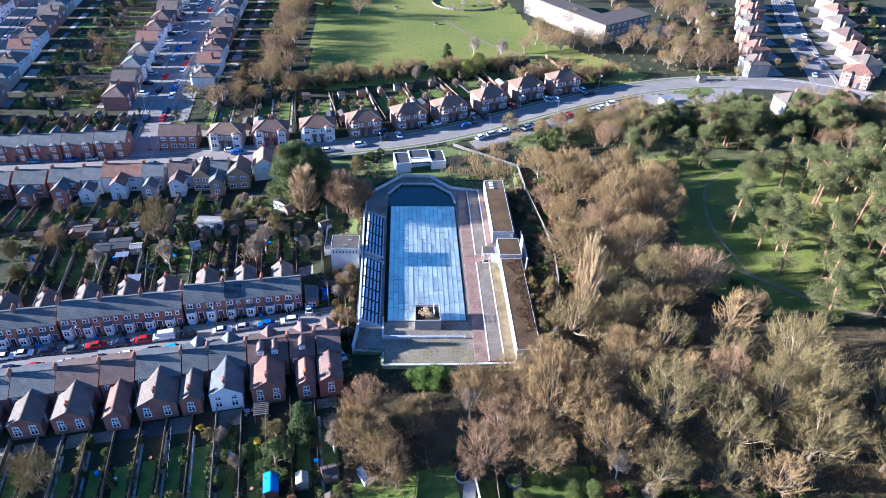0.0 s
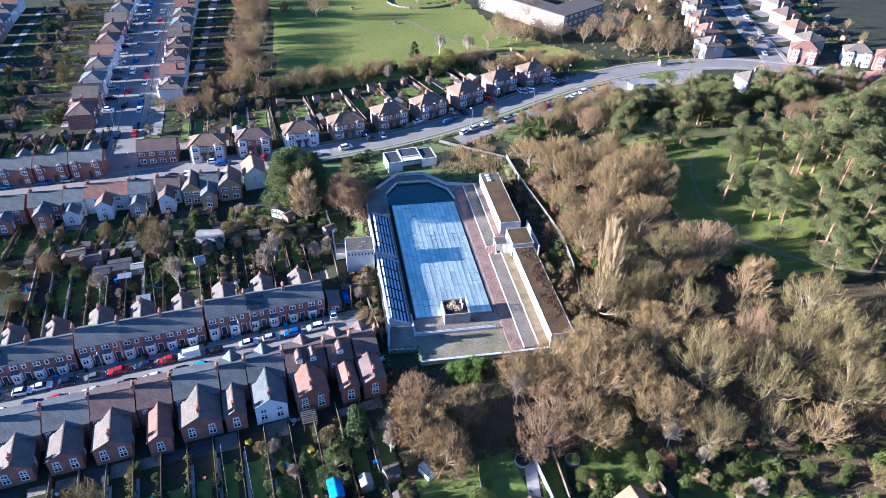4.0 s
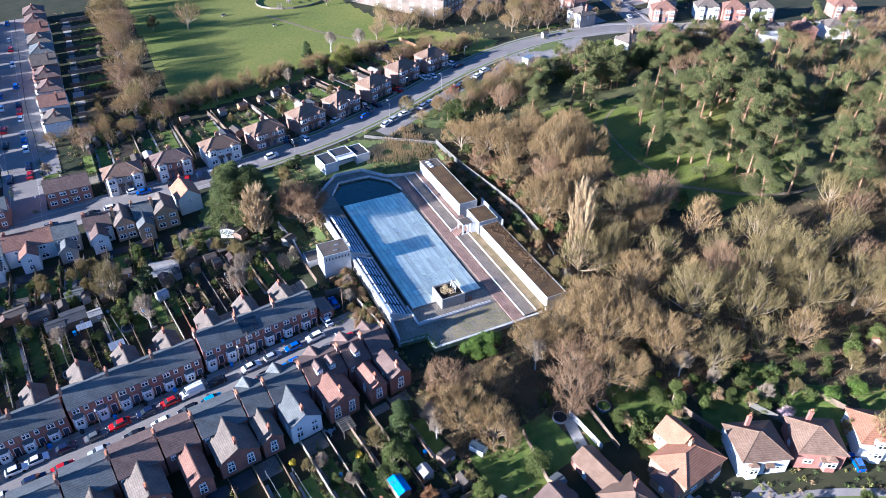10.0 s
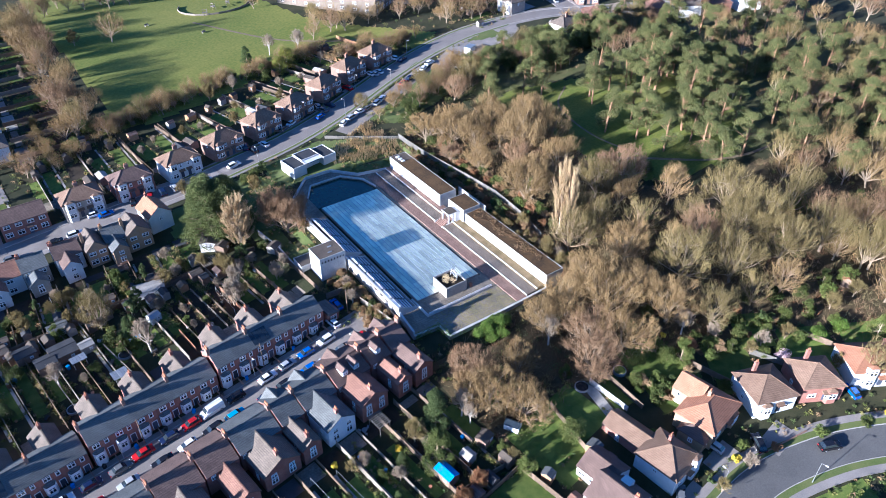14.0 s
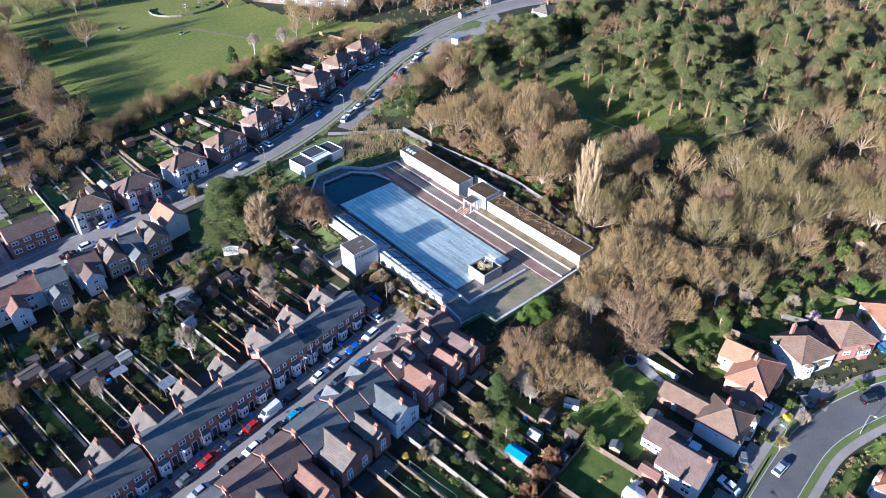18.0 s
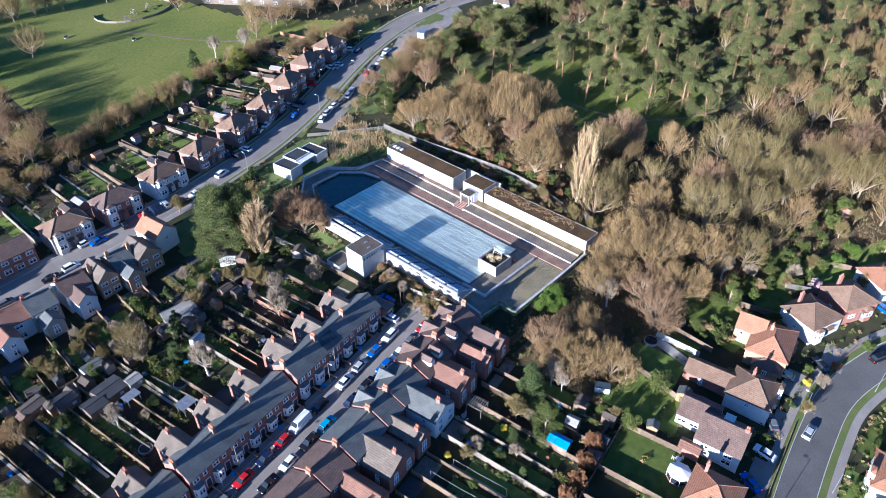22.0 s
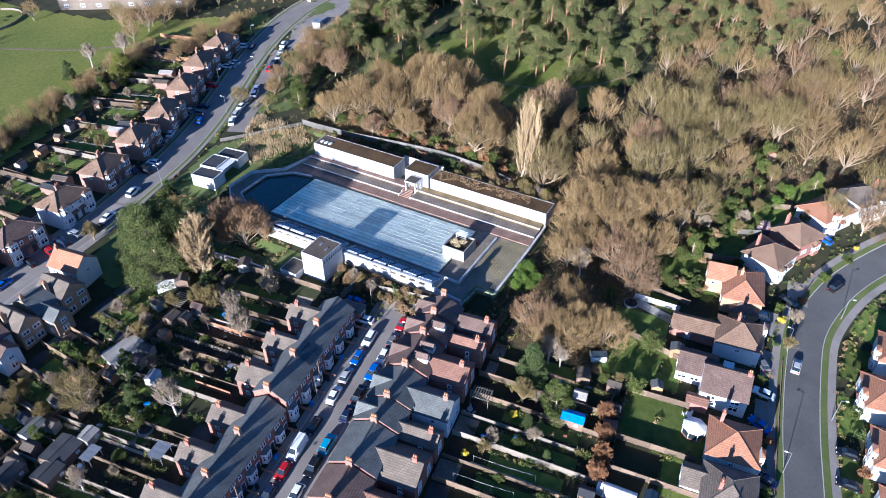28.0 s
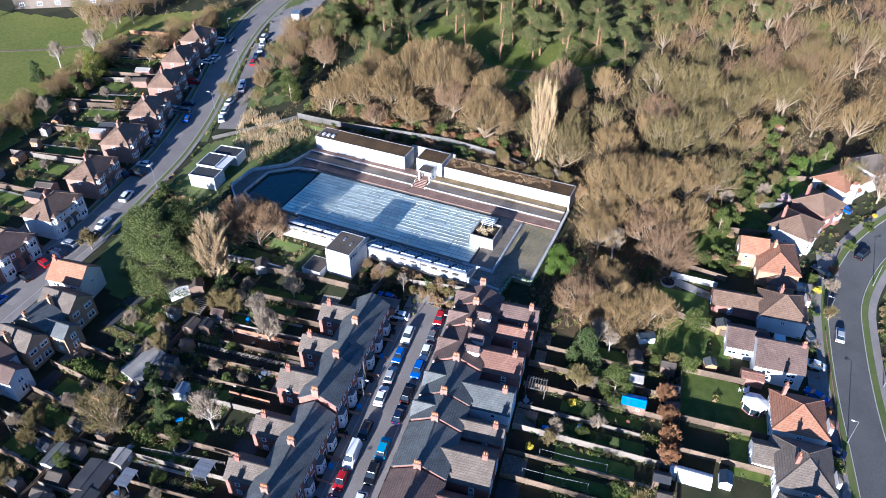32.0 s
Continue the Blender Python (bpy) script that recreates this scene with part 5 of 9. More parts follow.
car(-34.6, 12.0, 95, "blue", "hatch"), car(-38.2, 6.9, 100, "white", "hatch"), car(-28.9, -10.8, 112, "white", "saloon")
for x, y, a, p, k in ((-29.8, 90.0, 14, "white", "suv"), (-40.6, 87.2, 10, "white", "saloon"), (-22.4, 98.0, 70, "navy", "suv"), (-2.9, 103.4, 25, "white", "saloon"), (-7.0, 101.2, 25, "grey", "hatch"), (10.2, 108.6, 80, "silver", "hatch"), (7.4, 101.6, 25, "blue", "hatch"),
                      (25.7, 114.6, 110, "red", "suv"), (53.5, 125.6, 110, "white", "suv"), (55.5, 122.6, 20, "navy", "saloon"), (-45.4, 85.8, 6, "black", "hatch"), (-57.3, 88.8, 80, "red", "hatch"), (-62.5, 88.9, 85, "black", "hatch"), (-70.8, 87.6, 4, "blue", "saloon"),
                      (-80.6, 83.2, 2, "white", "suv"), (-86.0, 83.0, 2, "black", "saloon"), (-97.6, 82.4, 2, "grey", "hatch"), (-119, 86.9, 2, "silver", "hatch"), (-126, 86.7, 2, "blue", "saloon"), (-138, 86.4, 2, "cyan", "hatch"), (-73.6, 89.4, 5, "white", "hatch"), (38.8, 119.6, 100, "white", "hatch")):
    car(x, y, a, p, k)
# car park beside the main road
for i, (x, y) in enumerate(((11.9, 92.6), (16.1, 94.3), (20.8, 96.2), (24.4, 96.6), (29.0, 98.0), (31.8, 99.6), (45, 105.2), (48.9, 106.6), (54.2, 108.6), (57.9, 110.6), (62.5, 113))):
    car(x, y, 24 + rnd.uniform(-14, 14), ("white", "silver", "white", "grey", "white", "white", "red", "navy", "silver", "white", "white")[i], ("hatch", "suv", "saloon")[i % 3])
# side streets
for i in range(26):
    y = 112 + i * 5.3 + rnd.uniform(-0.6, 0.6)
    for side in (-1, 1):
        if rnd.random() < 0.62:
            car(-104.6 - (y - 100) * 0.042 + side * 2.9, y, 90 + rnd.uniform(-3, 3), rnd.choice(("white", "grey", "navy", "black", "silver", "red", "blue", "white")), rnd.choice(("hatch", "saloon", "suv")))
for i in range(12):
    car(-114.2 - i * 0.4, 131 + i * 7.6 + rnd.uniform(-1, 1), rnd.uniform(-6, 6), ("white", "navy", "silver", "black", "grey", "white")[i % 6], "hatch")
for i in range(14):
    y = 132 + i * 7 + rnd.uniform(-1, 1)
    car(150.5 + (y - 135) * 0.24 + rnd.choice((-2.6, 2.6)), y, 75, rnd.choice(("white", "grey", "navy", "silver", "black")), "hatch")
for i in range(14):
    y = 125 + i * 8 + rnd.uniform(-1, 1)
    car(-182 - (y - 125) * 0.045 + rnd.choice((-2.4, 2.4)), y, 90, rnd.choice(("white", "grey", "navy", "silver", "black")), "hatch")
# drives by the curved road
for x, y, a, p, k in ((-13.0, -73.9, 88, "white", "saloon"), (-5.2, -72.0, 40, "grey", "hatch"), (-21.2, -74.6, 70, "blue", "saloon"), (-33.0, -78.0, 80, "navy", "saloon"), (8.6, -68.8, 100, "silver", "hatch"), (-2.0, -78.5, 0, "silver", "hatch"),
                      (16.4, -73.6, 60, "black", "suv"), (27.5, -82.5, -25, "black", "suv"), (-19, -90.5, 100, "black", "hatch"), (-26, -91.5, 95, "black", "saloon"), (43, -77.5, 70, "blue", "hatch")):
    car(x, y, a, p, k)

# ---- trees and shrubs ----
def limb_mesh(name, segs, mat, sides=3):
    """One mesh of many tapered twigs: segs holds rows of start, end, start radius, end radius."""
    s = np.array(segs, float)
    p, q, r0, r1 = s[:, :3], s[:, 3:6], s[:, 6], s[:, 7]
    d = q - p
    d /= np.linalg.norm(d, axis=1, keepdims=True) + 1e-9
    ref = np.where(np.abs(d[:, 2:3]) > 0.9, [[1.0, 0, 0]], [[0, 0, 1.0]])
    a = np.cross(d, ref)
    a /= np.linalg.norm(a, axis=1, keepdims=True)
    b = np.cross(d, a)
    verts, n = [], len(s)
    if sides == 3:
        v = np.stack([p + (a * math.cos(t) + b * math.sin(t)) * r0[:, None] for t in (0, 2.09, 4.19)] + [q], 1).reshape(-1, 3)
        base = np.arange(n)[:, None] * 4
        f = np.concatenate([base + np.array(t) for t in ((0, 1, 3), (1, 2, 3), (2, 0, 3))])
        me = bpy.data.meshes.new(name)
        me.from_pydata(v.tolist(), [], f.tolist())
        me.materials.append(MATS[mat])
        me.update()
        return me
    for k in range(sides):
        o = a * math.cos(2 * math.pi * k / sides) + b * math.sin(2 * math.pi * k / sides)
        verts += [p + o * r0[:, None], q + o * r1[:, None]]
    v = np.stack(verts, 1).reshape(-1, 3)
    base = np.arange(n)[:, None] * 2 * sides
    f = np.concatenate([base + np.array([2 * k, 2 * ((k + 1) % sides), 2 * ((k + 1) % sides) + 1, 2 * k + 1]) for k in range(sides)])
    me = bpy.data.meshes.new(name)
    me.from_pydata(v.tolist(), [], f.tolist())
    me.materials.append(MATS[mat])
    me.update()
    return me


def blades(name, centres, size, mat, seed, flat=0.0):
    """One mesh of many small pointed leaves or needle tufts at the given places."""
    r = np.random.RandomState(seed)
    c = np.array(centres, float)
    n = len(c)
    a = r.normal(size=(n, 3))
    a[:, 2] *= 1 - flat
    a /= np.linalg.norm(a, axis=1, keepdims=True)
    b = np.cross(a, r.normal(size=(n, 3)))
    b /= np.linalg.norm(b, axis=1, keepdims=True)
    s = size * r.uniform(0.6, 1.4, size=(n, 1))
    v = np.stack([c + a * s * 0.95, c - a * s * 0.5 + b * s * 0.5, c - a * s * 0.5 - b * s * 0.5], 1).reshape(-1, 3)
    f = np.arange(3 * n).reshape(-1, 3)
    me = bpy.data.meshes.new(name)
    me.from_pydata(v.tolist(), [], f.tolist())
    me.materials.append(MATS[mat])
    me.update()
    return me


def bare_shape(seed, high, wide, fork, up=0.5, dense=1.0, columnar=False, bark_limbs=False):
    """Trunk and limbs, branchlets, and fine twigs of a leafless tree with an uneven domed crown."""
    r = np.random.RandomState(seed)
    wood, twig, fine = [], [], []
    lean = r.normal(size=2) * 0.03 * high
    top = np.array([lean[0], lean[1], high * fork])
    rad = 0.018 * high + 0.05
    wood.append([0, 0, -0.6, *top * 0.5, rad * 1.25, rad])
    wood.append([*top * 0.5, *top, rad, rad * 0.8])
    half = np.array([wide / 2, wide / 2, high * (1 - fork) * 0.62])
    mid = np.array([top[0], top[1], high - half[2]])
    root = mid - np.array([0, 0, half[2] * 1.4])
    ph = r.uniform(0, 6.28, 4)

    def inside(p, slack=0.0):
        """Pulls a tip back to the lumpy dome of the crown."""
        q = (p - mid) / half
        n = np.linalg.norm(q) + 1e-6
        d = q / n
        lim = 0.97 + 0.08 * math.sin(4.1 * d[0] + ph[0]) + 0.09 * math.sin(4.7 * d[1] + ph[1]) + 0.07 * math.sin(5.3 * d[2] + 6 * d[0] + ph[2]) + slack
        return mid + d * min(n, lim) * half

    def grow(start, reach, spread):
        d = start - root
        d = d / (np.linalg.norm(d) + 1e-6) + r.normal(size=3) * spread + np.array([0, 0, up * 0.2])
        d /= np.linalg.norm(d)
        for _ in range(3):
            q = (start + d * reach - mid) / half
            if np.linalg.norm(q) < 1.04 + 0.1 * math.sin(4.1 * q[0] + ph[0]) + 0.1 * math.sin(4.7 * q[1] + ph[1]):
                break
            reach *= 0.6
        return start + d * reach

    if columnar:
        wood.append([*top, lean[0], lean[1], high * 0.9, rad * 0.8, 0.04])
        stems = 26 if dense < 3 else 70
        for i in range(stems):
            t, h0 = 2.4 * i + r.uniform(-0.3, 0.3), 0.04 + 0.74 * i / stems
            h1 = min(0.97, h0 + r.uniform(0.16, 0.34))
            out = wide / 2 * math.sin(math.pi * (0.16 + 0.78 * h1)) ** 0.7 * r.uniform(0.55, 1.05)
            side = np.array([math.cos(t), math.sin(t), 0])
            a0 = np.array([lean[0] * h0, lean[1] * h0, h0 * high])
            a1 = np.array([lean[0] * h1, lean[1] * h1, h1 * high]) + side * out
            knee = a0 * 0.6 + a1 * 0.4 + side * out * 0.25
            wood += [[*a0, *knee, rad * 0.3, rad * 0.2], [*knee, *a1, rad * 0.2, 0.02]]
            for j in range(int(9 * min(dense, 2))):
                s3 = knee + (a1 - knee) * r.uniform(-0.4, 1.0)
                e3 = s3 + (np.array([0, 0, 1.0]) + side * 0.22 + r.normal(size=3) * 0.13) * high * r.uniform(0.06, 0.13)
                twig.append([*s3, *e3, 0.045, 0.0])
                for m in range(9):
                    s4 = s3 + (e3 - s3) * r.uniform(0.0, 1.0)
                    e4 = s4 + (np.array([0, 0, 1.0]) + side * 0.2 + r.normal(size=3) * 0.3) * high * r.uniform(0.03, 0.075)
                    fine.append([*s4, *e4, 0.034, 0.0])
        return wood, twig, fine
    limbs = 12
    for i in range(limbs):
        t = 2 * math.pi * (i * 0.618) + r.uniform(-0.2, 0.2)
        el = r.uniform(-0.15, 1.15) if i else 1.3
        aim = inside(mid + 2 * half * np.array([math.cos(t) * math.cos(el), math.sin(t) * math.cos(el), math.sin(el)]))
        start = top * r.uniform(0.6, 1.0) if i else top
        end = start + (aim - start) * 0.7
        knee = start * 0.5 + end * 0.5 + r.normal(size=3) * 0.03 * high + np.array([0, 0, 0.04 * high * (1 - up)])
        wood += [[*start, *knee, rad * 0.5, rad * 0.36], [*knee, *end, rad * 0.36, rad * 0.18]]
        for j in range(8):
            f = r.uniform(0.3, 1.0)
            s2 = knee + (end - knee) * (f * 2 - 1) if f > 0.5 else start + (knee - start) * f * 2
            out = inside(aim + r.normal(size=3) * half * 0.55)
            e2 = s2 + (out - s2) * r.uniform(0.6, 0.95)
            (wood if dense > 0.9 or bark_limbs else twig).append([*s2, *e2, rad * 0.17, rad * 0.06])
            for k in range(int(5 * dense)):
                s3 = s2 + (e2 - s2) * r.uniform(0.2, 1.0)
                e3 = grow(s3, wide * r.uniform(0.12, 0.26), 0.36)
                twig.append([*s3, *e3, 0.042, 0.0])
                for m in range(int(12 * dense)):
                    s4 = s3 + (e3 - s3) * r.uniform(0.1, 1.0)
                    e4 = grow(s4, wide * r.uniform(0.06, 0.16), 0.55)
                    fine.append([*s4, *e4, 0.025, 0.0])
    return wood, twig, fine


def twig_mesh(name, twig, fine, mat, seed):
    """Three-sided branchlets and, at their ends, single-bladed fine twigs, in one mesh."""
    me = limb_mesh(name, twig, mat, 3)
    v0 = [tuple(v.co) for v in me.vertices]
    f0 = [tuple(f.vertices) for f in me.polygons]
    s = np.array(fine, float)
    p, q = s[:, :3], s[:, 3:6]
    side = np.cross(q - p, np.random.RandomState(seed).normal(size=p.shape))
    side *= s[:, 6:7] / (np.linalg.norm(side, axis=1, keepdims=True) + 1e-9)
    v = np.stack([p - side, p + side, q], 1).reshape(-1, 3)
    f = np.arange(len(v)).reshape(-1, 3) + len(v0)
    out = bpy.data.meshes.new(name)
    out.from_pydata(v0 + v.tolist(), [], f0 + f.tolist())
    out.materials.append(MATS[mat])
    out.update()
    bpy.data.meshes.remove(me)
    return out


PROTO = {}


def place(key, make, x, y, scale, turn, label="", sink=0.0, z=None, sx=1.0):
    """Plants a tree: the first of a kind is built, the others are copies that share its meshes."""
    m = Matrix.LocRotScale((x, y, (hz(x, y) if z is None else z) - sink), Euler((0, 0, radians(turn))), (scale * sx, scale * sx, scale))
    if key not in PROTO:
        PROTO[key] = make()
        return PROTO[key], m
    ob = copy_thing(PROTO[key], m)
    if label:
        tagged(ob, label)
    return ob, None


FIRST = []


def plant(key, make, x, y, scale=1.0, turn=None, label="", z=None, sx=1.0):
    ob, m = place(key, make, x, y, scale, rt.uniform(0, 360) if turn is None else turn, label, 0, z, sx)
    if m is not None:
        FIRST.append((ob, m))
    return ob


def make_bare(seed, high, wide, fork, up, dense, bark, twigs, label, columnar=False, name="bare_tree", category="tree", group="leafless trees"):
    def f():
        wood, twig, fine = bare_shape(seed, high, wide, fork, up, dense, columnar, bark == "oak_bark")
        t = tagged(new(name), label, category, group)
        part("trunk", limb_mesh("trunk", wood, bark, 4), None, t)
        part("crown", twig_mesh("crown", twig, fine, twigs, seed), None, t)
        return t
    return f


BARE = {}
for i in range(9):
    up = (0.6, 1.1, 0.85)[i % 3]
    BARE[f"round{i}"] = make_bare(100 + i, 11.5 + i % 3, 12.0 + (i % 2) * 1.6, 0.16, up, 1.0, "bark", ("twig_brown", "twig_red", "twig_olive", "twig_brown", "twig_brown", "twig_olive", "twig_red", "twig_brown", "twig_olive")[i],
                                  ("broad leafless tree with a dense brown twig crown", "leafless tree with a reddish brown rounded crown", "leafless tree with pale olive upswept branches")[(0, 1, 2, 0, 0, 2, 1, 0, 2)[i]])
for i in range(4):
    BARE[f"far{i}"] = make_bare(120 + i, 12.0 + i % 2, 12.5, 0.2, 0.5, 0.58, "bark", ("twig_brown", "twig_olive", "twig_brown", "twig_red")[i], "distant leafless tree with a rounded brown crown")
BARE["small0"] = make_bare(140, 6.0, 5.0, 0.2, 0.9, 0.8, "bark", "twig_olive", "small brown leafless garden tree", name="garden_tree", group="leafless garden trees")
BARE["small1"] = make_bare(141, 5.0, 4.6, 0.2, 0.9, 0.8, "bark", "twig_grey", "small leafless garden tree with grey twigs", name="garden_tree", group="leafless garden trees")
BARE["thicket"] = make_bare(148, 3.4, 4.2, 0.05, 0.9, 0.8, "bark", "scrub_ochre", "tangled ochre-brown leafless scrub", name="scrub_bush", category="shrub", group="scrub round the pool")
BARE["dome"] = make_bare(147, 11.5, 14.0, 0.1, 0.8, 1.45, "bark", "twig_red", "broad leafless tree with a dense rounded brown crown")
BARE["broom"] = make_bare(146, 13.5, 5.6, 0.08, 1.6, 3.4, "bark", "twig_pale", "dense pale leafless tree with upright twigs", True)
BARE["birch"] = make_bare(142, 9.0, 5.2, 0.4, 0.5, 0.8, "birch_bark", "twig_grey", "white-barked birch with fine reddish twigs")
BARE["poplar"] = make_bare(143, 15.0, 4.4, 0.12, 1.8, 2.0, "bark", "twig_pale", "tall narrow pale poplar without leaves", True)
BARE["open0"] = make_bare(150, 11.0, 9.5, 0.16, 0.7, 0.62, "oak_bark", "twig_olive", "open leafless tree with pale upswept limbs")
BARE["open1"] = make_bare(151, 10.0, 8.5, 0.22, 0.4, 0.62, "oak_bark", "twig_brown", "open leafless tree with pale spreading limbs")
BARE["oak"] = make_bare(144, 12.5, 13.5, 0.25, 0.15, 1.25, "bark", "twig_brown", "spreading old oak with a pale trunk and crooked limbs")
BARE["beech"] = make_bare(145, 3.2, 2.6, 0.1, 0.8, 1.2, "bark", "hedge_brown", "small copper-leaved hedge tree")


def clumps(seed, n, centre_of, radius, per):
    r = np.random.RandomState(seed)
    out, mids = [], []
    for i in range(n):
        c, rad = centre_of(i, r), radius * r.uniform(0.65, 1.3)
        per2 = int(per * 1.8)
        d = r.normal(size=(per2, 3))
        d /= np.linalg.norm(d, axis=1, keepdims=True)
        out.append(c + d * rad * r.uniform(0.45, 1.0, size=(per2, 1)) * np.array([1, 1, 0.7]))
        mids.append(c)
    return np.concatenate(out), mids


def make_pine(seed, high, wide, low, label):
    def f():
        r0 = np.random.RandomState(seed)
        bend = r0.normal(size=2) * 0.07 * high
        lobes = [(r0.uniform(0, 6.283), r0.uniform(0.5, 1.0), low + (0.9 - low) * q / 6) for q in range(7)]
        def centre(i, r):
            if i > 54:
                h, reach, t = 0.9 + 0.09 * r.uniform(), wide * 0.25 * r.uniform(), r.uniform(0, 6.283)
            else:
                t, k, h = lobes[i % 7]
                h += r.uniform(-0.05, 0.05)
                body = (1 - ((h - low - 0.2) / (1.02 - low)) ** 2) ** 0.8 if h > low + 0.2 else 1.0
                reach = wide * body * k * math.sqrt(r.uniform(0.02, 1))
                t += r.uniform(-0.9, 0.9)
            return np.array([bend[0] * h + math.cos(t) * reach, bend[1] * h + math.sin(t) * reach, h * high])
        pts, mids = clumps(seed, 62, centre, 1.3, 92)
        t = tagged(new("pine_tree"), label, "tree", "pines in the park")
        wood = [[0, 0, -0.6, bend[0] * 0.3, bend[1] * 0.3, high * 0.4, 0.34, 0.26], [bend[0] * 0.3, bend[1] * 0.3, high * 0.4, bend[0] * 0.8, bend[1] * 0.8, high * 0.86, 0.26, 0.1]]
        for c in mids:
            h = max(0.3, c[2] / high - 0.1)
            wood.append([bend[0] * h, bend[1] * h, h * high, *c, 0.06, 0.02])
        part("trunk", limb_mesh("trunk", wood, "pine_bark", 6), None, t)
        part("crown", blades("crown", pts, 0.15, "pine_needle", seed), None, t)
        return t
    return f


PINES = {f"pine{i}": make_pine(200 + i, 12.5 + (i % 3) * 1.2, 4.2 + 0.6 * (i % 2), (0.26, 0.42, 0.2, 0.34, 0.16)[i], "tall pine with orange-brown trunk and blue-green needle clumps") for i in range(5)}


def make_cone(seed, high, wide, mat, label, name="conifer_tree", n=30, per=210, leaf=0.2, power=0.9):
    def f():
        def centre(i, r):
            h = r.uniform(0.04, 0.97)
            reach = wide * (1 - h) ** power * math.sqrt(r.uniform(0.15, 1))
            t = r.uniform(0, 6.283)
            return np.array([math.cos(t) * reach, math.sin(t) * reach, h * high])
        pts, mids = clumps(seed, n, centre, wide * (0.34 if wide < 5 else 0.2), per)
        t = tagged(new(name), label, "tree", "evergreens")
        part("trunk", limb_mesh("trunk", [[0, 0, -0.6, 0, 0, high * 0.9, 0.05 * wide + 0.05, 0.03]] + [[0, 0, m[2] * 0.8, *m, 0.05, 0.02] for m in mids], "bark", 5), None, t)
        part("crown", blades("crown", pts, leaf * 0.72, mat, seed), None, t)
        return t
    return f


def make_bush(seed, wide, high, mat, label, name="shrub", n=12, per=55, leaf=0.2):
    def f():
        def centre(i, r):
            t, h, k = r.uniform(0, 6.283), r.uniform(0.15, 0.85), math.sqrt(r.uniform(0.05, 1))
            return np.array([math.cos(t) * wide * 0.7 * k, math.sin(t) * wide * 0.7 * k, high * h])
        pts, mids = clumps(seed, n, centre, wide * 0.42, per)
        if wide < 1.6:
            return tagged(new(name, blades(name, pts, leaf * 0.75, mat, seed)), label, "shrub", "garden shrubs")
        t = tagged(new(name), label, "shrub", "garden shrubs")
        part("stem", limb_mesh("stem", [[0, 0, -0.3, *m, 0.05, 0.02] for m in mids], "bark", 4), None, t)
        part("foliage", blades("foliage", pts, leaf * 0.75, mat, seed), None, t)
        return t
    return f


GREEN = {"goldcone": make_cone(305, 9.0, 3.6, "cypress_gold", "dense yellow-green rounded conifer", n=46, per=80, leaf=0.26, power=0.45), "conifer0": make_cone(300, 8.5, 2.6, "conifer_leaf", "dense dark green conical conifer", n=44, per=220, power=0.7), "conifer1": make_cone(301, 7.0, 3.0, "shrub_leaf", "shaggy mid-green evergreen tree", power=0.5),
         "cypress": make_cone(302, 9.0, 1.7, "conifer_leaf", "tall dark green columnar cypress", power=0.4), "bigpine": make_cone(303, 13.5, 6.2, "cedar_leaf", "very large spreading dark evergreen", n=170, per=150, leaf=0.19, power=0.45),
         "gum": make_cone(304, 9.0, 3.4, "shrub_leaf", "loose olive-green evergreen garden tree", power=0.4),
         "laurel": make_bush(310, 2.4, 3.4, "laurel_leaf", "glossy bright green laurel bush", n=18, per=100), "bush0": make_bush(311, 1.4, 1.7, "shrub_leaf", "rounded mid-green garden shrub"), "bush1": make_bush(312, 1.0, 1.2, "conifer_leaf", "dark green clipped garden shrub"),
         "bush2": make_bush(313, 1.2, 1.3, "hedge_brown", "twiggy brown winter shrub"), "bush3": make_bush(317, 1.3, 1.7, "scrub_ochre", "tangled ochre-brown winter scrub bush", n=14, per=60, leaf=0.15), "gold": make_bush(314, 1.1, 1.8, "yellow_leaf", "bright yellow flowering garden shrub"), "blossom": make_bush(315, 2.2, 3.6, "blossom", "pale pink blossoming cherry tree", "blossom_tree", 14, 60),
         "roundtree": make_bush(316, 3.2, 5.4, "shrub_leaf", "rounded olive-green evergreen tree", "evergreen_tree", 24, 110, 0.22)}
rt = random.Random(77)
FAR_WOOD = []


def bare(key, x, y, s=1.0, **k):
    if key[:4] in ("open", "roun") and 28 < x < 70 and -72 < y < -53:
        return None
    if key.startswith("open") and (x > 72 or y > 118 or y < -62):
        key = "round1"
    if key.startswith("round") and (x > 72 or y > 118 or y < -62):
        key = f"far{int(key[5:]) % 4}"
        if x > 84 or y < -75 or y > 200:
            FAR_WOOD.append((key, Matrix.LocRotScale((x, y, hz(x, y)), Euler((0, 0, rt.uniform(0, 6.28))), (s, s, s))))
            return None
    return plant(key, BARE[key], x, y, s, **k)


def green(key, x, y, s=1.0, **k):
    return plant(key, GREEN[key], x, y, s, **k)


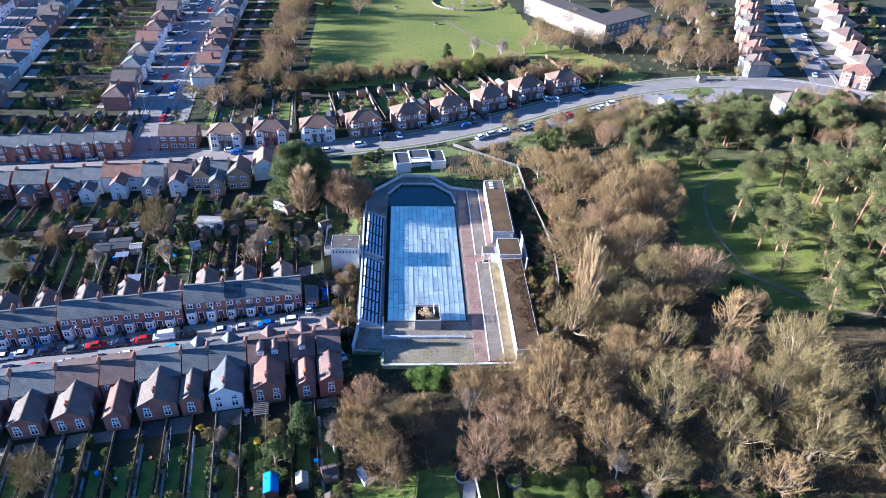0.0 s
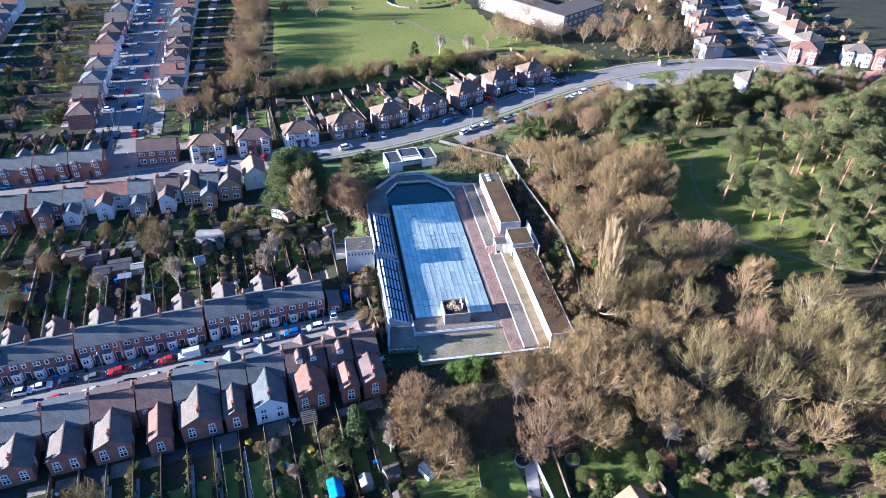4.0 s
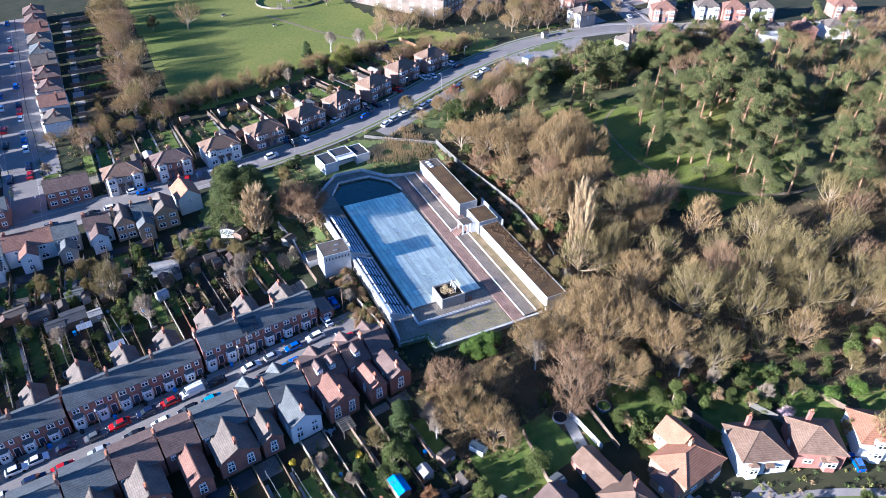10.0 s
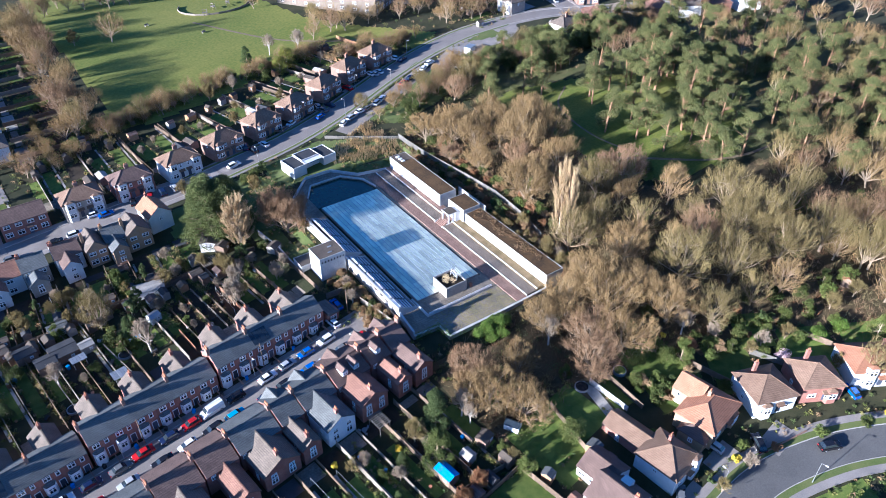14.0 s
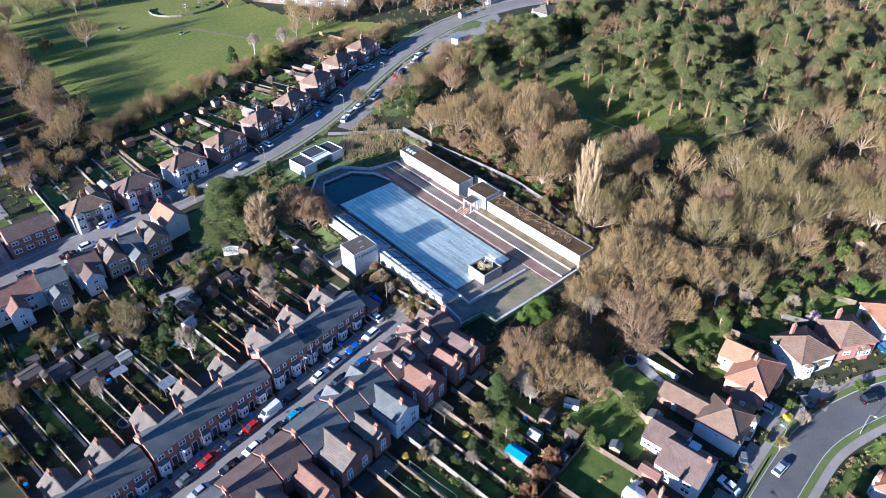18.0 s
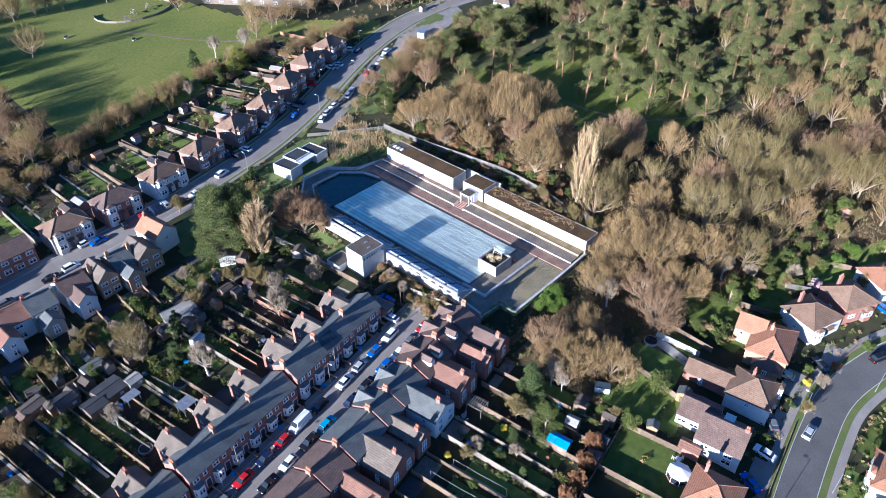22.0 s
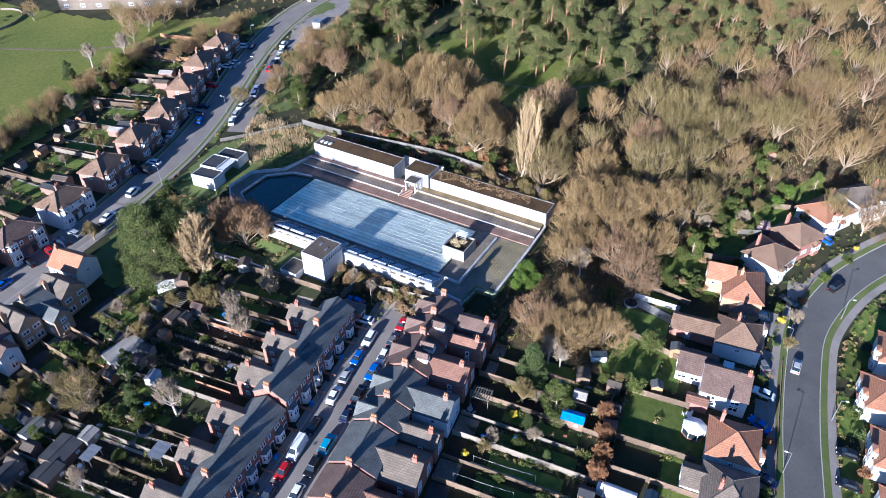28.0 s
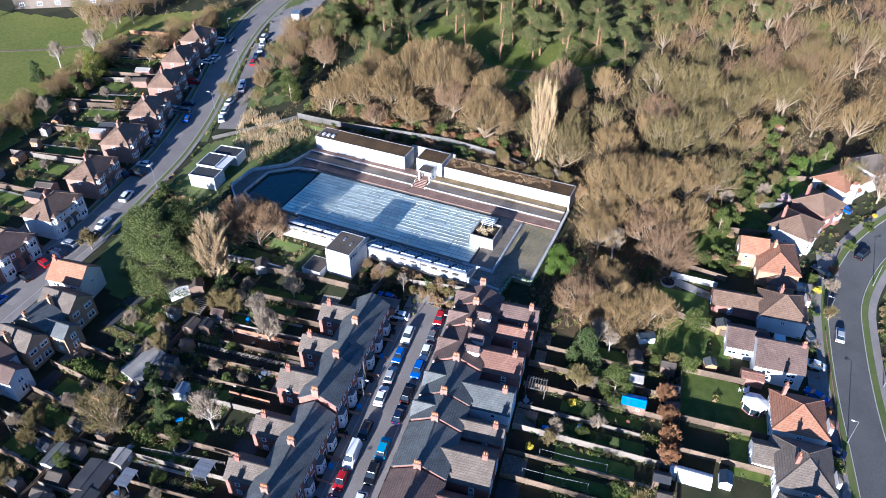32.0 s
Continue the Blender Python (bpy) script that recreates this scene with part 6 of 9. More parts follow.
# pines of the park
for x, y in ((54.5, 66), (57.5, 65.2), (71.5, 66.5), (77.5, 63), (91, 78), (88.5, 50), (106, 47.3), (74, 28), (77.5, 18), (102, 59.5), (99, 33), (114, 40.5), (87.4, -1.8), (105, 15), (112.4, 16), (109, 4.7), (116, -4), (112, -13), (104, -22), (132.7, 41.7),
             (128, 21.5), (149, 52.6), (149, 46), (146, 20.7), (145, 12), (81, -11.5), (82, 17), (86, 28), (78.5, 7.5), (88.2, 5.5), (127, 36.5), (130, 29), (131, 18), (143, 16.5), (147, 7), (156, 4), (131.5, -13), (140, -21), (137, -1), (84.8, 45), (109, -15), (120, -23), (146, -45), (135, -52), (112, -47), (107, -36), (127.5, -33)):
    k = rt.randrange(5)
    plant(f"pine{k}", PINES[f"pine{k}"], x, y, rt.uniform(0.92, 1.22))
for i in range(72):
    for _ in range(30):
        x, y = rt.uniform(60, 212), rt.uniform(-70, 104)
        if (x > 112 or y > 66) and y < 118 - max(0, x - 120) * 0.45 and not (x < 95 and y < 70) and (x > 118 or rt.random() < 0.5) and (y > -40 or x > 150):
            break
    k = rt.randrange(5)
    plant(f"pine{k}", PINES[f"pine{k}"], x, y, rt.uniform(0.75, 1.15))

for i in range(26):
    k = rt.randrange(5)
    plant(f"pine{k}", PINES[f"pine{k}"], rt.uniform(64, 128), rt.uniform(74, 91), rt.uniform(0.85, 1.1))
for i in range(9):
    k = rt.randrange(5)
    plant(f"pine{k}", PINES[f"pine{k}"], rt.uniform(96, 130), rt.uniform(8, 58), rt.uniform(0.95, 1.25))

for i, (x, y) in enumerate(((85.5, 20.9), (101.6, 38.2), (100.8, 18.2), (98.5, 3.4), (85.9, -0.6), (101.4, 44.6), (115.1, 28.7), (118.9, 44.1), (93.7, -9.5), (108, 26), (92, 12))):
    plant(f"pine{i % 5}", PINES[f"pine{i % 5}"], x, y, 1.1 + 0.05 * (i % 4), 70 * i)

# leafless woods east and south of the pool
rounds = [f"round{i}" for i in range(9)] + ["open0", "open1"]
woods = [(27.6, 64, 0.8), (44, 45, 1.05), (38, 29, 0.9), (53.5, 42, 1.0), (51, 60, 0.8), (44, 35, 1.1), (33, 57, 0.85), (55, 33, 0.95), (38, 64, 0.8), (36, 47, 0.95), (60, 52, 0.7), (26, 49, 0.5), (30, 38, 0.6), (47, 22, 0.9), (38, 12, 0.75), (56, 3, 0.95), (59, -11, 1.0), (56, -21, 0.9), (68, -23, 0.95), (60, -34, 0.95), (63, -44.5, 1.0), (75, -48, 1.0), (43, -15, 1.0), (33, -20, 0.9),
         (39, -33, 1.0), (67, -35, 0.95), (34, -47, 0.8), (54, -51, 1.0), (79, -59, 1.0), (88, -67, 0.95), (74, -77, 1.0), (101, -70, 1.0), (126, -80, 1.0), (46, 4, 0.8), (47, -3, 0.85), (-23, -28, 0.75), (-23.4, -35.5, 0.8), (-18, -41, 0.6), (0.5, -40, 0.75), (11, -40, 0.8), (0.5, -25, 0.7), (5.5, -34, 0.85), (8, -25, 0.8), (-12.5, -32, 0.65), (15, -31, 0.9), (18, -22.5, 0.85), (24, -31, 0.95), (26, -40, 0.85), (45, -25, 0.9), (48, -41, 0.95), (52, -29, 0.85), (66, -8, 0.75), (66, -58, 0.95), (44, -57, 0.7)]
warm, dull = [f"round{i}" for i in (0, 1, 3, 4, 6, 7)], ["round2", "round5", "round8", "open0", "open1"]
for x, y, s in woods:
    bare(rt.choice(warm if y > 8 or x < 30 else dull + warm[:2]), x, y, s * rt.uniform(1.1, 1.28) * (1.04 if x < 22 and y < -20 else 1.0), sx=1.12)
for i in range(95):
    for _ in range(40):
        x, y = rt.uniform(40, 190), rt.uniform(-112, 6)
        if y < -18 + (x - 90) * 0.25 and y > -100 + max(0, 60 - x) and (x > 78 or y < -30) and all((x - a) ** 2 + (y - c) ** 2 > 36 for a, c, _ in woods):
            break
    woods.append((x, y, 1))
    bare(rt.choice(rounds), x, y, rt.uniform(0.8, 1.05))
for i in range(46):
    x, y = rt.uniform(90, 205), rt.uniform(-20, 112)
    if y < 116 - max(0, x - 120) * 0.4 and (x > 118 or y > 72):
        bare(rt.choice(rounds), x, y, rt.uniform(0.6, 0.95))
bare("oak", 28.6, 15.0, 1.3, turn=40)
bare("poplar", 27.2, -0.5, 1.5, sx=0.8), bare("poplar", 28.6, -2.8, 1.45, sx=0.8), bare("poplar", 27.6, -1.4, 1.3, sx=0.75), bare("open0", 24.2, -8.4, 1.35), bare("round5", 33.5, 0.5, 0.95), bare("round8", 30, -9, 0.8), bare("round2", 36, -8, 0.9)
bare("birch", 28.4, -31, 1.0), bare("birch", 26, -45, 0.9), bare("birch", -29, -33, 0.9), bare("birch", -1, -29, 1.0)
for x, y, k, s in ((58, -27, "conifer1", 1.0), (61, -24, "roundtree", 0.9), (49, -12, "roundtree", 0.9), (70, -40, "conifer1", 0.8), (84, -36, "roundtree", 1.0), (95, -45, "conifer1", 1.0), (40, -24, "roundtree", 0.7), (24, -36, "roundtree", 0.6), (110, -58, "roundtree", 1.0), (32, -8.6, "roundtree", 0.5), (36, 20, "roundtree", 0.6), (47, 52, "roundtree", 0.7), (-16, -30, "conifer1", 0.5), (17, -37, "roundtree", 0.6), (-4, -38, "conifer1", 0.5), (66, 3, "roundtree", 0.7), (130, -66, "conifer1", 1.1)):
    green(k, x, y, s)
# round the field
for x, y, k, s in ((-36, 206, "round2", 1.15), (-50, 210, "small0", 1.2), (-55.6, 155, "round2", 0.6), (-45, 135, "round5", 0.75), (-38, 134, "round8", 0.8), (14, 159, "birch", 1.0), (-20.6, 135, "small0", 1.2), (25, 155, "birch", 1.1), (-62, 225, "round0", 1.0), (-66, 185, "round3", 1.0), (-62, 172, "round4", 0.9), (-66, 198, "round4", 1.0), (-68, 212, "round0", 1.0), (-64, 160, "round7", 0.8), (-63.4, 140, "round2", 0.6), (-10, 139, "small1", 1.1), (36, 163, "round3", 0.7), (42, 172, "round0", 0.8), (50, 168, "round7", 0.7), (92, 143, "round2", 1.0), (98, 152, "round5", 1.0), (104, 140, "round2", 1.0), (60, 190, "round3", 0.8), (30, 212, "round0", 0.7), (46, 182, "round1", 0.7), (88, 160, "round0", 0.8), (110, 158, "round3", 0.8), (112, 146, "round7", 0.8)):
    bare(k, x, y, s)
for x, y, k, s in ((2.7, 139.5, "conifer1", 0.9), (10.2, 140.5, "goldcone", 0.9), (14.6, 143.5, "goldcone", 1.05), (3, 156, "conifer0", 0.9), (-63, 136, "roundtree", 1.0), (-48.6, 59.5, "bigpine", 1.38), (-43.6, 59.0, "bigpine", 1.3), (-47.0, 65.5, "bigpine", 1.2), (-41.8, 65.0, "bigpine", 1.05), (30, 80, "conifer1", 1.2), (36, 85, "conifer1", 1.0), (42, 88, "roundtree", 1.0), (28, 71.5, "bush0", 1.5), (-30, 80, "bush0", 1.6), (-26, 82, "bush0", 1.5), (-22.5, 83.5, "bush1", 1.7)):
    green(k, x, y, s)
bare("broom", -43.9, 51.2, 1.15, sx=1.4), bare("dome", -30.5, 47.5, 1.22, sx=1.0), bare("small0", -27.4, 44, 0.8)
bare("small0", -48.5, 83, 1.0), bare("small1", -40, 76, 0.9), bare("small0", -30, 73, 1.0)
for i in range(74):
    t = i / 73
    x, y = -58 + 130 * t, 130.5 + 16 * t + 8 * math.sin(t * 3.1) - (t > 0.7) * 10 + rt.uniform(-2.5, 3.5)
    if rt.random() < 0.55:
        bare(rt.choice(("small0", "small1", "round4", "round3")), x, y, rt.uniform(0.4, 0.7))
    else:
        green(rt.choice(("bush0", "bush2", "bush1")), x, y, rt.uniform(1.1, 1.8))
for i in range(26):
    a = rt.uniform(0, 1)
    bare(rt.choice(rounds), -60 + a * 130 + rt.uniform(-4, 4), 246 + rt.uniform(-6, 22) - 60 * max(0, a - 0.62), rt.uniform(0.6, 0.95))
for x, y, s in ((22, 98, 0.5), (32, 92, 0.55), (40, 96, 0.6), (48, 98, 0.6), (58, 102, 0.6), (45, 90, 0.7), (56, 92, 0.7), (66, 98, 0.7), (78, 98, 0.7), (64, 88, 0.8), (52, 82, 0.8)):
    bare(rt.choice(rounds), x, y, s)
for i in range(22):
    green("bush2" if i % 3 else "bush0", rt.uniform(17.6, 22.5), rt.uniform(-14, 62), rt.uniform(0.6, 1.3))
for x, y, s in ((-13, -17.9, 0.7), (-10.5, -18.0, 0.9), (-7.4, -17.8, 0.95), (-11, -20.0, 0.8), (-5.0, -18.2, 0.75), (-8, -20.4, 0.85)):
    green("laurel", x, y, s)
for i in range(26):
    green(rt.choice(("bush2", "bush0", "bush1", "bush0")), -29.2 + rt.uniform(-1.6, 2.2), -8 + i * 1.05 + rt.uniform(-0.6, 0.6), rt.uniform(0.6, 1.15))
for x, y, s in ((18.6, 10.5, 1.3), (18.8, 13.2, 1.5), (18.6, 16.2, 1.6), (19.6, 19, 1.2), (24, 22, 1.2), (26, 11, 1.3), (31, 12, 1.5), (25.6, 27, 1.0)):
    green("bush1", x, y, s)
bare("birch", -31.0, 9.8, 0.6), bare("small1", -29.5, 16, 0.7), bare("small0", -30.5, 13, 0.7)
plant("planter_bush", make_bush(320, 1.9, 2.2, "dry_grass", "dry straw-coloured shrub growing in the planter", n=10, per=70, leaf=0.14), -9.4, -0.6, 1.1, z=2.1)

# brushwood under the trees
rr = np.random.RandomState(9)
for k, (m, n) in enumerate((("brush_brown", 2200), ("brush_olive", 1300), ("hedge_brown", 500))):
    cx, cy = rr.uniform(-27, 150, n * 3), rr.uniform(-95, 72, n * 3)
    ok = ((cx > 18.5) & (cx < 62) & (cy > -48 - (cx - 20) * 0.3)) | ((cy < -16.5) & (cy > -45) & (cx < 24) & (cx > -26)) | ((cx > 50) & (cy < -16 + (cx - 90) * 0.2))
    ok &= ~((cx > 58) & (cx < 125) & (cy > -8) & (cy < 70))
    cx, cy = cx[ok][:n], cy[ok][:n]
    cz = land(cx, cy)
    rows = []
    for x, y, z in zip(cx, cy, cz):
        d = rr.normal(size=(9, 3)) * np.array([0.8, 0.8, 0.3])
        tall = rr.uniform(0.8, 2.3, 9)
        rows += [[x + a * 0.3, y + b * 0.3, z - 0.1, x + a * t * 0.7, y + b * t * 0.7, z + t * (1 - abs(c) * 0.5), 0.045, 0.0] for (a, b, c), t in zip(d, tall)]
    tagged(new("brushwood", limb_mesh("brushwood", rows, m, 3)), "tangled leafless brushwood on the woodland floor", "brushwood", kind="stuff")

# brush on the weedy roof and along the fence behind the changing block
px, py = rr.uniform(10.8, 24, 1500), rr.uniform(-14, 18.6, 1500)
ok = (px > 12.3 + 0.9 * np.sin(py * 0.7)) & ((py > -9) | (px > 16))
rows = []
for x, y in zip(px[ok], py[ok]):
    z = 4.25 if x < 15.7 else hz(x, y)
    for _ in range(9):
        a, c, t = rr.normal(), rr.normal(), rr.uniform(0.3, 1.0) * (0.5 if x < 15.7 else 2.0)
        rows.append([x + a * 0.15, y + c * 0.15, z - 0.05, x + a * t * 0.6, y + c * t * 0.6, z + t, 0.05, 0.0])
tagged(new("brushwood", limb_mesh("brushwood", rows, "scrub_ochre", 3)), "ochre-brown weeds and brush on a flat roof and bank", "brushwood", kind="stuff")

# dry reeds on the bank by the lodge
rr = np.random.RandomState(8)
px, py = rr.uniform(-3, 20, 5200), rr.uniform(64, 88, 5200)
keep = (py > 70.5 - px * 0.3) & (py < 80 + px * 0.5) & (np.sin(px * 0.9) + np.cos(py * 0.8) > -0.9)
px, py = px[keep], py[keep]
pz = land(px, py)
rows = np.stack([px, py, pz - 0.1, px + rr.normal(size=len(px)) * 0.2, py + rr.normal(size=len(px)) * 0.2, pz + rr.uniform(0.8, 2.2, len(px)), np.full(len(px), 0.075), np.full(len(px), 0.02)], 1)
tagged(new("tall_grass", limb_mesh("tall_grass", rows, "dry_grass", 3)), "tall straw-coloured dry grass on a bank", "tall grass", kind="stuff")
# ivy over the corner wall
ivy = np.concatenate([np.stack([rr.uniform(-26, -19.2, 2400), -10.9 + rr.normal(size=2400) * 0.35, rr.uniform(-3.0, 0.8, 2400)], 1),
                      np.stack([rr.uniform(-19, -6, 900), -15.6 + rr.normal(size=900) * 0.2, rr.uniform(-3.2, 0.5, 900) ** 1.0], 1),
                      np.stack([-19.4 + rr.normal(size=1600) * 0.4, rr.uniform(-15.8, -10.8, 1600), rr.uniform(-3.0, 0.8, 1600)], 1)])
tagged(new("ivy", blades("ivy", ivy, 0.17, "laurel_leaf", 4)), "green ivy hanging over the corner wall", "ivy", kind="stuff")

# ---- gardens, fences, sheds ----
PANEL = {}
rnd = random.Random(31)


def fence(x0, y0, x1, y1, high=1.7, mat="fence_wood", bay_=2.6, label="weathered timber panel fence between gardens"):
    """A fence of panels between posts that follows the land."""
    key = (mat,)
    if key not in PANEL:
        b = Build()
        b.box(0, -0.035, 0.08, 1, 0.035, 0.97)
        b.box(0, -0.06, 0.94, 1, 0.06, 1.0)
        b.box(-0.03, -0.07, -0.3, 0.03, 0.07, 1.06)
        PANEL[key] = b.mesh("fence_panel", mat)
    t = thing("fence", x0, y0, 0, 0, label, "fence", "garden fences")
    long = math.hypot(x1 - x0, y1 - y0)
    n = max(1, round(long / bay_))
    for i in range(n):
        ax, ay = x0 + (x1 - x0) * i / n, y0 + (y1 - y0) * i / n
        bx, by = x0 + (x1 - x0) * (i + 1) / n, y0 + (y1 - y0) * (i + 1) / n
        az, bz = hz(ax, ay), hz(bx, by)
        yaw = math.atan2(by - ay, bx - ax)
        lean = -math.atan2(bz - az, long / n)
        at = Matrix.LocRotScale((ax - x0, ay - y0, az), Euler((0, lean, yaw)), (long / n, 1, high))
        part("fence_panel", PANEL[key], None, t, at)
    return t


def shed(x, y, turn, w=2.4, d=1.9, high=2.0, wall="shed_wood", roof="felt_roof", label="small weathered timber garden shed", glass=False):
    t = thing("garden_shed" if not glass else "greenhouse", x, y, hz(x, y), turn, label, "shed" if not glass else "greenhouse", "garden sheds")
    part("wall", walls_body(-w / 2, w / 2, -d / 2, d / 2, high, 0.5, "x", -0.6), wall, t)
    part("roof", gable_roof(-w / 2, w / 2, -d / 2, d / 2, high, 0.5, "x", 0.15, 0.07), roof, t)
    window(t, w * 0.2, -d / 2 - 0.01, 0.9, 0.8, 0.7)
    return t


def lawn(x, y, turn, w, l, mat="lawn_grass"):
    patch("lawn" if "grass" in mat else "garden_bed", x, y, turn, w, l, 0.05, mat, "mown green garden lawn" if "grass" in mat else "bare dug garden soil", "lawn" if "grass" in mat else "soil", cells=2.5)
    c, s, r = math.cos(radians(turn)), math.sin(radians(turn)), random.Random(int(x * 31 + y * 17))
    for i in range(int((w + l) * 0.9)):
        u, v = (r.choice((-0.52, 0.52)) * w, r.uniform(-0.5, 0.5) * l) if r.random() < l / (w + l) else (r.uniform(-0.5, 0.5) * w, r.choice((-0.52, 0.52)) * l)
        SCRUB.append((x + u * c - v * s, y + u * s + v * c, r.uniform(0.3, 0.75) + (0.5 if r.random() < 0.15 else 0)))


SCRUB = []

def plot(x, y, turn, w, l, seed):
    """One narrow back garden: x, y is the middle of its house end, turn its direction from the house."""
    r = random.Random(seed)
    c, s = math.cos(radians(turn)), math.sin(radians(turn))
    def at(u, v):
        return x + u * c - v * s, y + u * s + v * c
    kind = r.random()
    for i in range(9):
        px, py = at(r.uniform(2, l), r.choice((-0.46, 0.46, 0.38, -0.4)) * w)
        SCRUB.append((px, py, r.uniform(0.3, 0.8) + (0.6 if r.random() < 0.2 else 0)))
    px, py = at(1.8, 0)
    if seed < 1200 or 1300 <= seed < 1560:
        patch("patio", px, py, turn, r.uniform(2.0, 4.4), w - r.uniform(0.5, 1.8), 0.06, r.choice(("asphalt_patch", "garden_soil", "deck_grey", "deck_paving") if seed < 1200 else ("pavement_grey", "deck_grey", "concrete")), "paved back yard behind a house", "patio", cells=1.7)
    if kind < 0.72:
        px, py = at(l * 0.52, r.uniform(-0.3, 0.3))
        lawn(px, py, turn, l * r.uniform(0.35, 0.58), w * r.uniform(0.45, 0.7))
    else:
        px, py = at(l * 0.5, 0)
        lawn(px, py, turn, l * 0.55, w * 0.7, "garden_soil")
    if r.random() < 0.5 and seed < 1200:
        px, py = at(l * 0.55, -w * 0.36)
        patch("garden_path", px, py, turn, l * 0.75, 0.6, 0.075, "concrete", "narrow concrete garden path", "path", cells=1.5)
    if r.random() < 0.75:
        px, py = at(l - r.uniform(1.5, 4), r.uniform(-0.2, 0.2) * w)
        shed(px, py, turn + r.choice((0, 90, 180)), r.uniform(2.0, 3.2), r.uniform(1.7, 2.4), r.uniform(1.9, 2.2), r.choice(("shed_wood", "shed_wood", "render_grey", "timber_orange")), r.choice(("felt_roof", "felt_roof", "asphalt_patch", "tile_brown")))
    for i in range(r.randrange(3, 8)):
        px, py = at(r.uniform(4, l - 1), r.choice((-0.4, 0.4, 0.3, -0.3)) * w)
        if seed < 400 and r.random() < 0.3:
            green(r.choice(("bush0", "bush1", "bush2", "bush0", "bush1")), px, py, r.uniform(0.45, 1.0))
        else:
            SCRUB.append((px, py, r.uniform(0.5, 1.1)))
    if r.random() < 0.55:
        px, py = at(r.uniform(6, l - 2), r.uniform(-0.3, 0.3) * w)
        bare(r.choice(("small0", "small1")), px, py, r.uniform(0.5, 0.9))
    if r.random() < 0.25:
        px, py = at(r.uniform(6, l - 2), r.uniform(-0.3, 0.3) * w)
        green(r.choice(("conifer0", "cypress", "conifer1")), px, py, r.uniform(0.35, 0.6))


def rows_of_plots(x0, y0, dx, dy, n, turn, l, step, seed, fences=True, more=0.0, mats=("fence_wood", "fence_wood", "fence_concrete")):
    c, s = math.cos(radians(turn)), math.sin(radians(turn))
    r = random.Random(seed)
    l0 = l
    for i in range(n):
        l = l0 + more * i
        px, py = x0 + dx * i * step, y0 + dy * i * step
        plot(px, py, turn, step, l, seed * 100 + i)
        fx, fy = px + dx * step / 2, py + dy * step / 2
        style = r.random()
        long = l * (r.uniform(0.45, 0.8) if style < 0.35 else 1.0)
        if style < 0.82:
            fence(fx, fy, fx + c * long, fy + s * long, r.uniform(1.1, 1.8), r.choice(mats), 5.0)
        if style < 0.35 or style > 0.7:
            for k in range(26):
                v = r.uniform(long if style < 0.35 else 3.0, l)
                SCRUB.append((fx + c * v + r.uniform(-0.4, 0.4), fy + s * v + r.uniform(-0.4, 0.4), r.uniform(0.6, 1.15)))
    fence(x0 - dx * step / 2 + c * l0, y0 - dy * step / 2 + s * l0, x0 + dx * (n - 0.5) * step + c * l, y0 + dy * (n - 0.5) * step + s * l, 1.6, "fence_wood", 5.0)


# behind the north terrace, and back to back with the main road houses
rows_of_plots(-42.7 + 2.2, 21.0, -ca, -sa, 17, 98.3, 25, 4.65, 1, more=0.66)
rows_of_plots(-56.5, 64.5, -1, -0.03, 18, -91, 17.5, 6.1, 2)
# behind the south terrace
rows_of_plots(-31.5, -21.0, -ca, -sa, 18, -81.7, 29, 5.1, 3, mats=("fence_concrete", "fence_wood", "fence_wood"))
# behind the semis on the main road
for i, (x, y, a, *_) in enumerate(MAIN_SEMIS):
    for s in (-1, 1):
        c, sn = math.cos(radians(a)), math.sin(radians(a))
        px, py = x + s * 3.6 * c - 4.2 * sn, y + s * 3.6 * sn + 4.2 * c
        plot(px, py, a + 90, 6.6, 24 if i < 6 else 27, 900 + i * 2 + s)
        fx, fy = px + s * 3.6 * c, py + s * 3.6 * sn
        fence(fx, fy, fx - sn * 25, fy + c * 25, 1.6, rnd.choice(("fence_wood", "timber_orange", "fence_concrete")), 5.0)
        patch("driveway", x + s * 6.6 * c + 7.4 * sn, y + s * 6.6 * sn - 7.4 * c, a, 3.0, 6.0, 0.07, "pavement_grey", "paved front driveway beside the house", "driveway", cells=1.5)
FAR[0] = True
for x in (-84, -96):
    plot(x, 100, 92, 7, 22, 1000 + int(x))
for i, x in enumerate((-110, -115, -120, -125.5, -131, -136, -142, -147, -153, -158)):
    plot(x, 98, 92, 5.2, 18, 1100 + i)
    fence(x - 2.6, 97, x - 3.2, 116, 1.5, "fence_wood", 9.5)
for i in range(10):
    y = 126 + i * 11.7
    for x, a in ((-126, 180), (-86, 0)):
        for k in (-2.6, 2.6):
            plot(x, y + k + (2 if a == 0 else 0), a, 5.2, 22, 1300 + i * 4 + int(k) + a)
        fx = x + (-22 if a else 22)
        fence(x, y + 5.8, fx, y + 5.8, 1.6, rnd.choice(("fence_wood", "fence_concrete")), 7.4)
    plot(-165, y, 0, 8, 16, 1500 + i)
    bare(rnd.choice(("small0", "small1", "round4")), -146 + rnd.uniform(-6, 6), y + rnd.uniform(-4, 4), rnd.uniform(0.5, 0.8))
    green(rnd.choice(("conifer0", "conifer1", "roundtree")), -146 + rnd.uniform(-8, 8), y + rnd.uniform(-4, 4), rnd.uniform(0.5, 0.9))

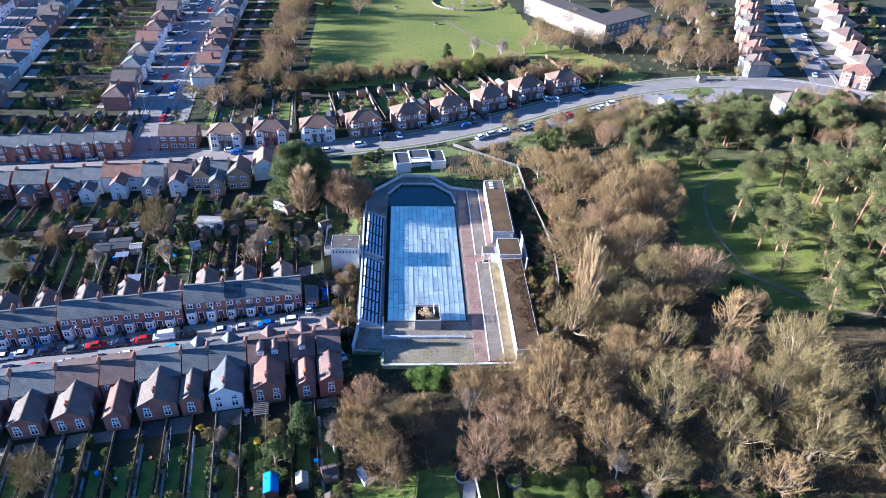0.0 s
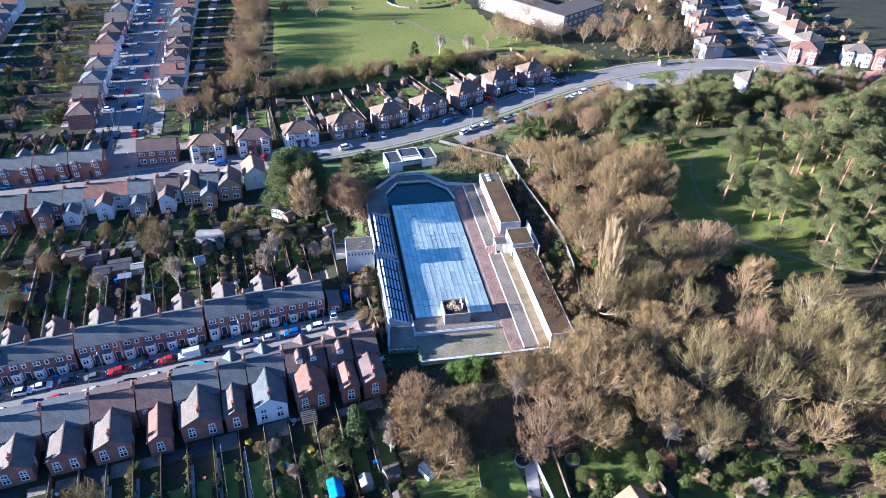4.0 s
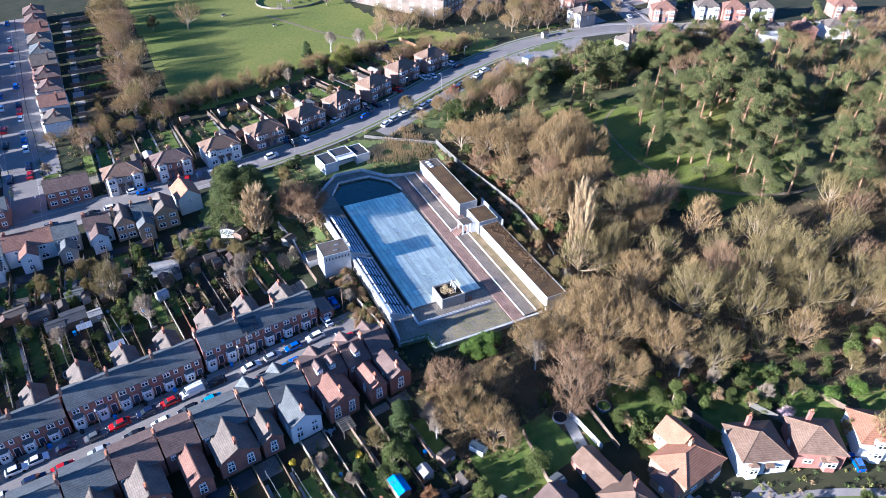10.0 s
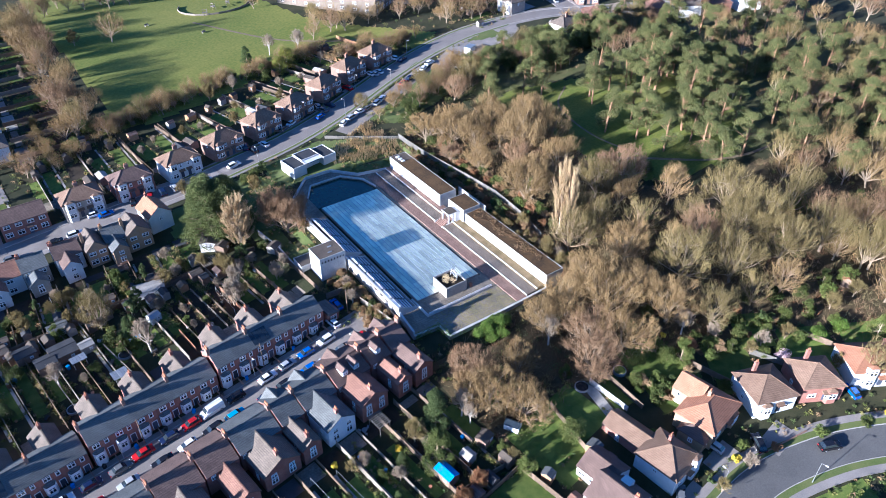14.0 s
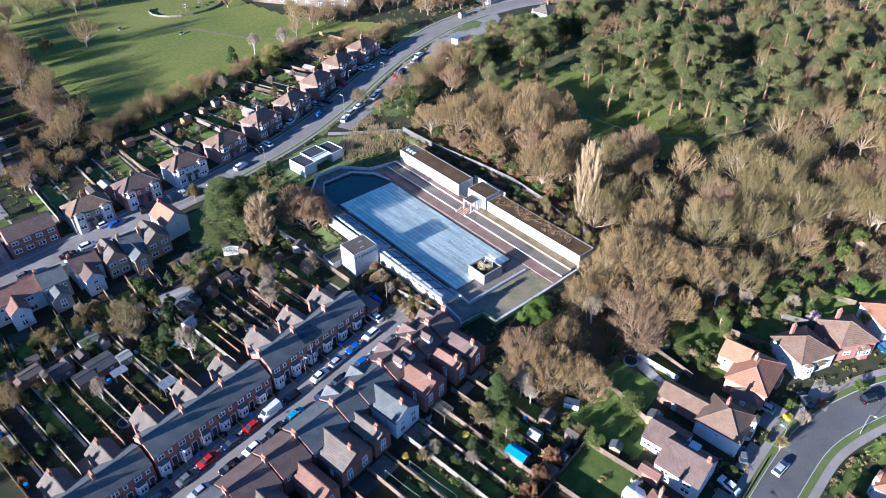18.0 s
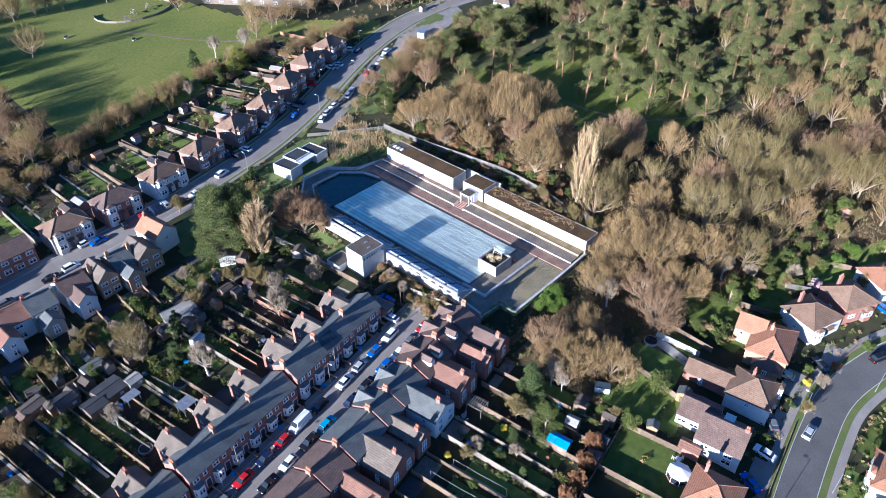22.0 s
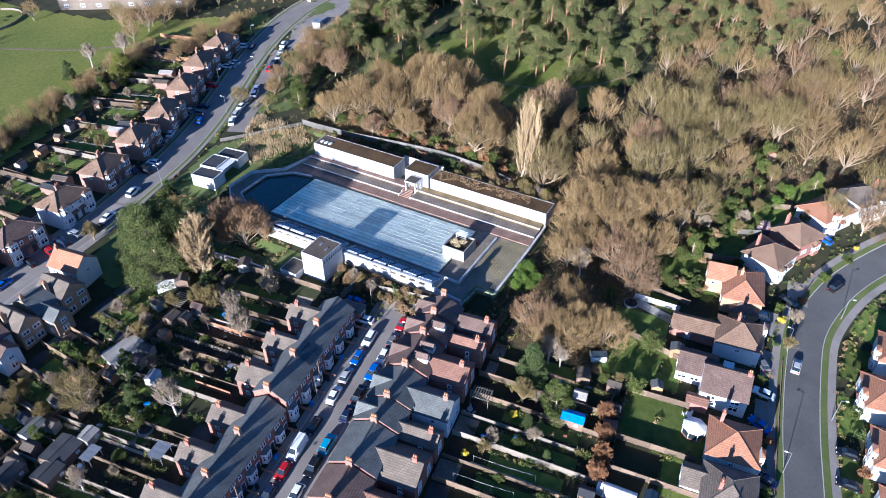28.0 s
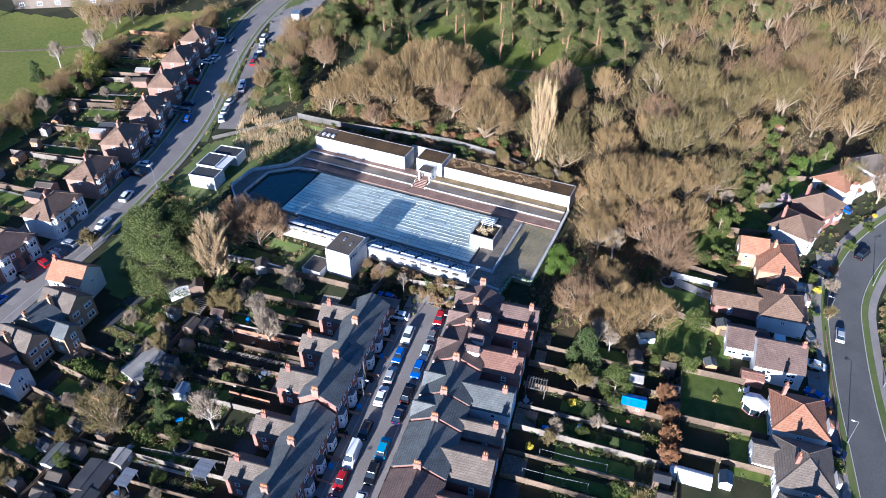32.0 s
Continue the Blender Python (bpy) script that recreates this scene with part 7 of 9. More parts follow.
# landmarks in the western gardens
for x, y, k, s in ((-76.8, 25, "birch", 1.15), (-83.8, 42.1, "round2", 0.85), (-54.8, 28.4, "small1", 1.6), (-52.6, 31.6, "birch", 1.05), (-66, 46.7, "small0", 0.9), (-52, 43.6, "small0", 1.0), (-42, 31, "small1", 1.1), (-100, 50, "small0", 0.9), (-63, 57, "small1", 0.9), (-84, 52, "small1", 0.9), (-122, 33, "small0", 1.2), (-118, 47, "small1", 1.0), (-38.4, 34.2, "small1", 0.8), (-91, 58.8, "small1", 0.7), (-116.5, 23, "small0", 0.9), (-112.5, 39, "round4", 0.55), (-56, 47, "small0", 0.9), (-97, 27, "birch", 0.8)):
    bare(k, x, y, s)
for x, y, k, s in ((-74.8, 39.5, "cypress", 1.05), (-77.2, 37.4, "cypress", 0.95), (-70.5, 50, "cypress", 0.65), (-70, 53, "cypress", 0.6), (-79.4, 34, "conifer0", 0.7), (-105, 36, "roundtree", 0.7), (-90, 36, "bush0", 1.4), (-84, 45, "bush0", 1.5), (-82, 30, "conifer1", 0.6), (-111.5, 54, "bush0", 1.0), (-51, 55, "bush1", 1.4), (-46, 56, "bush1", 1.6), (-39, 46, "bush0", 1.4), (-44, 46, "bush1", 1.4), (-60, 52, "bush0", 1.1), (-96, 58, "conifer0", 0.4)):
    green(k, x, y, s)
shed(-70.8, 47, -9, 8.0, 4.0, 1.9, "render_white", "concrete", "long pale garden workshop with a grey roof")
shed(-101.5, 41.4, 8, 4.6, 3.6, 2.2, "shed_wood", "asphalt_patch", "dark-roofed timber garden workshop")
shed(-107, 45, 12, 5.0, 3.4, 2.2, "shed_wood", "felt_roof", "garden workshop with corrugated roof")
shed(-98, 35, 8, 4.4, 4.0, 2.3, "shed_wood", "asphalt_patch", "dark-roofed timber garden workshop")
shed(-58.8, 44.8, 8, 3.2, 2.4, 2.1, "shed_wood", "felt_roof", "timber shed beside a slatted pergola")
shed(-48.9, 51.8, 40, 3.0, 2.8, 2.2, "shed_wood", "felt_roof", "brown timber summer house")
fence(-36, 18.5, -38.5, 47, 1.7, "fence_wood"), fence(-30.2, 14.5, -27.2, -7.0, 2.0, "fence_concrete", 2.6, "grey concrete panel fence at the end of the street"), fence(-35.5, 15.2, -30.2, 14.5, 2.0, "fence_concrete")
for q in ((21.8, 72, 22.4, 55), (22.4, 55, 24.3, 38), (24.3, 38, 25.4, 24), (25.4, 24, 24.4, 11), (24.4, 11, 22.4, 0.5)):
    fence(*q, 2.0, "fence_grey", 2.9, "pale grey concrete panel fence along the wood")
fence(21.8, 72, 2, 88, 1.2, "fence_grey", 4.0, "grey timber fence above the grassy bank")

# rough ground round the pool and the lodge
rg = random.Random(404)
for n, x0, x1, y0, y1 in ((190, -37.5, -27, -9, 20), (150, -38, -27, 30, 62), (120, -30, -12, 66, 84), (150, -36, -14, 56, 74), (120, -4, 22, 60, 70), (110, 17, 23, -14, 60), (110, -32, -20, -24, -11), (120, -60, -36, 52, 66)):
    for i in range(n):
        SCRUB.append((rg.uniform(x0, x1), rg.uniform(y0, y1), rg.uniform(0.25, 0.8)))
SCRUB[:] = [q for q in SCRUB if not (-26.5 < q[0] < 17 and -15.5 < q[1] < 61) and not (-34 < q[0] < -26 and 20 < q[1] < 28) and not (-19.5 < q[0] < 0 and 71 < q[1] < 82) and not (-44 < q[0] < -27 and -8 < q[1] < 4)]

# ivy and evergreen undergrowth in the woods
for n, x0, x1, y0, y1 in ((240, 24, 66, -44, 62), (130, -26, 24, -44, -17), (120, 66, 120, -70, -20), (60, 22, 60, 62, 100)):
    for i in range(n):
        SCRUB.append((rg.uniform(x0, x1), rg.uniform(y0, y1), rg.uniform(0.7, 1.9)))
# paved fronts along the side streets
for road_line in (STREET_B, STREET_D):
    for lo, hi in ((-11.5, -6.0), (6.0, 11.5)):
        strip("driveway", road_line[1:] if road_line is STREET_B else road_line, lo, hi, 0.1, "pavement_grey", "paved front yards along the side street", "driveway")

# southern landmarks
bare("round2", -84.8, -39.8, 0.75), green("roundtree", -78.7, -30.8, 0.4), green("roundtree", -50, -36, 0.45), bare("open0", -19.7, -36.9, 0.9), bare("round3", -23.2, -30, 0.72), bare("open1", -16.2, -43.8, 0.7)
shed(-40.0, -43.0, -82, 4.4, 2.6, 2.1, "shed_wood", "tarp_blue", "garden shed under a bright blue tarpaulin roof")
shed(-34.2, -42.2, 100, 2.6, 2.2, 2.0, "render_grey", "concrete", "small plain grey garden shed"), shed(-23.8, -54.6, 20, 2.0, 2.2, 2.0, "timber_orange", "slate", "small timber shed on a lawn")
shed(-12.2, -55.4, 12, 2.4, 2.6, 2.3, "timber_orange", "slate", "timber shed with grey roof beside the house")
shed(-22, -41.5, 120, 3.2, 2.2, 1.6, "frame_white", "glass_dark", "small white-framed garden greenhouse", True)
for x, y, k, s in ((-34.9, -31.8, "conifer0", 1.3), (-39.6, -39.2, "gum", 1.0), (-44.4, -32.5, "gold", 0.9), (-58, -44.8, "bush0", 1.3), (-13.4, -50.5, "roundtree", 0.95), (-21, -34, "bush0", 1.6), (-17.5, -33, "bush0", 1.5), (-27, -44.5, "roundtree", 0.45), (-26, -50.7, "roundtree", 0.75), (-56.9, -28.5, "gold", 0.9), (9.6, -73.4, "gold", 1.15), (12, -45, "roundtree", 0.6), (20, -50, "conifer1", 0.9), (17.5, -48, "roundtree", 0.7), (38.0, -63.6, "blossom", 0.9), (30, -52, "bush0", 1.2), (26, -54, "bush0", 1.3), (40, -62, "bush0", 1.3), (50, -64, "laurel", 0.9), (56, -66, "laurel", 0.9), (62, -72, "conifer1", 0.8), (-17.5, -38.5, "conifer0", 0.6), (22, -43, "gold", 0.8)):
    green(k, x, y, s)
for x, y in ((-35.7, -48.1), (-40.3, -49.4), (-48.8, -51.1), (-45.0, -50.6)):
    bare("beech", x, y, 1.45)
for x, y, k, s in ((-40.6, -32.6, "small0", 1.1), (-47.7, -38.3, "small1", 0.8), (-28.5, -35.5, "birch", 0.7), (38, -58, "small1", 0.9), (31, -50, "small1", 0.9), (10.5, -76, "small1", 0.9), (46, -72, "small0", 0.8), (2, -76, "small0", 0.7)):
    bare(k, x, y, s)
# lawns between the wood and the curved road
for x, y, a, w, l in ((14, -50, 80, 18, 12), (-14, -47, 8, 20, 12), (-18, -52, 8, 10, 12), (-31, -57, 8, 11, 13), (-33.5, -62.5, 8, 8, 10), (-41, -66, 8, 9, 10), (28, -58, 60, 14, 10), (46, -66, 60, 14, 12), (2, -47.5, 82, 8, 5), (40, -54, 60, 10, 8), (58, -72, 60, 12, 10)):
    lawn(x, y, a, w, l)
for q in ((3.2, -40.5, 3.4, -54, "fence_wood"), (-1.0, -42.5, 0.4, -52.5, "render_old"), (-27.3, -48, -24.6, -61.5, "fence_wood"), (-39.5, -47.5, -35.8, -68, "fence_wood"), (-27.3, -48, -39.5, -47.5, "fence_wood"), (-12, -42, -14, -60, "fence_wood"), (20, -50, 24, -62, "fence_wood"), (34, -58, 40, -70, "fence_grey"), (48, -62, 54, -76, "fence_wood"), (-46, -52, -43, -70, "fence_wood"), (-60, -50, -46, -50, "fence_wood")):
    fence(*q[:4], 1.7, q[4])

# houses along the curved road
FAR[0] = NEAR_BAY[0] = True
simple_house(12.2, -63.4, 10, 11.5, 8.5, 4.0, 2.5, "hip", "brick_yellow", "tile_orange", "yellow brick house with orange-red hipped tiled roof", group="houses on the curved road", wings=((2.6, 6, 3.8, 4.4, 2.3, "brick_yellow", "tile_orange"),), bays=((3, 3.0),), chim=((0.1, 0.1),))
simple_house(7.2, -65.0, 10, 5.0, 5.6, 2.7, 1.7, "hip", "brick_yellow", "tile_brown", "small annex with hipped brown roof", name="garage", chim=(), front_wins=1, back_wins=0)
simple_house(-3.0, -66.0, 8, 8.6, 9.0, 4.1, 3.0, "hip", "render_white", "tile_tan", "white rendered house with pinkish tan hipped roof", group="houses on the curved road", wings=((0.6, 5.4, 9.5, 2.9, 1.6, "brick_red", "tile_tan"),), bays=((2.4, 2.8),), chim=((0.15, 0.1),))
simple_house(-17.4, -66.4, 98, 9.0, 8.6, 4.1, 3.0, "gable", "render_white", "tile_brown", "white gabled house with a dark brown tiled roof", group="houses on the curved road", wings=(), chim=((-0.42, 0.0),), dormer=True)
simple_house(-14.6, -60.2, 98, 7.6, 6.8, 2.9, 2.0, "gable", "render_white", "tile_brown", "lower white rear extension with rooflights", name="house_extension", chim=(), back_wins=3)
simple_house(-31.0, -71.0, 8, 9.0, 9.0, 4.2, 2.8, "hip", "render_white", "tile_orange", "white house with orange-red hipped tiled roof", group="houses on the curved road", chim=((0.35, 0.3),), bays=((-2, 2.6),))
simple_house(-42.0, -72.6, 8, 10.0, 9.0, 4.2, 2.8, "hip", "render_white", "slate_brown", "white house with brown hipped tiled roof", group="houses on the curved road", chim=((-0.1, 0.2),), bays=((-2, 2.6),), wings=((2.0, 5, 3.6, 3.0, 1.6, "render_white", "slate_brown"),))
simple_house(-53.5, -74.5, 8, 10.0, 9.0, 4.2, 2.8, "hip", "render_white", "slate_brown", "white house with brown hipped tiled roof", group="houses on the curved road")
simple_house(26.6, -66.6, -20, 9.6, 9.0, 4.0, 2.8, "hip", "render_white", "tile_tan", "white house with brown hipped tiled roof", group="houses on the curved road", chim=((-0.1, 0.35),), bays=((-2.4, 2.8),))
simple_house(37.6, -71.0, -30, 9.0, 8.6, 4.0, 2.8, "hip", "brick_red", "tile_tan", "brick house with brown hipped tiled roof", group="houses on the curved road", chim=((-0.1, 0.35),), bays=((2.0, 2.8),))
simple_house(50.4, -75.8, -32, 11.0, 8.6, 4.1, 2.7, "hip", "render_white", "tile_orange", "white house with orange-red tiled roof", group="houses on the curved road", chim=((0.3, 0.2),), bays=((-2.0, 2.8),))
simple_house(60.4, -83.4, -40, 9.6, 8.6, 4.7, 2.8, "hip", "render_white", "slate_brown", "white house with brown hipped tiled roof", group="houses on the curved road", bays=((2.0, 2.8),))
simple_house(69.6, -92.4, -42, 9.6, 8.6, 4.7, 2.8, "hip", "render_white", "tile_orange", "white house with orange-red tiled roof", group="houses on the curved road")
simple_house(-3.4, -95.4, 190, 9.4, 9.0, 4.2, 2.8, "hip", "render_white", "tile_orange", "white house with orange-red hipped roof across the road", group="houses on the curved road", bays=((2.0, 2.8),))
simple_house(-16.8, -98.4, 188, 9.4, 9.0, 4.2, 2.8, "hip", "render_white", "tile_orange", "white house with orange-red hipped roof across the road", group="houses on the curved road", bays=((2.0, 2.8),))
simple_house(-30, -101, 188, 9.4, 9.0, 4.2, 2.8, "hip", "render_white", "tile_orange", "white house with orange-red hipped roof across the road", group="houses on the curved road")
for x, y in ((-4, -74), (8, -71.5), (-18, -75.5), (-31, -78.8), (21, -75), (-42, -80)):
    patch("driveway", x, y, 8, 7.5, 4.6, 0.07, "pavement_grey", "paved front driveway", "driveway", cells=1.5)
for a, c in (((-37, -80.2), (-2, -75.6)), ((13, -75.2), (27, -77.6))):
    fence(*a, *c, 0.7, "brick_brown", 3.0, "low brick garden wall along the footway")
# conservatory
cons = thing("conservatory", -29.8, -63.8, hz(-30, -64), 8, "white-framed glazed conservatory behind a house", "conservatory")
o = [(math.cos(radians(a)) * 2.2, math.sin(radians(a)) * 2.2) for a in range(22, 382, 45)]
b = Build()
b.solid([(*p, -0.5) for p in o], [(*p, 0.6) for p in o])
part("base", b, "brick_red", cons)
b = Build()
b.solid([(p[0] * 0.97, p[1] * 0.97, 0.6) for p in o], [(p[0] * 0.97, p[1] * 0.97, 2.2) for p in o])
part("glazing", b, "glass_dark", cons)
b = Build()
b.solid([(p[0] * 1.08, p[1] * 1.08, 2.2) for p in o], [(p[0] * 0.12, p[1] * 0.12, 3.2) for p in o])
part("roof", b, "frame_white", cons)
for p in o:
    b = Build()
    b.box(p[0] - 0.07, p[1] - 0.07, 0.6, p[0] + 0.07, p[1] + 0.07, 2.2)
    part("frame_post", b, "frame_white", cons)
# round pools and trampolines
def ring(x, y, r, high, mat, inner, name, label, cat):
    t = thing(name, x, y, hz(x, y), 0, label, cat)
    b = Build()
    b.tube((0, 0, 0.0), (0, 0, high), r, r, 18)
    part("frame", b, mat, t)
    b = Build()
    b.tube((0, 0, high), (0, 0, high + 0.03), r * 0.88, r * 0.88, 18)
    part("mat", b, inner, t)


ring(6.6, -44.2, 1.5, 0.7, "steel_grey", "lawn_grass", "trampoline", "round netted trampoline frame on a lawn", "trampoline")
ring(-3.1, -42.4, 1.6, 0.5, "kerb_stone", "rubber", "garden_pool", "round black garden pond with stone rim", "pond")
ring(-96, 18, 1.4, 0.6, "steel_grey", "rubber", "trampoline", "round dark trampoline in a back garden", "trampoline")
patch("garden_path", -2.4, -48, 82, 12, 2.4, 0.06, "concrete", "pale curved garden path", "path", cells=1.2)
tarp = Build()
tarp.solid([(-1.2, -0.9, 0), (1.2, -0.8, 0), (1.0, 1.0, 0), (-1.0, 0.9, 0)], [(-0.5, -0.3, 0.8), (0.6, -0.4, 0.7), (0.4, 0.5, 0.9), (-0.4, 0.4, 0.7)])
single("tarpaulin", tarp, "tarp_blue", "blue tarpaulin over a garden heap", "tarpaulin", at=pose(12.4, -54.8, hz(12.4, -54.8), 0, 0, 20))

FAR[0] = True
# gardens and drives on the far hillside
for i, (x, y, a) in enumerate(((124, 137, 184), (130, 152, 188), (135, 168, 190), (141, 184, 194), (147, 199, 196), (153, 214, 198), (168, 135, 8), (171, 150, 8), (176, 166, 12), (181, 182, 14), (187, 198, 16), (193, 214, 16))):
    c, s = math.cos(radians(a)), math.sin(radians(a))
    for k in (-3.6, 3.6):
        plot(x + 4.5 * c - k * s, y + 4.5 * s + k * c, a, 7, 22, 1700 + i * 2 + int(k))
    if i not in (0, 6):
        fence(x + 4.5 * c - 7.4 * s, y + 4.5 * s + 7.4 * c, x + 26 * c - 7.4 * s, y + 26 * s + 7.4 * c, 1.6, "fence_wood", 7.4)
    patch("driveway", x - 8 * c, y - 8 * s, a, 7.0, 9, 0.07, "pavement_grey", "paved front driveway of a hillside house", "driveway", cells=1.5)
rh = random.Random(90)
for i in range(60):
    x, y = rh.uniform(84, 122), rh.uniform(137, 250)
    if not (84 < x < 100 and 164 < y < 196):
        FAR_WOOD.append((f"far{rh.randrange(4)}", Matrix.LocRotScale((x, y, hz(x, y)), Euler((0, 0, rh.uniform(0, 6.28))), Vector((1, 1, 1)) * rh.uniform(0.5, 0.85))))
for i in range(44):
    x, y = rh.uniform(112, 205), rh.uniform(130, 240)
    FAR_WOOD.append((f"far{rh.randrange(4)}", Matrix.LocRotScale((x, y, hz(x, y)), Euler((0, 0, rh.uniform(0, 6.28))), Vector((1, 1, 1)) * rh.uniform(0.25, 0.45))))
patch("car_park", 97, 184, -56, 14, 22, 0.06, "asphalt", "dark tarmac car park beside the flats", "car park", cells=2.5)
for x, y in ((96, 180), (99, 184), (101, 188), (93, 182)):
    car(x, y, 34, "white" if y > 183 else "grey", "hatch")
sheet("grass_bank", [(-26, 69), (-14, 69.5), (-5, 69.6), (0, 62.5), (10, 60.5), (20, 60), (21.5, 72), (8, 83), (-1, 88), (-22, 84)], 0.05, "verge_grass", "rough green grass bank below the road", "grass bank", 0.9)
sheet("rough_grass", [(-39, 46), (-36, 30), (-27.5, 28), (-27.5, 60), (-18, 70), (-27, 82), (-40, 82), (-56, 78), (-58, 66), (-52, 58), (-40, 54)], 0.05, "verge_grass", "rough unmown grass under trees beside the pool", "grass", 1.0)
FAR[0] = True
# front walls of the north terrace, bins
for k in range(20):
    s = k * 4.65 + 0.3 + (k // 6) * 0.55
    x, y = -40.4 - s * ca, 7.9 - s * sa
    fence(x, y - 0.1, x + 2.6 * sa, y - 2.6 * ca, 0.9, "brick_brown", 2.6, "low brick wall between front yards")
for k in range(14):
    s = 3 + k * 6.4
    x, y = -40.4 - s * ca + rnd.uniform(-0.5, 0.5), 6.4 - s * sa
    b = Build()
    b.box(-0.28, -0.3, 0, 0.28, 0.3, 1.0, 0, -0.02)
    b.box(-0.3, -0.34, 1.0, 0.3, 0.34, 1.1)
    single("wheelie_bin", b, "tarp_blue" if k % 2 else "rubber", "blue wheeled bin in a front yard" if k % 2 else "black wheeled bin in a front yard", "bin", at=pose(x, y, hz(x, y) + 0.05, 0, 0, rnd.uniform(0, 90)))

# street lamps
def lamp(x, y, turn, high=6.0):
    t = thing("street_lamp", x, y, hz(x, y), turn, "grey steel street lamp on the footway", "street lamp", "street lamps")
    b = Build()
    b.tube((0, 0, -0.3), (0, 0, 1.2), 0.1, 0.09, 8), b.tube((0, 0, 1.2), (0, 0, high), 0.06, 0.045, 8)
    part("pole", b, "steel_grey", t)
    b = Build()
    b.tube((0, 0, high - 0.05), (0.9, 0, high + 0.12), 0.035, 0.03, 6)
    part("arm", b, "steel_grey", t)
    b = Build()
    b.box(0.7, -0.13, high + 0.05, 1.3, 0.13, high + 0.18, 0, 0.03)
    part("lamp_head", b, "frame_white", t)


for x, y, a in ((-60.2, 3.2, -82), (-90.6, -1.4, -82), (-39, -5.0, 98), (-22.7, 86.6, 100), (2.6, 105.6, -65), (15.5, 97.8, 110), (28, 112.5, -65), (41, 107.8, 110), (60, 126.2, -70), (-66, 91.8, -85), (-100, 91, -85), (-110, 118, 0), (-113.5, 160, 0), (-29.5, -80.6, 100), (2.4, -75.7, 95), (18, -85, -80), (-12, -87, -80)):
    lamp(x, y, a)

# apartment building beyond the field
flats = thing("apartment_building", 61, 194, hz(66, 188), -56, "long three-storey grey-brown apartment building with a flat grey roof", "building")
b = Build()
b.box(-26, -5, -3, 26, 5, 8.2), b.box(14, 5, -3, 26, 24, 8.2)
part("wall", b, "flats_brick", flats)
b = Build()
b.box(-26.3, -5.3, 8.2, 26.3, 5.3, 8.6), b.box(13.7, 5.3, 8.2, 26.3, 24.3, 8.6)
part("roof", b, "slate_brown", flats)
for s in range(3):
    for k in range(8):
        window(flats, -23.0 + k * 6.4, -5.02, 0.9 + s * 2.8, 1.8, 1.4)
        window(flats, 26.02, -3.5 + k * 3.6, 0.9 + s * 2.7, 1.8, 1.4, 90)
    for k in range(3):
        window(flats, 16 + k * 3.8, 24.02, 0.9 + s * 2.7, 1.8, 1.4, 180)
# kiosk, verge island and car park by the fork
sheet("car_park", [(58, 109), (66, 108), (84, 108.5), (104, 112), (112, 117), (116, 124.5), (104, 125.5), (92, 124.4), (78, 121)], 0.10, "pavement_grey", "pale tarmac car park and lay-by beside the main road", "car park", 0.8)
patch("car_park", 34, 99.6, 25, 56, 6.0, 0.05, "asphalt", "tarmac parking strip beside the main road", "car park", cells=2.5)
patch("verge", 30, 103.4, 24.5, 66, 2.2, 0.10, "verge_grass", "long grass verge between road and car park", "grass verge", cells=2.2)
sheet("verge", [(86, 121), (92, 118.5), (99, 117), (103, 119.5), (103.5, 124), (96, 123.8)], 0.18, "verge_grass", "curved grass island at the road fork", "grass verge", 1.0)
kiosk = thing("kiosk", 81.9, 112.2, hz(80, 108), 24, "small white flat-roofed kiosk in the car park", "kiosk")
b = Build()
b.box(-2.2, -1.4, -0.5, 2.2, 1.4, 2.4)
part("wall", b, "render_white", kiosk)
b = Build()
b.box(-2.4, -1.6, 2.4, 2.4, 1.6, 2.6)
part("roof", b, "cover_batten", kiosk)
toilet = thing("toilet_block", 72.5, 104, hz(72, 104), 24, "small white rendered block among trees", "building")
b = Build()
b.box(-3.4, -2.2, -0.5, 3.4, 2.2, 2.6)
part("wall", b, "render_white", toilet)
part("roof", hip_roof(-3.4, 3.4, -2.2, 2.2, 2.6, 0.9), "tile_brown", toilet)
# park paths
strip("path", [(70, 141), (52, 151), (36, 161), (20, 176), (0, 210)], -0.6, 0.6, 0.08, "path_earth", "pale path along the field edge", "path", depth=0.05)
strip("path", [(62, 18), (72, 8), (84, -4), (96, -10), (112, -12)], -0.5, 0.5, 0.09, "path_earth", "trodden earth path across the clearing", "path", depth=0.05)
strip("path", [(72, 8), (70, 30), (76, 52), (88, 62)], -0.3, 0.3, 0.09, "path_earth", "trodden earth path across the clearing", "path", depth=0.05)
# playground
for x, y in ((8, 216), (14, 222), (22, 224)):
    t = thing("play_frame", x, y, hz(x, y), x * 20, "pale timber climbing frame in the playground", "play frame")
    for dx in (-1.2, 1.2):
        for dy in (-0.8, 0.8):
            b = Build()
            b.tube((dx, dy, -0.3), (dx * 0.8, dy * 0.6, 2.6), 0.08, 0.08, 5)
            part("post", b, "fence_concrete", t)
    b = Build()
    b.box(-1.2, -0.8, 1.3, 1.2, 0.8, 1.45), b.box(-1.1, -0.1, 2.4, 1.1, 0.1, 2.6)
    part("platform", b, "fence_concrete", t)
line = [(16 + math.cos(a) * 17, 226 + math.sin(a) * 12) for a in np.linspace(2.6, 6.9, 14)]
for p, q in zip(line, line[1:]):
    fence(*p, *q, 0.9, "fence_concrete", 3.2, "low pale railing round the playground")
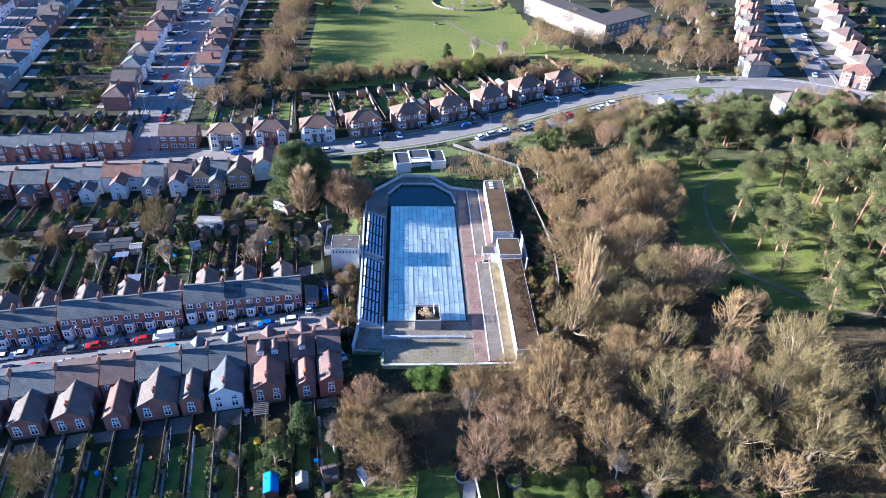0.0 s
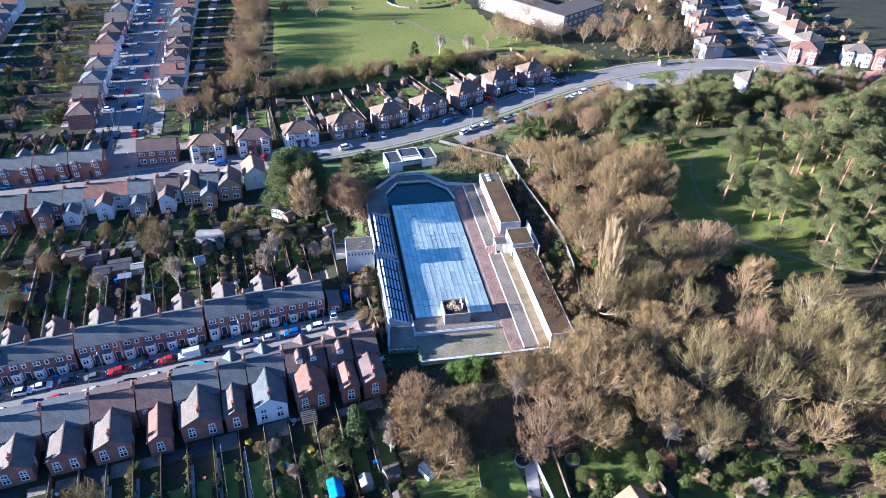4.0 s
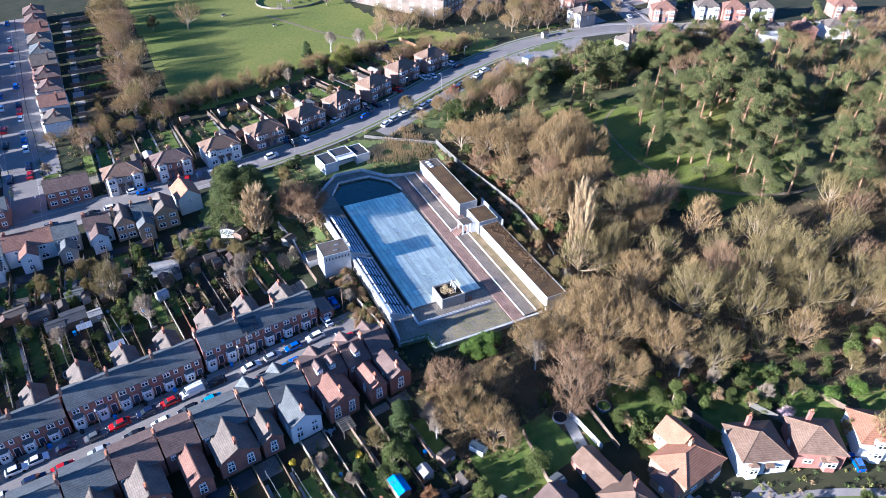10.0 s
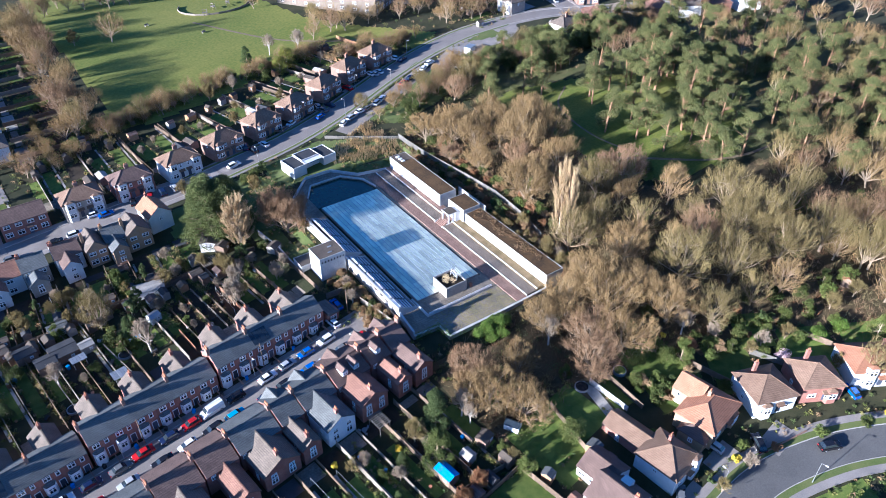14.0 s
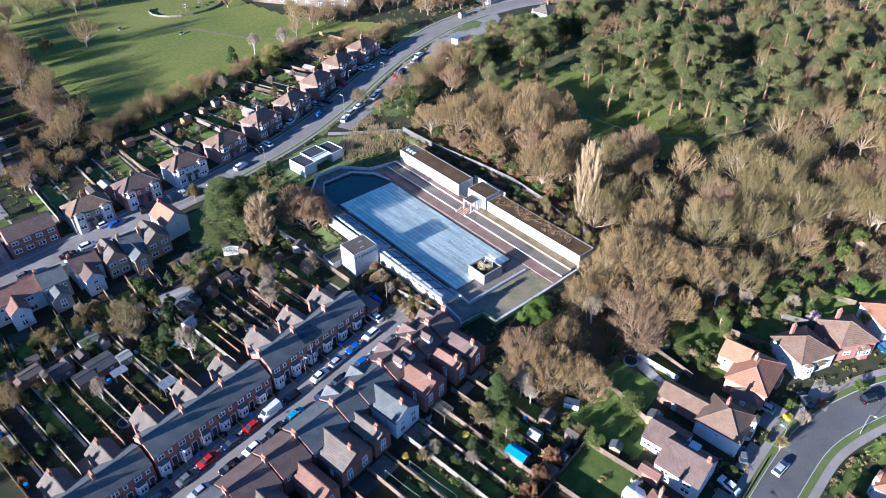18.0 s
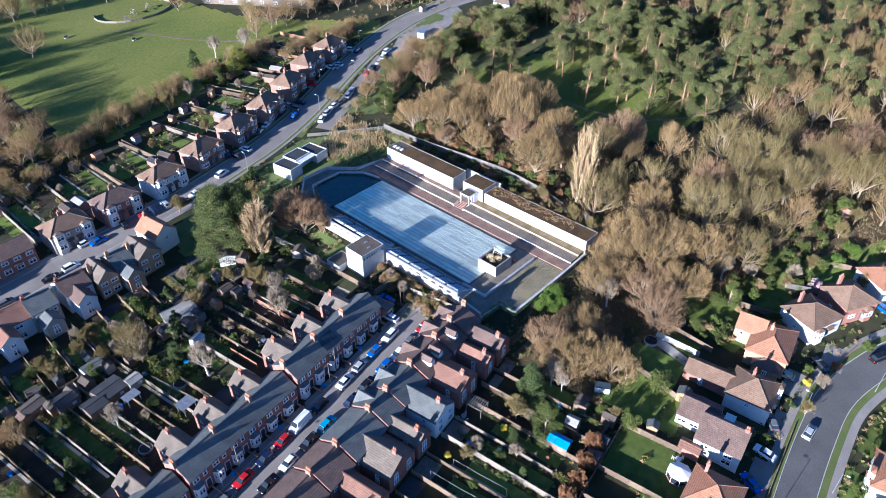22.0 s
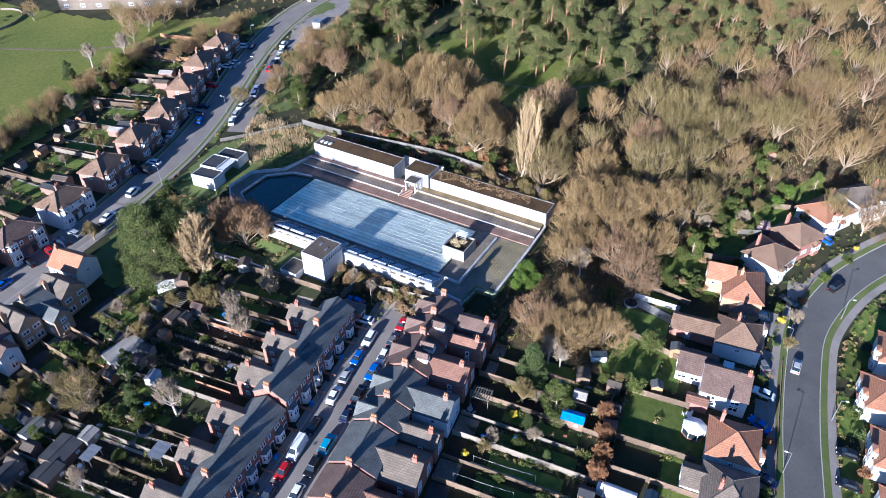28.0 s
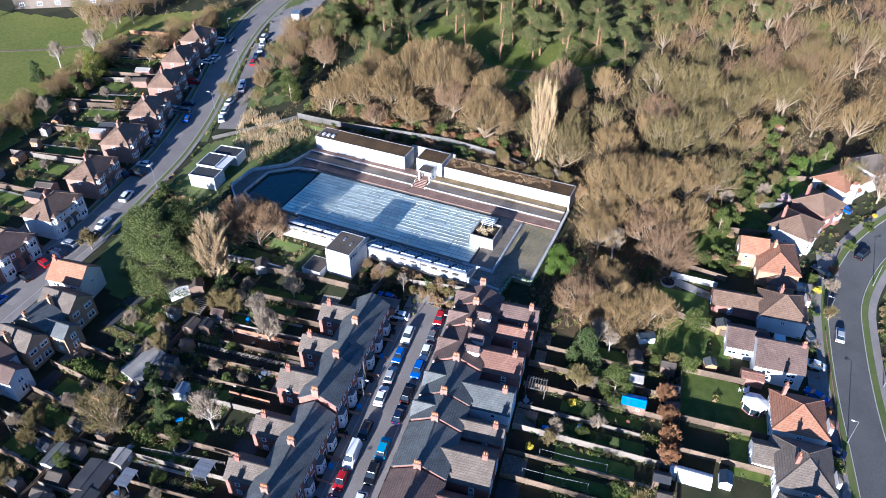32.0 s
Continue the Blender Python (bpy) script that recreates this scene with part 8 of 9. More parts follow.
for x, y in ((0, 196), (-18.4, 216.5)):
    t = thing("park_bench", x, y, hz(x, y), 30, "pale timber bench on the playing field", "bench")
    b = Build()
    b.box(-1.0, -0.35, 0.42, 1.0, 0.25, 0.52)
    part("seat", b, "fence_concrete", t)
    b = Build()
    b.box(-1.0, 0.25, 0.5, 1.0, 0.35, 1.0)
    part("backrest", b, "fence_concrete", t)
    for dx in (-0.8, 0.8):
        b = Build()
        b.box(dx - 0.08, -0.3, -0.1, dx + 0.08, 0.3, 0.42)
        part("leg", b, "concrete", t)
# trees beside the flats
for x, y, s in ((46, 166, 0.8), (52, 163, 0.9), (58, 168, 0.8), (50, 174, 0.9), (64, 164, 0.8), (70, 166, 0.7), (44, 178, 0.8), (78, 160, 0.7), (84, 168, 0.8), (92, 168, 0.9)):
    bare(rt.choice(rounds), x, y, s)

# ---- garden buildings and belongings ----
def tunnel(x, y, turn, wide, long):
    t = thing("polytunnel", x, y, hz(x, y), turn, "long white plastic-skinned polytunnel in a back garden", "polytunnel")
    n, arc = 10, []
    for i in range(n + 1):
        a = math.pi * i / n
        arc.append((math.cos(a) * wide / 2, math.sin(a) * wide * 0.62))
    b = Build()
    ring = arc + [(px * 0.97, pz * 0.97) for px, pz in reversed(arc)]
    b.solid([(px, -long / 2, pz) for px, pz in ring], [(px, long / 2, pz) for px, pz in ring])
    part("skin", b, "render_white", t)
    for e in (-long / 2, long / 2 - 0.06):
        b = Build()
        b.solid([(px * 0.96, e, pz * 0.96) for px, pz in arc], [(px * 0.96, e + 0.06, pz * 0.96) for px, pz in arc])
        part("end_wall", b, "render_grey", t)
    for k in range(6):
        b, yy = Build(), -long / 2 + (k + 0.5) * long / 6
        for (x0, z0), (x1, z1) in zip(arc, arc[1:]):
            b.tube((x0 * 1.01, yy, z0 * 1.01), (x1 * 1.01, yy, z1 * 1.01), 0.04, 0.04, 4)
        part("hoop", b, "steel_grey", t)


tunnel(-50.1, -55.4, 5, 3.0, 7.0)
shed(-48.4, -61.0, 8, 2.6, 2.0, 1.7, "frame_white", "glass_dark", "small white-framed greenhouse on a lawn", True)


def pergola(x, y, turn, w, d, high, n, mat, label, flat=False):
    t = thing("pergola", x, y, hz(x, y), turn, label, "pergola")
    for px in (-w / 2, w / 2):
        for py in (-d / 2, d / 2):
            b = Build()
            b.box(px - 0.06, py - 0.06, -0.4, px + 0.06, py + 0.06, high)
            part("post", b, mat, t)
    for py in (-d / 2, d / 2):
        b = Build()
        b.box(-w / 2 - 0.2, py - 0.05, high, w / 2 + 0.2, py + 0.05, high + 0.14)
        part("beam", b, mat, t)
    for k in range(n):
        b = Build()
        px = -w / 2 + k * w / (n - 1)
        half = w / (n - 1) * 0.47 if flat else 0.1
        b.box(px - half, -d / 2 - 0.3, high + 0.14, px + half, d / 2 + 0.3, high + (0.18 if flat else 0.26))
        part("roof_sheet" if flat else "slat", b, mat, t)


pergola(-54.4, 46.6, 8, 4.0, 3.0, 2.2, 8, "fence_concrete", "pale slatted timber pergola beside a shed")
pergola(-85.0, 20.4, 8, 2.8, 2.4, 2.2, 5, "steel_grey", "grey corrugated lean-to canopy behind a house", True)
pergola(-44.6, -25.4, -82, 3.6, 2.6, 2.3, 8, "fence_grey", "dark slatted pergola over a patio")
pergola(-91.6, 31.4, 8, 2.8, 1.8, 2.0, 5, "steel_grey", "grey corrugated canopy in a cluttered garden", True)
shed(-72.9, 35.6, 20, 2.8, 2.2, 1.9, "render_white", "steel_grey", "white garden room with a pale blue roof")
shed(-93.2, 45.9, 5, 4.6, 3.0, 2.0, "render_white", "slate", "white-walled garden room with slate roof")
shed(-93.8, 36.8, 8, 6.0, 5.0, 2.2, "shed_wood", "asphalt_patch", "wide dark-roofed garden workshop")
shed(-89.0, 35.4, 8, 3.2, 2.6, 2.1, "render_grey", "concrete", "grey garden shed with pale roof")
shed(-37.4, 42.7, 30, 3.2, 2.6, 1.9, "render_grey", "felt_roof", "low flat-roofed garden store")
shed(-23.1, -62.6, 98, 4.2, 2.6, 2.1, "brick_red", "tile_red", "small brick outhouse with a red tiled roof")
shed(-29.0, -40.8, 20, 3.0, 2.6, 1.9, "shed_wood", "felt_roof", "dark open-fronted timber store")
ring(-82.3, 27.8, 1.5, 0.6, "steel_grey", "rubber", "trampoline", "round dark trampoline in a back garden", "trampoline")


def rail_fence(x0, y0, x1, y1, mat, label, high=1.1):
    t = thing("rail_fence", x0, y0, 0, 0, label, "fence", "garden fences")
    n = max(1, round(math.hypot(x1 - x0, y1 - y0) / 2.0))
    pts = [((x1 - x0) * i / n, (y1 - y0) * i / n) for i in range(n + 1)]
    for px, py in pts:
        b, z = Build(), hz(x0 + px, y0 + py)
        b.box(px - 0.06, py - 0.06, z - 0.3, px + 0.06, py + 0.06, z + high)
        part("post", b, mat, t)
    for k in (0.35, 0.68, 0.98):
        b = Build()
        b.tube((0, 0, hz(x0, y0) + high * k), (x1 - x0, y1 - y0, hz(x1, y1) + high * k), 0.055, 0.055, 4)
        part("rail", b, mat, t)


rail_fence(-61.9, 40.7, -59.2, 21.6, "fence_concrete", "pale post and rail fence between gardens", 1.2)
rail_fence(-85.6, 34.0, -82.0, 18.5, "fence_concrete", "pale post and rail fence between gardens", 1.2)
rail_fence(-98.2, 33.0, -95.4, 17.0, "fence_concrete", "pale post and rail fence between gardens", 1.2)
fence(-56.0, 38.9, -53.6, 21.7, 1.3, "tile_orange", 3.0, "orange-stained timber panel fence")
fence(-69.3, 27.2, -68.2, 18.8, 1.4, "tile_orange", 3.0, "orange-stained timber panel fence")
fence(-77.8, 64.3, -75.9, 46.8, 1.5, "timber_orange", 3.0, "yellow-brown timber panel fence")
for k in range(8):
    green("bush0", -76.6 + k * 0.1, 60.5 - k * 1.75, 1.15 + 0.2 * (k % 3))
for x, y, s in ((-47.5, 45.7, 1.5), (-45.4, 47.2, 1.7), (-49.5, 44.4, 1.3), (-43.4, 49.0, 1.5), (-84, 34.6, 1.6), (-79.0, 29.5, 1.3), (-95.3, 49.4, 1.2), (-94.4, 46.0 + 3.6, 1.1)):
    green("bush1" if y > 40 else "bush0", x, y, s)
for x, y, k, s in ((-51.4, 40.1, "small0", 1.1), (-63.1, 48.1, "small1", 0.9), (-90.3, 54.5, "small0", 0.9), (-93, 53, "small0", 0.8), (-87.8, 55.5, "small0", 0.8), (-90, 47, "small0", 0.8), (-66, 33, "small1", 0.7)):
    bare(k, x, y, s)
rg = random.Random(55)
for x0, y0, x1, y1, size in ((-89.0, 28.8, -87.0, 17.3, 0.75), (-92.6, 27, -91.5, 21.5, 0.6), (-100, 33, -97.6, 16, 0.6), (-66, 60, -65.4, 48, 0.8), (-88, 62, -87.6, 49, 0.7), (-51.6, -25, -48.9, -41, 0.6), (-69, -29, -65.6, -50, 0.7), (-80, -31, -76.6, -52, 0.7)):
    for k in range(34):
        f = rg.random()
        SCRUB.append((x0 + (x1 - x0) * f + rg.uniform(-0.35, 0.35), y0 + (y1 - y0) * f, size * rg.uniform(0.7, 1.3)))


def table_set(x, y, turn, mat, label):
    t = thing("garden_table", x, y, hz(x, y) + 0.07, turn, label, "garden table", "garden furniture")
    b = Build()
    b.tube((0, 0, 0.68), (0, 0, 0.74), 0.6, 0.6, 12)
    part("tabletop", b, mat, t)
    b = Build()
    b.tube((0, 0, 0), (0, 0, 0.68), 0.06, 0.06, 6), b.tube((0, 0, 0), (0, 0, 0.05), 0.3, 0.25, 8)
    part("pedestal", b, mat, t)
    for a in (20, 140, 260):
        c = thing("garden_chair", x + math.cos(radians(a + turn)) * 1.0, y + math.sin(radians(a + turn)) * 1.0, hz(x, y) + 0.07, a + turn, "plain garden chair at a round table", "chair", "garden furniture")
        b = Build()
        b.box(-0.22, -0.22, 0.4, 0.22, 0.22, 0.46)
        part("seat", b, mat, c)
        b = Build()
        b.box(0.18, -0.22, 0.46, 0.24, 0.22, 0.9)
        part("backrest", b, mat, c)
        for lx in (-0.19, 0.19):
            for ly in (-0.19, 0.19):
                b = Build()
                b.box(lx - 0.025, ly - 0.025, 0, lx + 0.025, ly + 0.025, 0.4)
                part("leg", b, mat, c)


for x, y, m in ((-18.0, -64.6, "shed_wood"), (-26.4, -62.0, "frame_white"), (-62.6, 24.2, "frame_white"), (-47.8, -24.6, "steel_grey"), (-74.2, 61.5, "shed_wood"), (-4.8, -58.4, "steel_grey")):
    table_set(x, y, rg.uniform(0, 90), m, "round garden table on a paved patio")


def washing_line(x0, y0, x1, y1):
    t = thing("washing_line", x0, y0, 0, 0, "white washing line between two posts on a lawn", "washing line")
    a, c = (0, 0, hz(x0, y0)), (x1 - x0, y1 - y0, hz(x1, y1))
    for q in (a, c):
        b = Build()
        b.tube((q[0], q[1], q[2] - 0.2), (q[0], q[1], q[2] + 2.1), 0.05, 0.04, 6)
        part("post", b, "steel_grey", t)
    b = Build()
    b.tube((*a[:2], a[2] + 2.05), (c[0] / 2, c[1] / 2, (a[2] + c[2]) / 2 + 1.8), 0.014, 0.014, 4), b.tube((c[0] / 2, c[1] / 2, (a[2] + c[2]) / 2 + 1.8), (*c[:2], c[2] + 2.05), 0.014, 0.014, 4)
    part("cord", b, "frame_white", t)


washing_line(-57.5, -30.5, -55.4, -42.0), washing_line(-92.5, 58.6, -92.0, 50.0), washing_line(-62.4, -29.0, -60.4, -40.0), washing_line(-56.8, 36, -56.0, 25)
# belongings in the yards behind the terraces
for k in range(46):
    if k < 24:
        u, v = rg.uniform(1, 84), rg.uniform(8, 30)
        x, y = -40.4 - u * ca - v * sa, 12 - u * sa + v * ca + 3
    else:
        u, v = rg.uniform(2, 74), rg.uniform(12, 34)
        x, y = -31.5 - u * ca + v * sa, -12 - u * sa - v * ca
    b = Build()
    if k % 3 == 0:
        b.box(-0.6, -0.3, 0, 0.6, 0.3, 0.55, 0, 0.02), b.box(-0.63, -0.33, 0.55, 0.63, 0.33, 0.62)
        single("storage_box", b, ("tarp_blue", "render_white", "rubber", "deck_grey")[k % 4], "plastic garden storage box in a back yard", "storage box", at=pose(x, y, hz(x, y) + 0.06, 0, 0, rg.uniform(0, 180)))
    elif k % 3 == 1:
        b.tube((0, 0, 0), (0, 0, 0.5), 0.24, 0.34, 10), b.tube((0, 0, 0.44), (0, 0, 0.52), 0.38, 0.38, 10)
        single("plant_pot", b, "terracotta" if k % 2 else "render_white", "round garden plant pot in a back yard", "plant pot", at=pose(x, y, hz(x, y) + 0.06))
    else:
        b.box(-0.3, -0.3, 0, 0.3, 0.3, 1.0, 0, -0.02), b.box(-0.32, -0.35, 1.0, 0.32, 0.35, 1.1)
        single("wheelie_bin", b, "tarp_blue" if k % 2 else "rubber", "wheeled refuse bin behind a house", "bin", at=pose(x, y, hz(x, y) + 0.06, 0, 0, rg.uniform(0, 180)))


def utility_pole(x, y):
    t = thing("utility_pole", x, y, hz(x, y), 8, "tall wooden telegraph pole on the footway", "utility pole", "utility poles")
    b = Build()
    b.tube((0, 0, -0.4), (0, 0, 7.6), 0.13, 0.09, 8)
    part("pole", b, "fence_wood", t)
    b = Build()
    b.box(-0.5, -0.05, 7.1, 0.5, 0.05, 7.2)
    part("crossbar", b, "fence_wood", t)


utility_pole(-57.4, 4.4), utility_pole(-86.0, -0.2), utility_pole(-33.4, 8.4)

# hedges and shrubs in the front gardens on the curved road and along the main road
for line, offs, n in ((CURVE, (6.8, 8.5, 10.5, -7.5, -9.5), 300), (MAIN[2:13], (6.6, 7.2, -6.8), 170)):
    for k in range(n):
        i = rg.randrange(len(line) - 1)
        (ax, ay), (bx, by), f = line[i], line[i + 1], rg.random()
        dx, dy = bx - ax, by - ay
        q, o = math.hypot(dx, dy), rg.choice(offs) + rg.uniform(-0.6, 0.6)
        SCRUB.append((ax + dx * f - dy / q * o, ay + dy * f + dx / q * o, rg.uniform(0.35, 0.85)))
for x, y, k, s in ((-10, -72.5, "bush0", 0.9), (-24, -77.2, "bush2", 1.0), (13.5, -72, "bush0", 1.1), (18.5, -76.2, "bush2", 1.1), (29, -79.8, "bush0", 1.2), (38.5, -83.5, "bush0", 1.1), (44, -85, "gold", 0.7), (2.0, -73.4, "bush1", 1.0), (-36.5, -79, "bush0", 1.0), (-46, -81, "bush0", 1.1), (-8, -91, "bush0", 1.3), (-13, -92, "bush1", 1.2), (-22, -93.6, "bush2", 1.2), (4, -90.5, "bush0", 1.2), (0.5, -60, "laurel", 0.6), (16, -58.5, "roundtree", 0.5), (22, -60.5, "bush0", 1.2), (31, -64.5, "bush0", 1.3), (41, -69, "bush1", 1.3), (7.5, -48.5, "roundtree", 0.6), (9.5, -51.5, "bush0", 1.2), (18, -56, "laurel", 0.7), (36, -60, "roundtree", 0.5)):
    green(k, x, y, s)
# thick scrub and small trees along the edges of the playing field
for k in range(95):
    f = rg.random()
    x, y = -58 + 126 * f, 132.5 + 14 * f + 8 * math.sin(f * 3.1) - (9 if f > 0.7 else 0) + rg.uniform(-3.5, 3.0)
    s = rg.uniform(0.28, 0.6)
    FAR_WOOD.append((f"far{rg.randrange(4)}", Matrix.LocRotScale((x, y, hz(x, y)), Euler((0, 0, rg.uniform(0, 6.28))), (s * 1.1, s * 1.1, s))))
    for q in range(3):
        SCRUB.append((x + rg.uniform(-2, 2), y + rg.uniform(-2, 2), rg.uniform(0.6, 1.3)))
for k in range(46):
    x, y = -64 + rg.uniform(-7, 5), rg.uniform(134, 250)
    s = rg.uniform(0.45, 0.95)
    FAR_WOOD.append((f"far{rg.randrange(4)}", Matrix.LocRotScale((x, y, hz(x, y)), Euler((0, 0, rg.uniform(0, 6.28))), (s, s, s))))
for x, y, s in ((-70, 128, 0.9), (-76, 134, 0.7), (-66, 150, 0.8), (-74, 160, 0.6), (-80, 122, 0.6), (-130, 128, 0.9), (-133, 125, 0.8)):
    green("roundtree", x, y, s)

# leafy corners of the south-eastern gardens and the north-western plots
for k in range(30):
    green(rg.choice(("bush0", "bush0", "bush1", "bush2", "bush3")), rg.uniform(6, 62), -47 - rg.uniform(0, 12) - max(0, rg.uniform(0, 62) - 30) * 0.12, rg.uniform(0.8, 1.5))
for k in range(22):
    x, y = rg.uniform(-96, -58), rg.uniform(118, 136)
    s = rg.uniform(0.3, 0.6)
    FAR_WOOD.append((f"far{rg.randrange(4)}", Matrix.LocRotScale((x, y, hz(x, y)), Euler((0, 0, rg.uniform(0, 6.28))), (s, s, s))))
    for q in range(5):
        SCRUB.append((x + rg.uniform(-4, 4), y + rg.uniform(-4, 4), rg.uniform(0.5, 1.2)))
for k in range(260):
    SCRUB.append((rg.uniform(-100, -60), rg.uniform(104, 250), rg.uniform(0.4, 1.1)))
for k in range(200):
    SCRUB.append((rg.uniform(-165, -126), rg.uniform(104, 250), rg.uniform(0.4, 1.1)))

# scrub between the car park and the wood, and front lawns across the curved road
for k in range(26):
    x, y = rg.uniform(24, 64), rg.uniform(84, 104)
    if y < 90 + (x - 24) * 0.32:
        s = rg.uniform(0.4, 0.75)
        FAR_WOOD.append((f"far{rg.randrange(4)}", Matrix.LocRotScale((x, y, hz(x, y)), Euler((0, 0, rg.uniform(0, 6.28))), (s, s, s))))
    for q in range(6):
        SCRUB.append((x + rg.uniform(-3, 3), min(y, 91 + (x - 24) * 0.3) + rg.uniform(-3, 2), rg.uniform(0.5, 1.3)))
for x, y, a, w, l in ((-9, -90.2, 8, 10, 5), (-24, -92.6, 8, 12, 5), (6, -89.5, 0, 10, 5), (20, -92, -15, 12, 7), (33, -98, -28, 12, 7), (-38, -95.5, 8, 12, 6), (16, -99, -10, 18, 9)):
    lawn(x, y, a, w, l)
simple_house(9.6, -97.0, 184, 9.4, 9.0, 4.7, 2.8, "hip", "render_white", "tile_orange", "white house with orange-red hipped roof across the road", group="houses on the curved road", bays=((2.0, 2.8),))
sheet("rough_grass", [(21, 90), (26, 82), (44, 84), (64, 92), (68, 104), (60, 109), (40, 99), (24, 93)], 0.05, "verge_grass", "rough olive grass between the car park and the wood", "grass", 1.0)

# brown shrubs below the west stand, and on the bank behind the changing block
for k in range(13):
    x, y = -30.3 + rg.uniform(-1.6, 1.2), -1.5 + k * 1.25
    if k % 3 == 1:
        bare("small0", x, y, rg.uniform(0.45, 0.55))
    else:
        bare("thicket", x, y, rg.uniform(0.5, 0.75))
for k in range(20):
    bare("thicket", rg.uniform(16.8, 21.6), -12.5 + k * 1.0, rg.uniform(0.7, 1.1))
for k in range(30):
    green(("bush2", "bush3", "bush0")[k % 3], rg.uniform(26.5, 31), -2 + k * 2.2, rg.uniform(1.0, 1.9))
for k in range(150):
    y = rg.uniform(-8, 70)
    x = 25.6 - abs(y - 24) * 0.07 + (rg.uniform(1.0, 9.0) if k < 110 else -rg.uniform(0.6, 2.2))
    SCRUB.append((x, y, rg.uniform(0.8, 1.7)))
for k in range(9):
    green("bush1", 19.4 + 0.35 * k + rg.uniform(-0.4, 0.4), 10.5 + 1.2 * k, rg.uniform(1.5, 2.1))
# hedges and evergreens at the back of the south-eastern gardens
for x, y, k, s in ((28, -51, "roundtree", 0.55), (31.5, -55, "conifer1", 0.5), (36, -53.5, "roundtree", 0.6), (41, -57, "conifer1", 0.55), (45, -53.6, "bush1", 1.8), (49, -56, "roundtree", 0.6), (54, -59, "conifer1", 0.5), (58, -54, "roundtree", 0.7), (63, -58, "bush0", 1.8), (66, -55, "conifer1", 0.6), (71, -58, "roundtree", 0.8), (47, -62, "bush0", 1.4), (57, -64, "roundtree", 0.5), (52, -51.5, "bush0", 1.7), (33, -49.5, "bush1", 1.5), (39, -50.5, "bush0", 1.6)):
    green(k, x, y, s)
for x, y, s in ((44, -60, 0.8), (60, -61, 0.9), (34, -58, 0.7), (68, -62, 0.9)):
    bare("small0", x, y, s)

# leafless trees behind the south-eastern gardens
for k in range(16):
    x, y, s = 74 + 2.2 * k + rg.uniform(-1.5, 1.5), -51 - 0.7 * k + rg.choice((-5, 0, 6)) + rg.uniform(-2, 2), rg.uniform(0.8, 1.05)
    FAR_WOOD.append((f"far{rg.randrange(4)}", Matrix.LocRotScale((x, y, hz(x, y)), Euler((0, 0, rg.uniform(0, 6.28))), (s, s, s))))
shed(70.5, -58.5, 30, 3.2, 2.2, 2.0, "shed_wood", "tile_orange", "small garden hut with a bright orange roof")
# brick garages behind the semi-detached pairs, cars on their drives, verges along the main road
for i, (x, y, a, *_) in enumerate(MAIN_SEMIS):
    c, sn = math.cos(radians(a)), math.sin(radians(a))
    side = (1, -1)[i % 2]
    px, py = x + side * 5.4 * c - 10.5 * sn, y + side * 5.4 * sn + 10.5 * c
    shed(px, py, a + 90, 4.8, 2.8, 2.1, "brick_brown", ("asphalt_patch", "concrete", "felt_roof")[i % 3], "small brick garage behind a semi-detached pair")
    if i < 8:
        car(x - side * 6.2 * c + 7.4 * sn, y - side * 6.2 * sn - 7.4 * c, a + 86, ("white", "silver", "navy", "grey", "white", "black", "silver", "navy")[i], ("hatch", "suv")[i % 2])
for lo, hi in ((4.15, 5.0), (-5.0, -4.15)):
    strip("verge", MAIN[4:14], lo, hi, 0.18, "verge_grass", "narrow grass verge along the main road", "grass verge", depth=0.1)
# undergrowth and leafless trees between the pines
for k in range(420):
    x, y = rg.uniform(60, 190), rg.uniform(-40, 110)
    if (x > 116 or y > 66) and y < 112 - max(0, x - 120) * 0.42:
        SCRUB.append((x, y, rg.uniform(0.8, 2.0)))
for k in range(120):
    x, y = rg.uniform(64, 200), rg.uniform(-66, 112)
    if (x > 118 or y > 64) and y < 98 - max(0, x - 130) * 0.3:
        s = rg.uniform(0.45, 0.9)
        FAR_WOOD.append((f"far{rg.randrange(4)}", Matrix.LocRotScale((x, y, hz(x, y)), Euler((0, 0, rg.uniform(0, 6.28))), (s, s, s))))

for k in range(80):
    x, y, s = rg.uniform(200, 340), rg.uniform(-110, 70), rg.uniform(0.8, 1.25)
    FAR_WOOD.append((f"far{rg.randrange(4)}", Matrix.LocRotScale((x, y, hz(x, y)), Euler((0, 0, rg.uniform(0, 6.28))), (s, s, s))))
for k in range(170):
    SCRUB.append((rg.uniform(62, 122), rg.uniform(136, 205), rg.uniform(0.7, 1.6)))
# evergreens and leafless trees between the pines and the main road
for k in range(16):
    f = k / 15
    green(("roundtree", "bigpine", "roundtree", "conifer1")[k % 4], 72 + 72 * f + rg.uniform(-2, 2), 90 - 5 * f + rg.uniform(-4, 5), rg.uniform(1.2, 1.6) * (0.5 if k % 4 == 1 else 1.0))
for k in range(44):
    f = rg.random()
    x, y, s = 60 + 100 * f, 97 - 12 * f + rg.uniform(-7, 8), rg.uniform(0.45, 0.8)
    FAR_WOOD.append((f"far{rg.randrange(4)}", Matrix.LocRotScale((x, y, hz(x, y)), Euler((0, 0, rg.uniform(0, 6.28))), (s, s, s))))
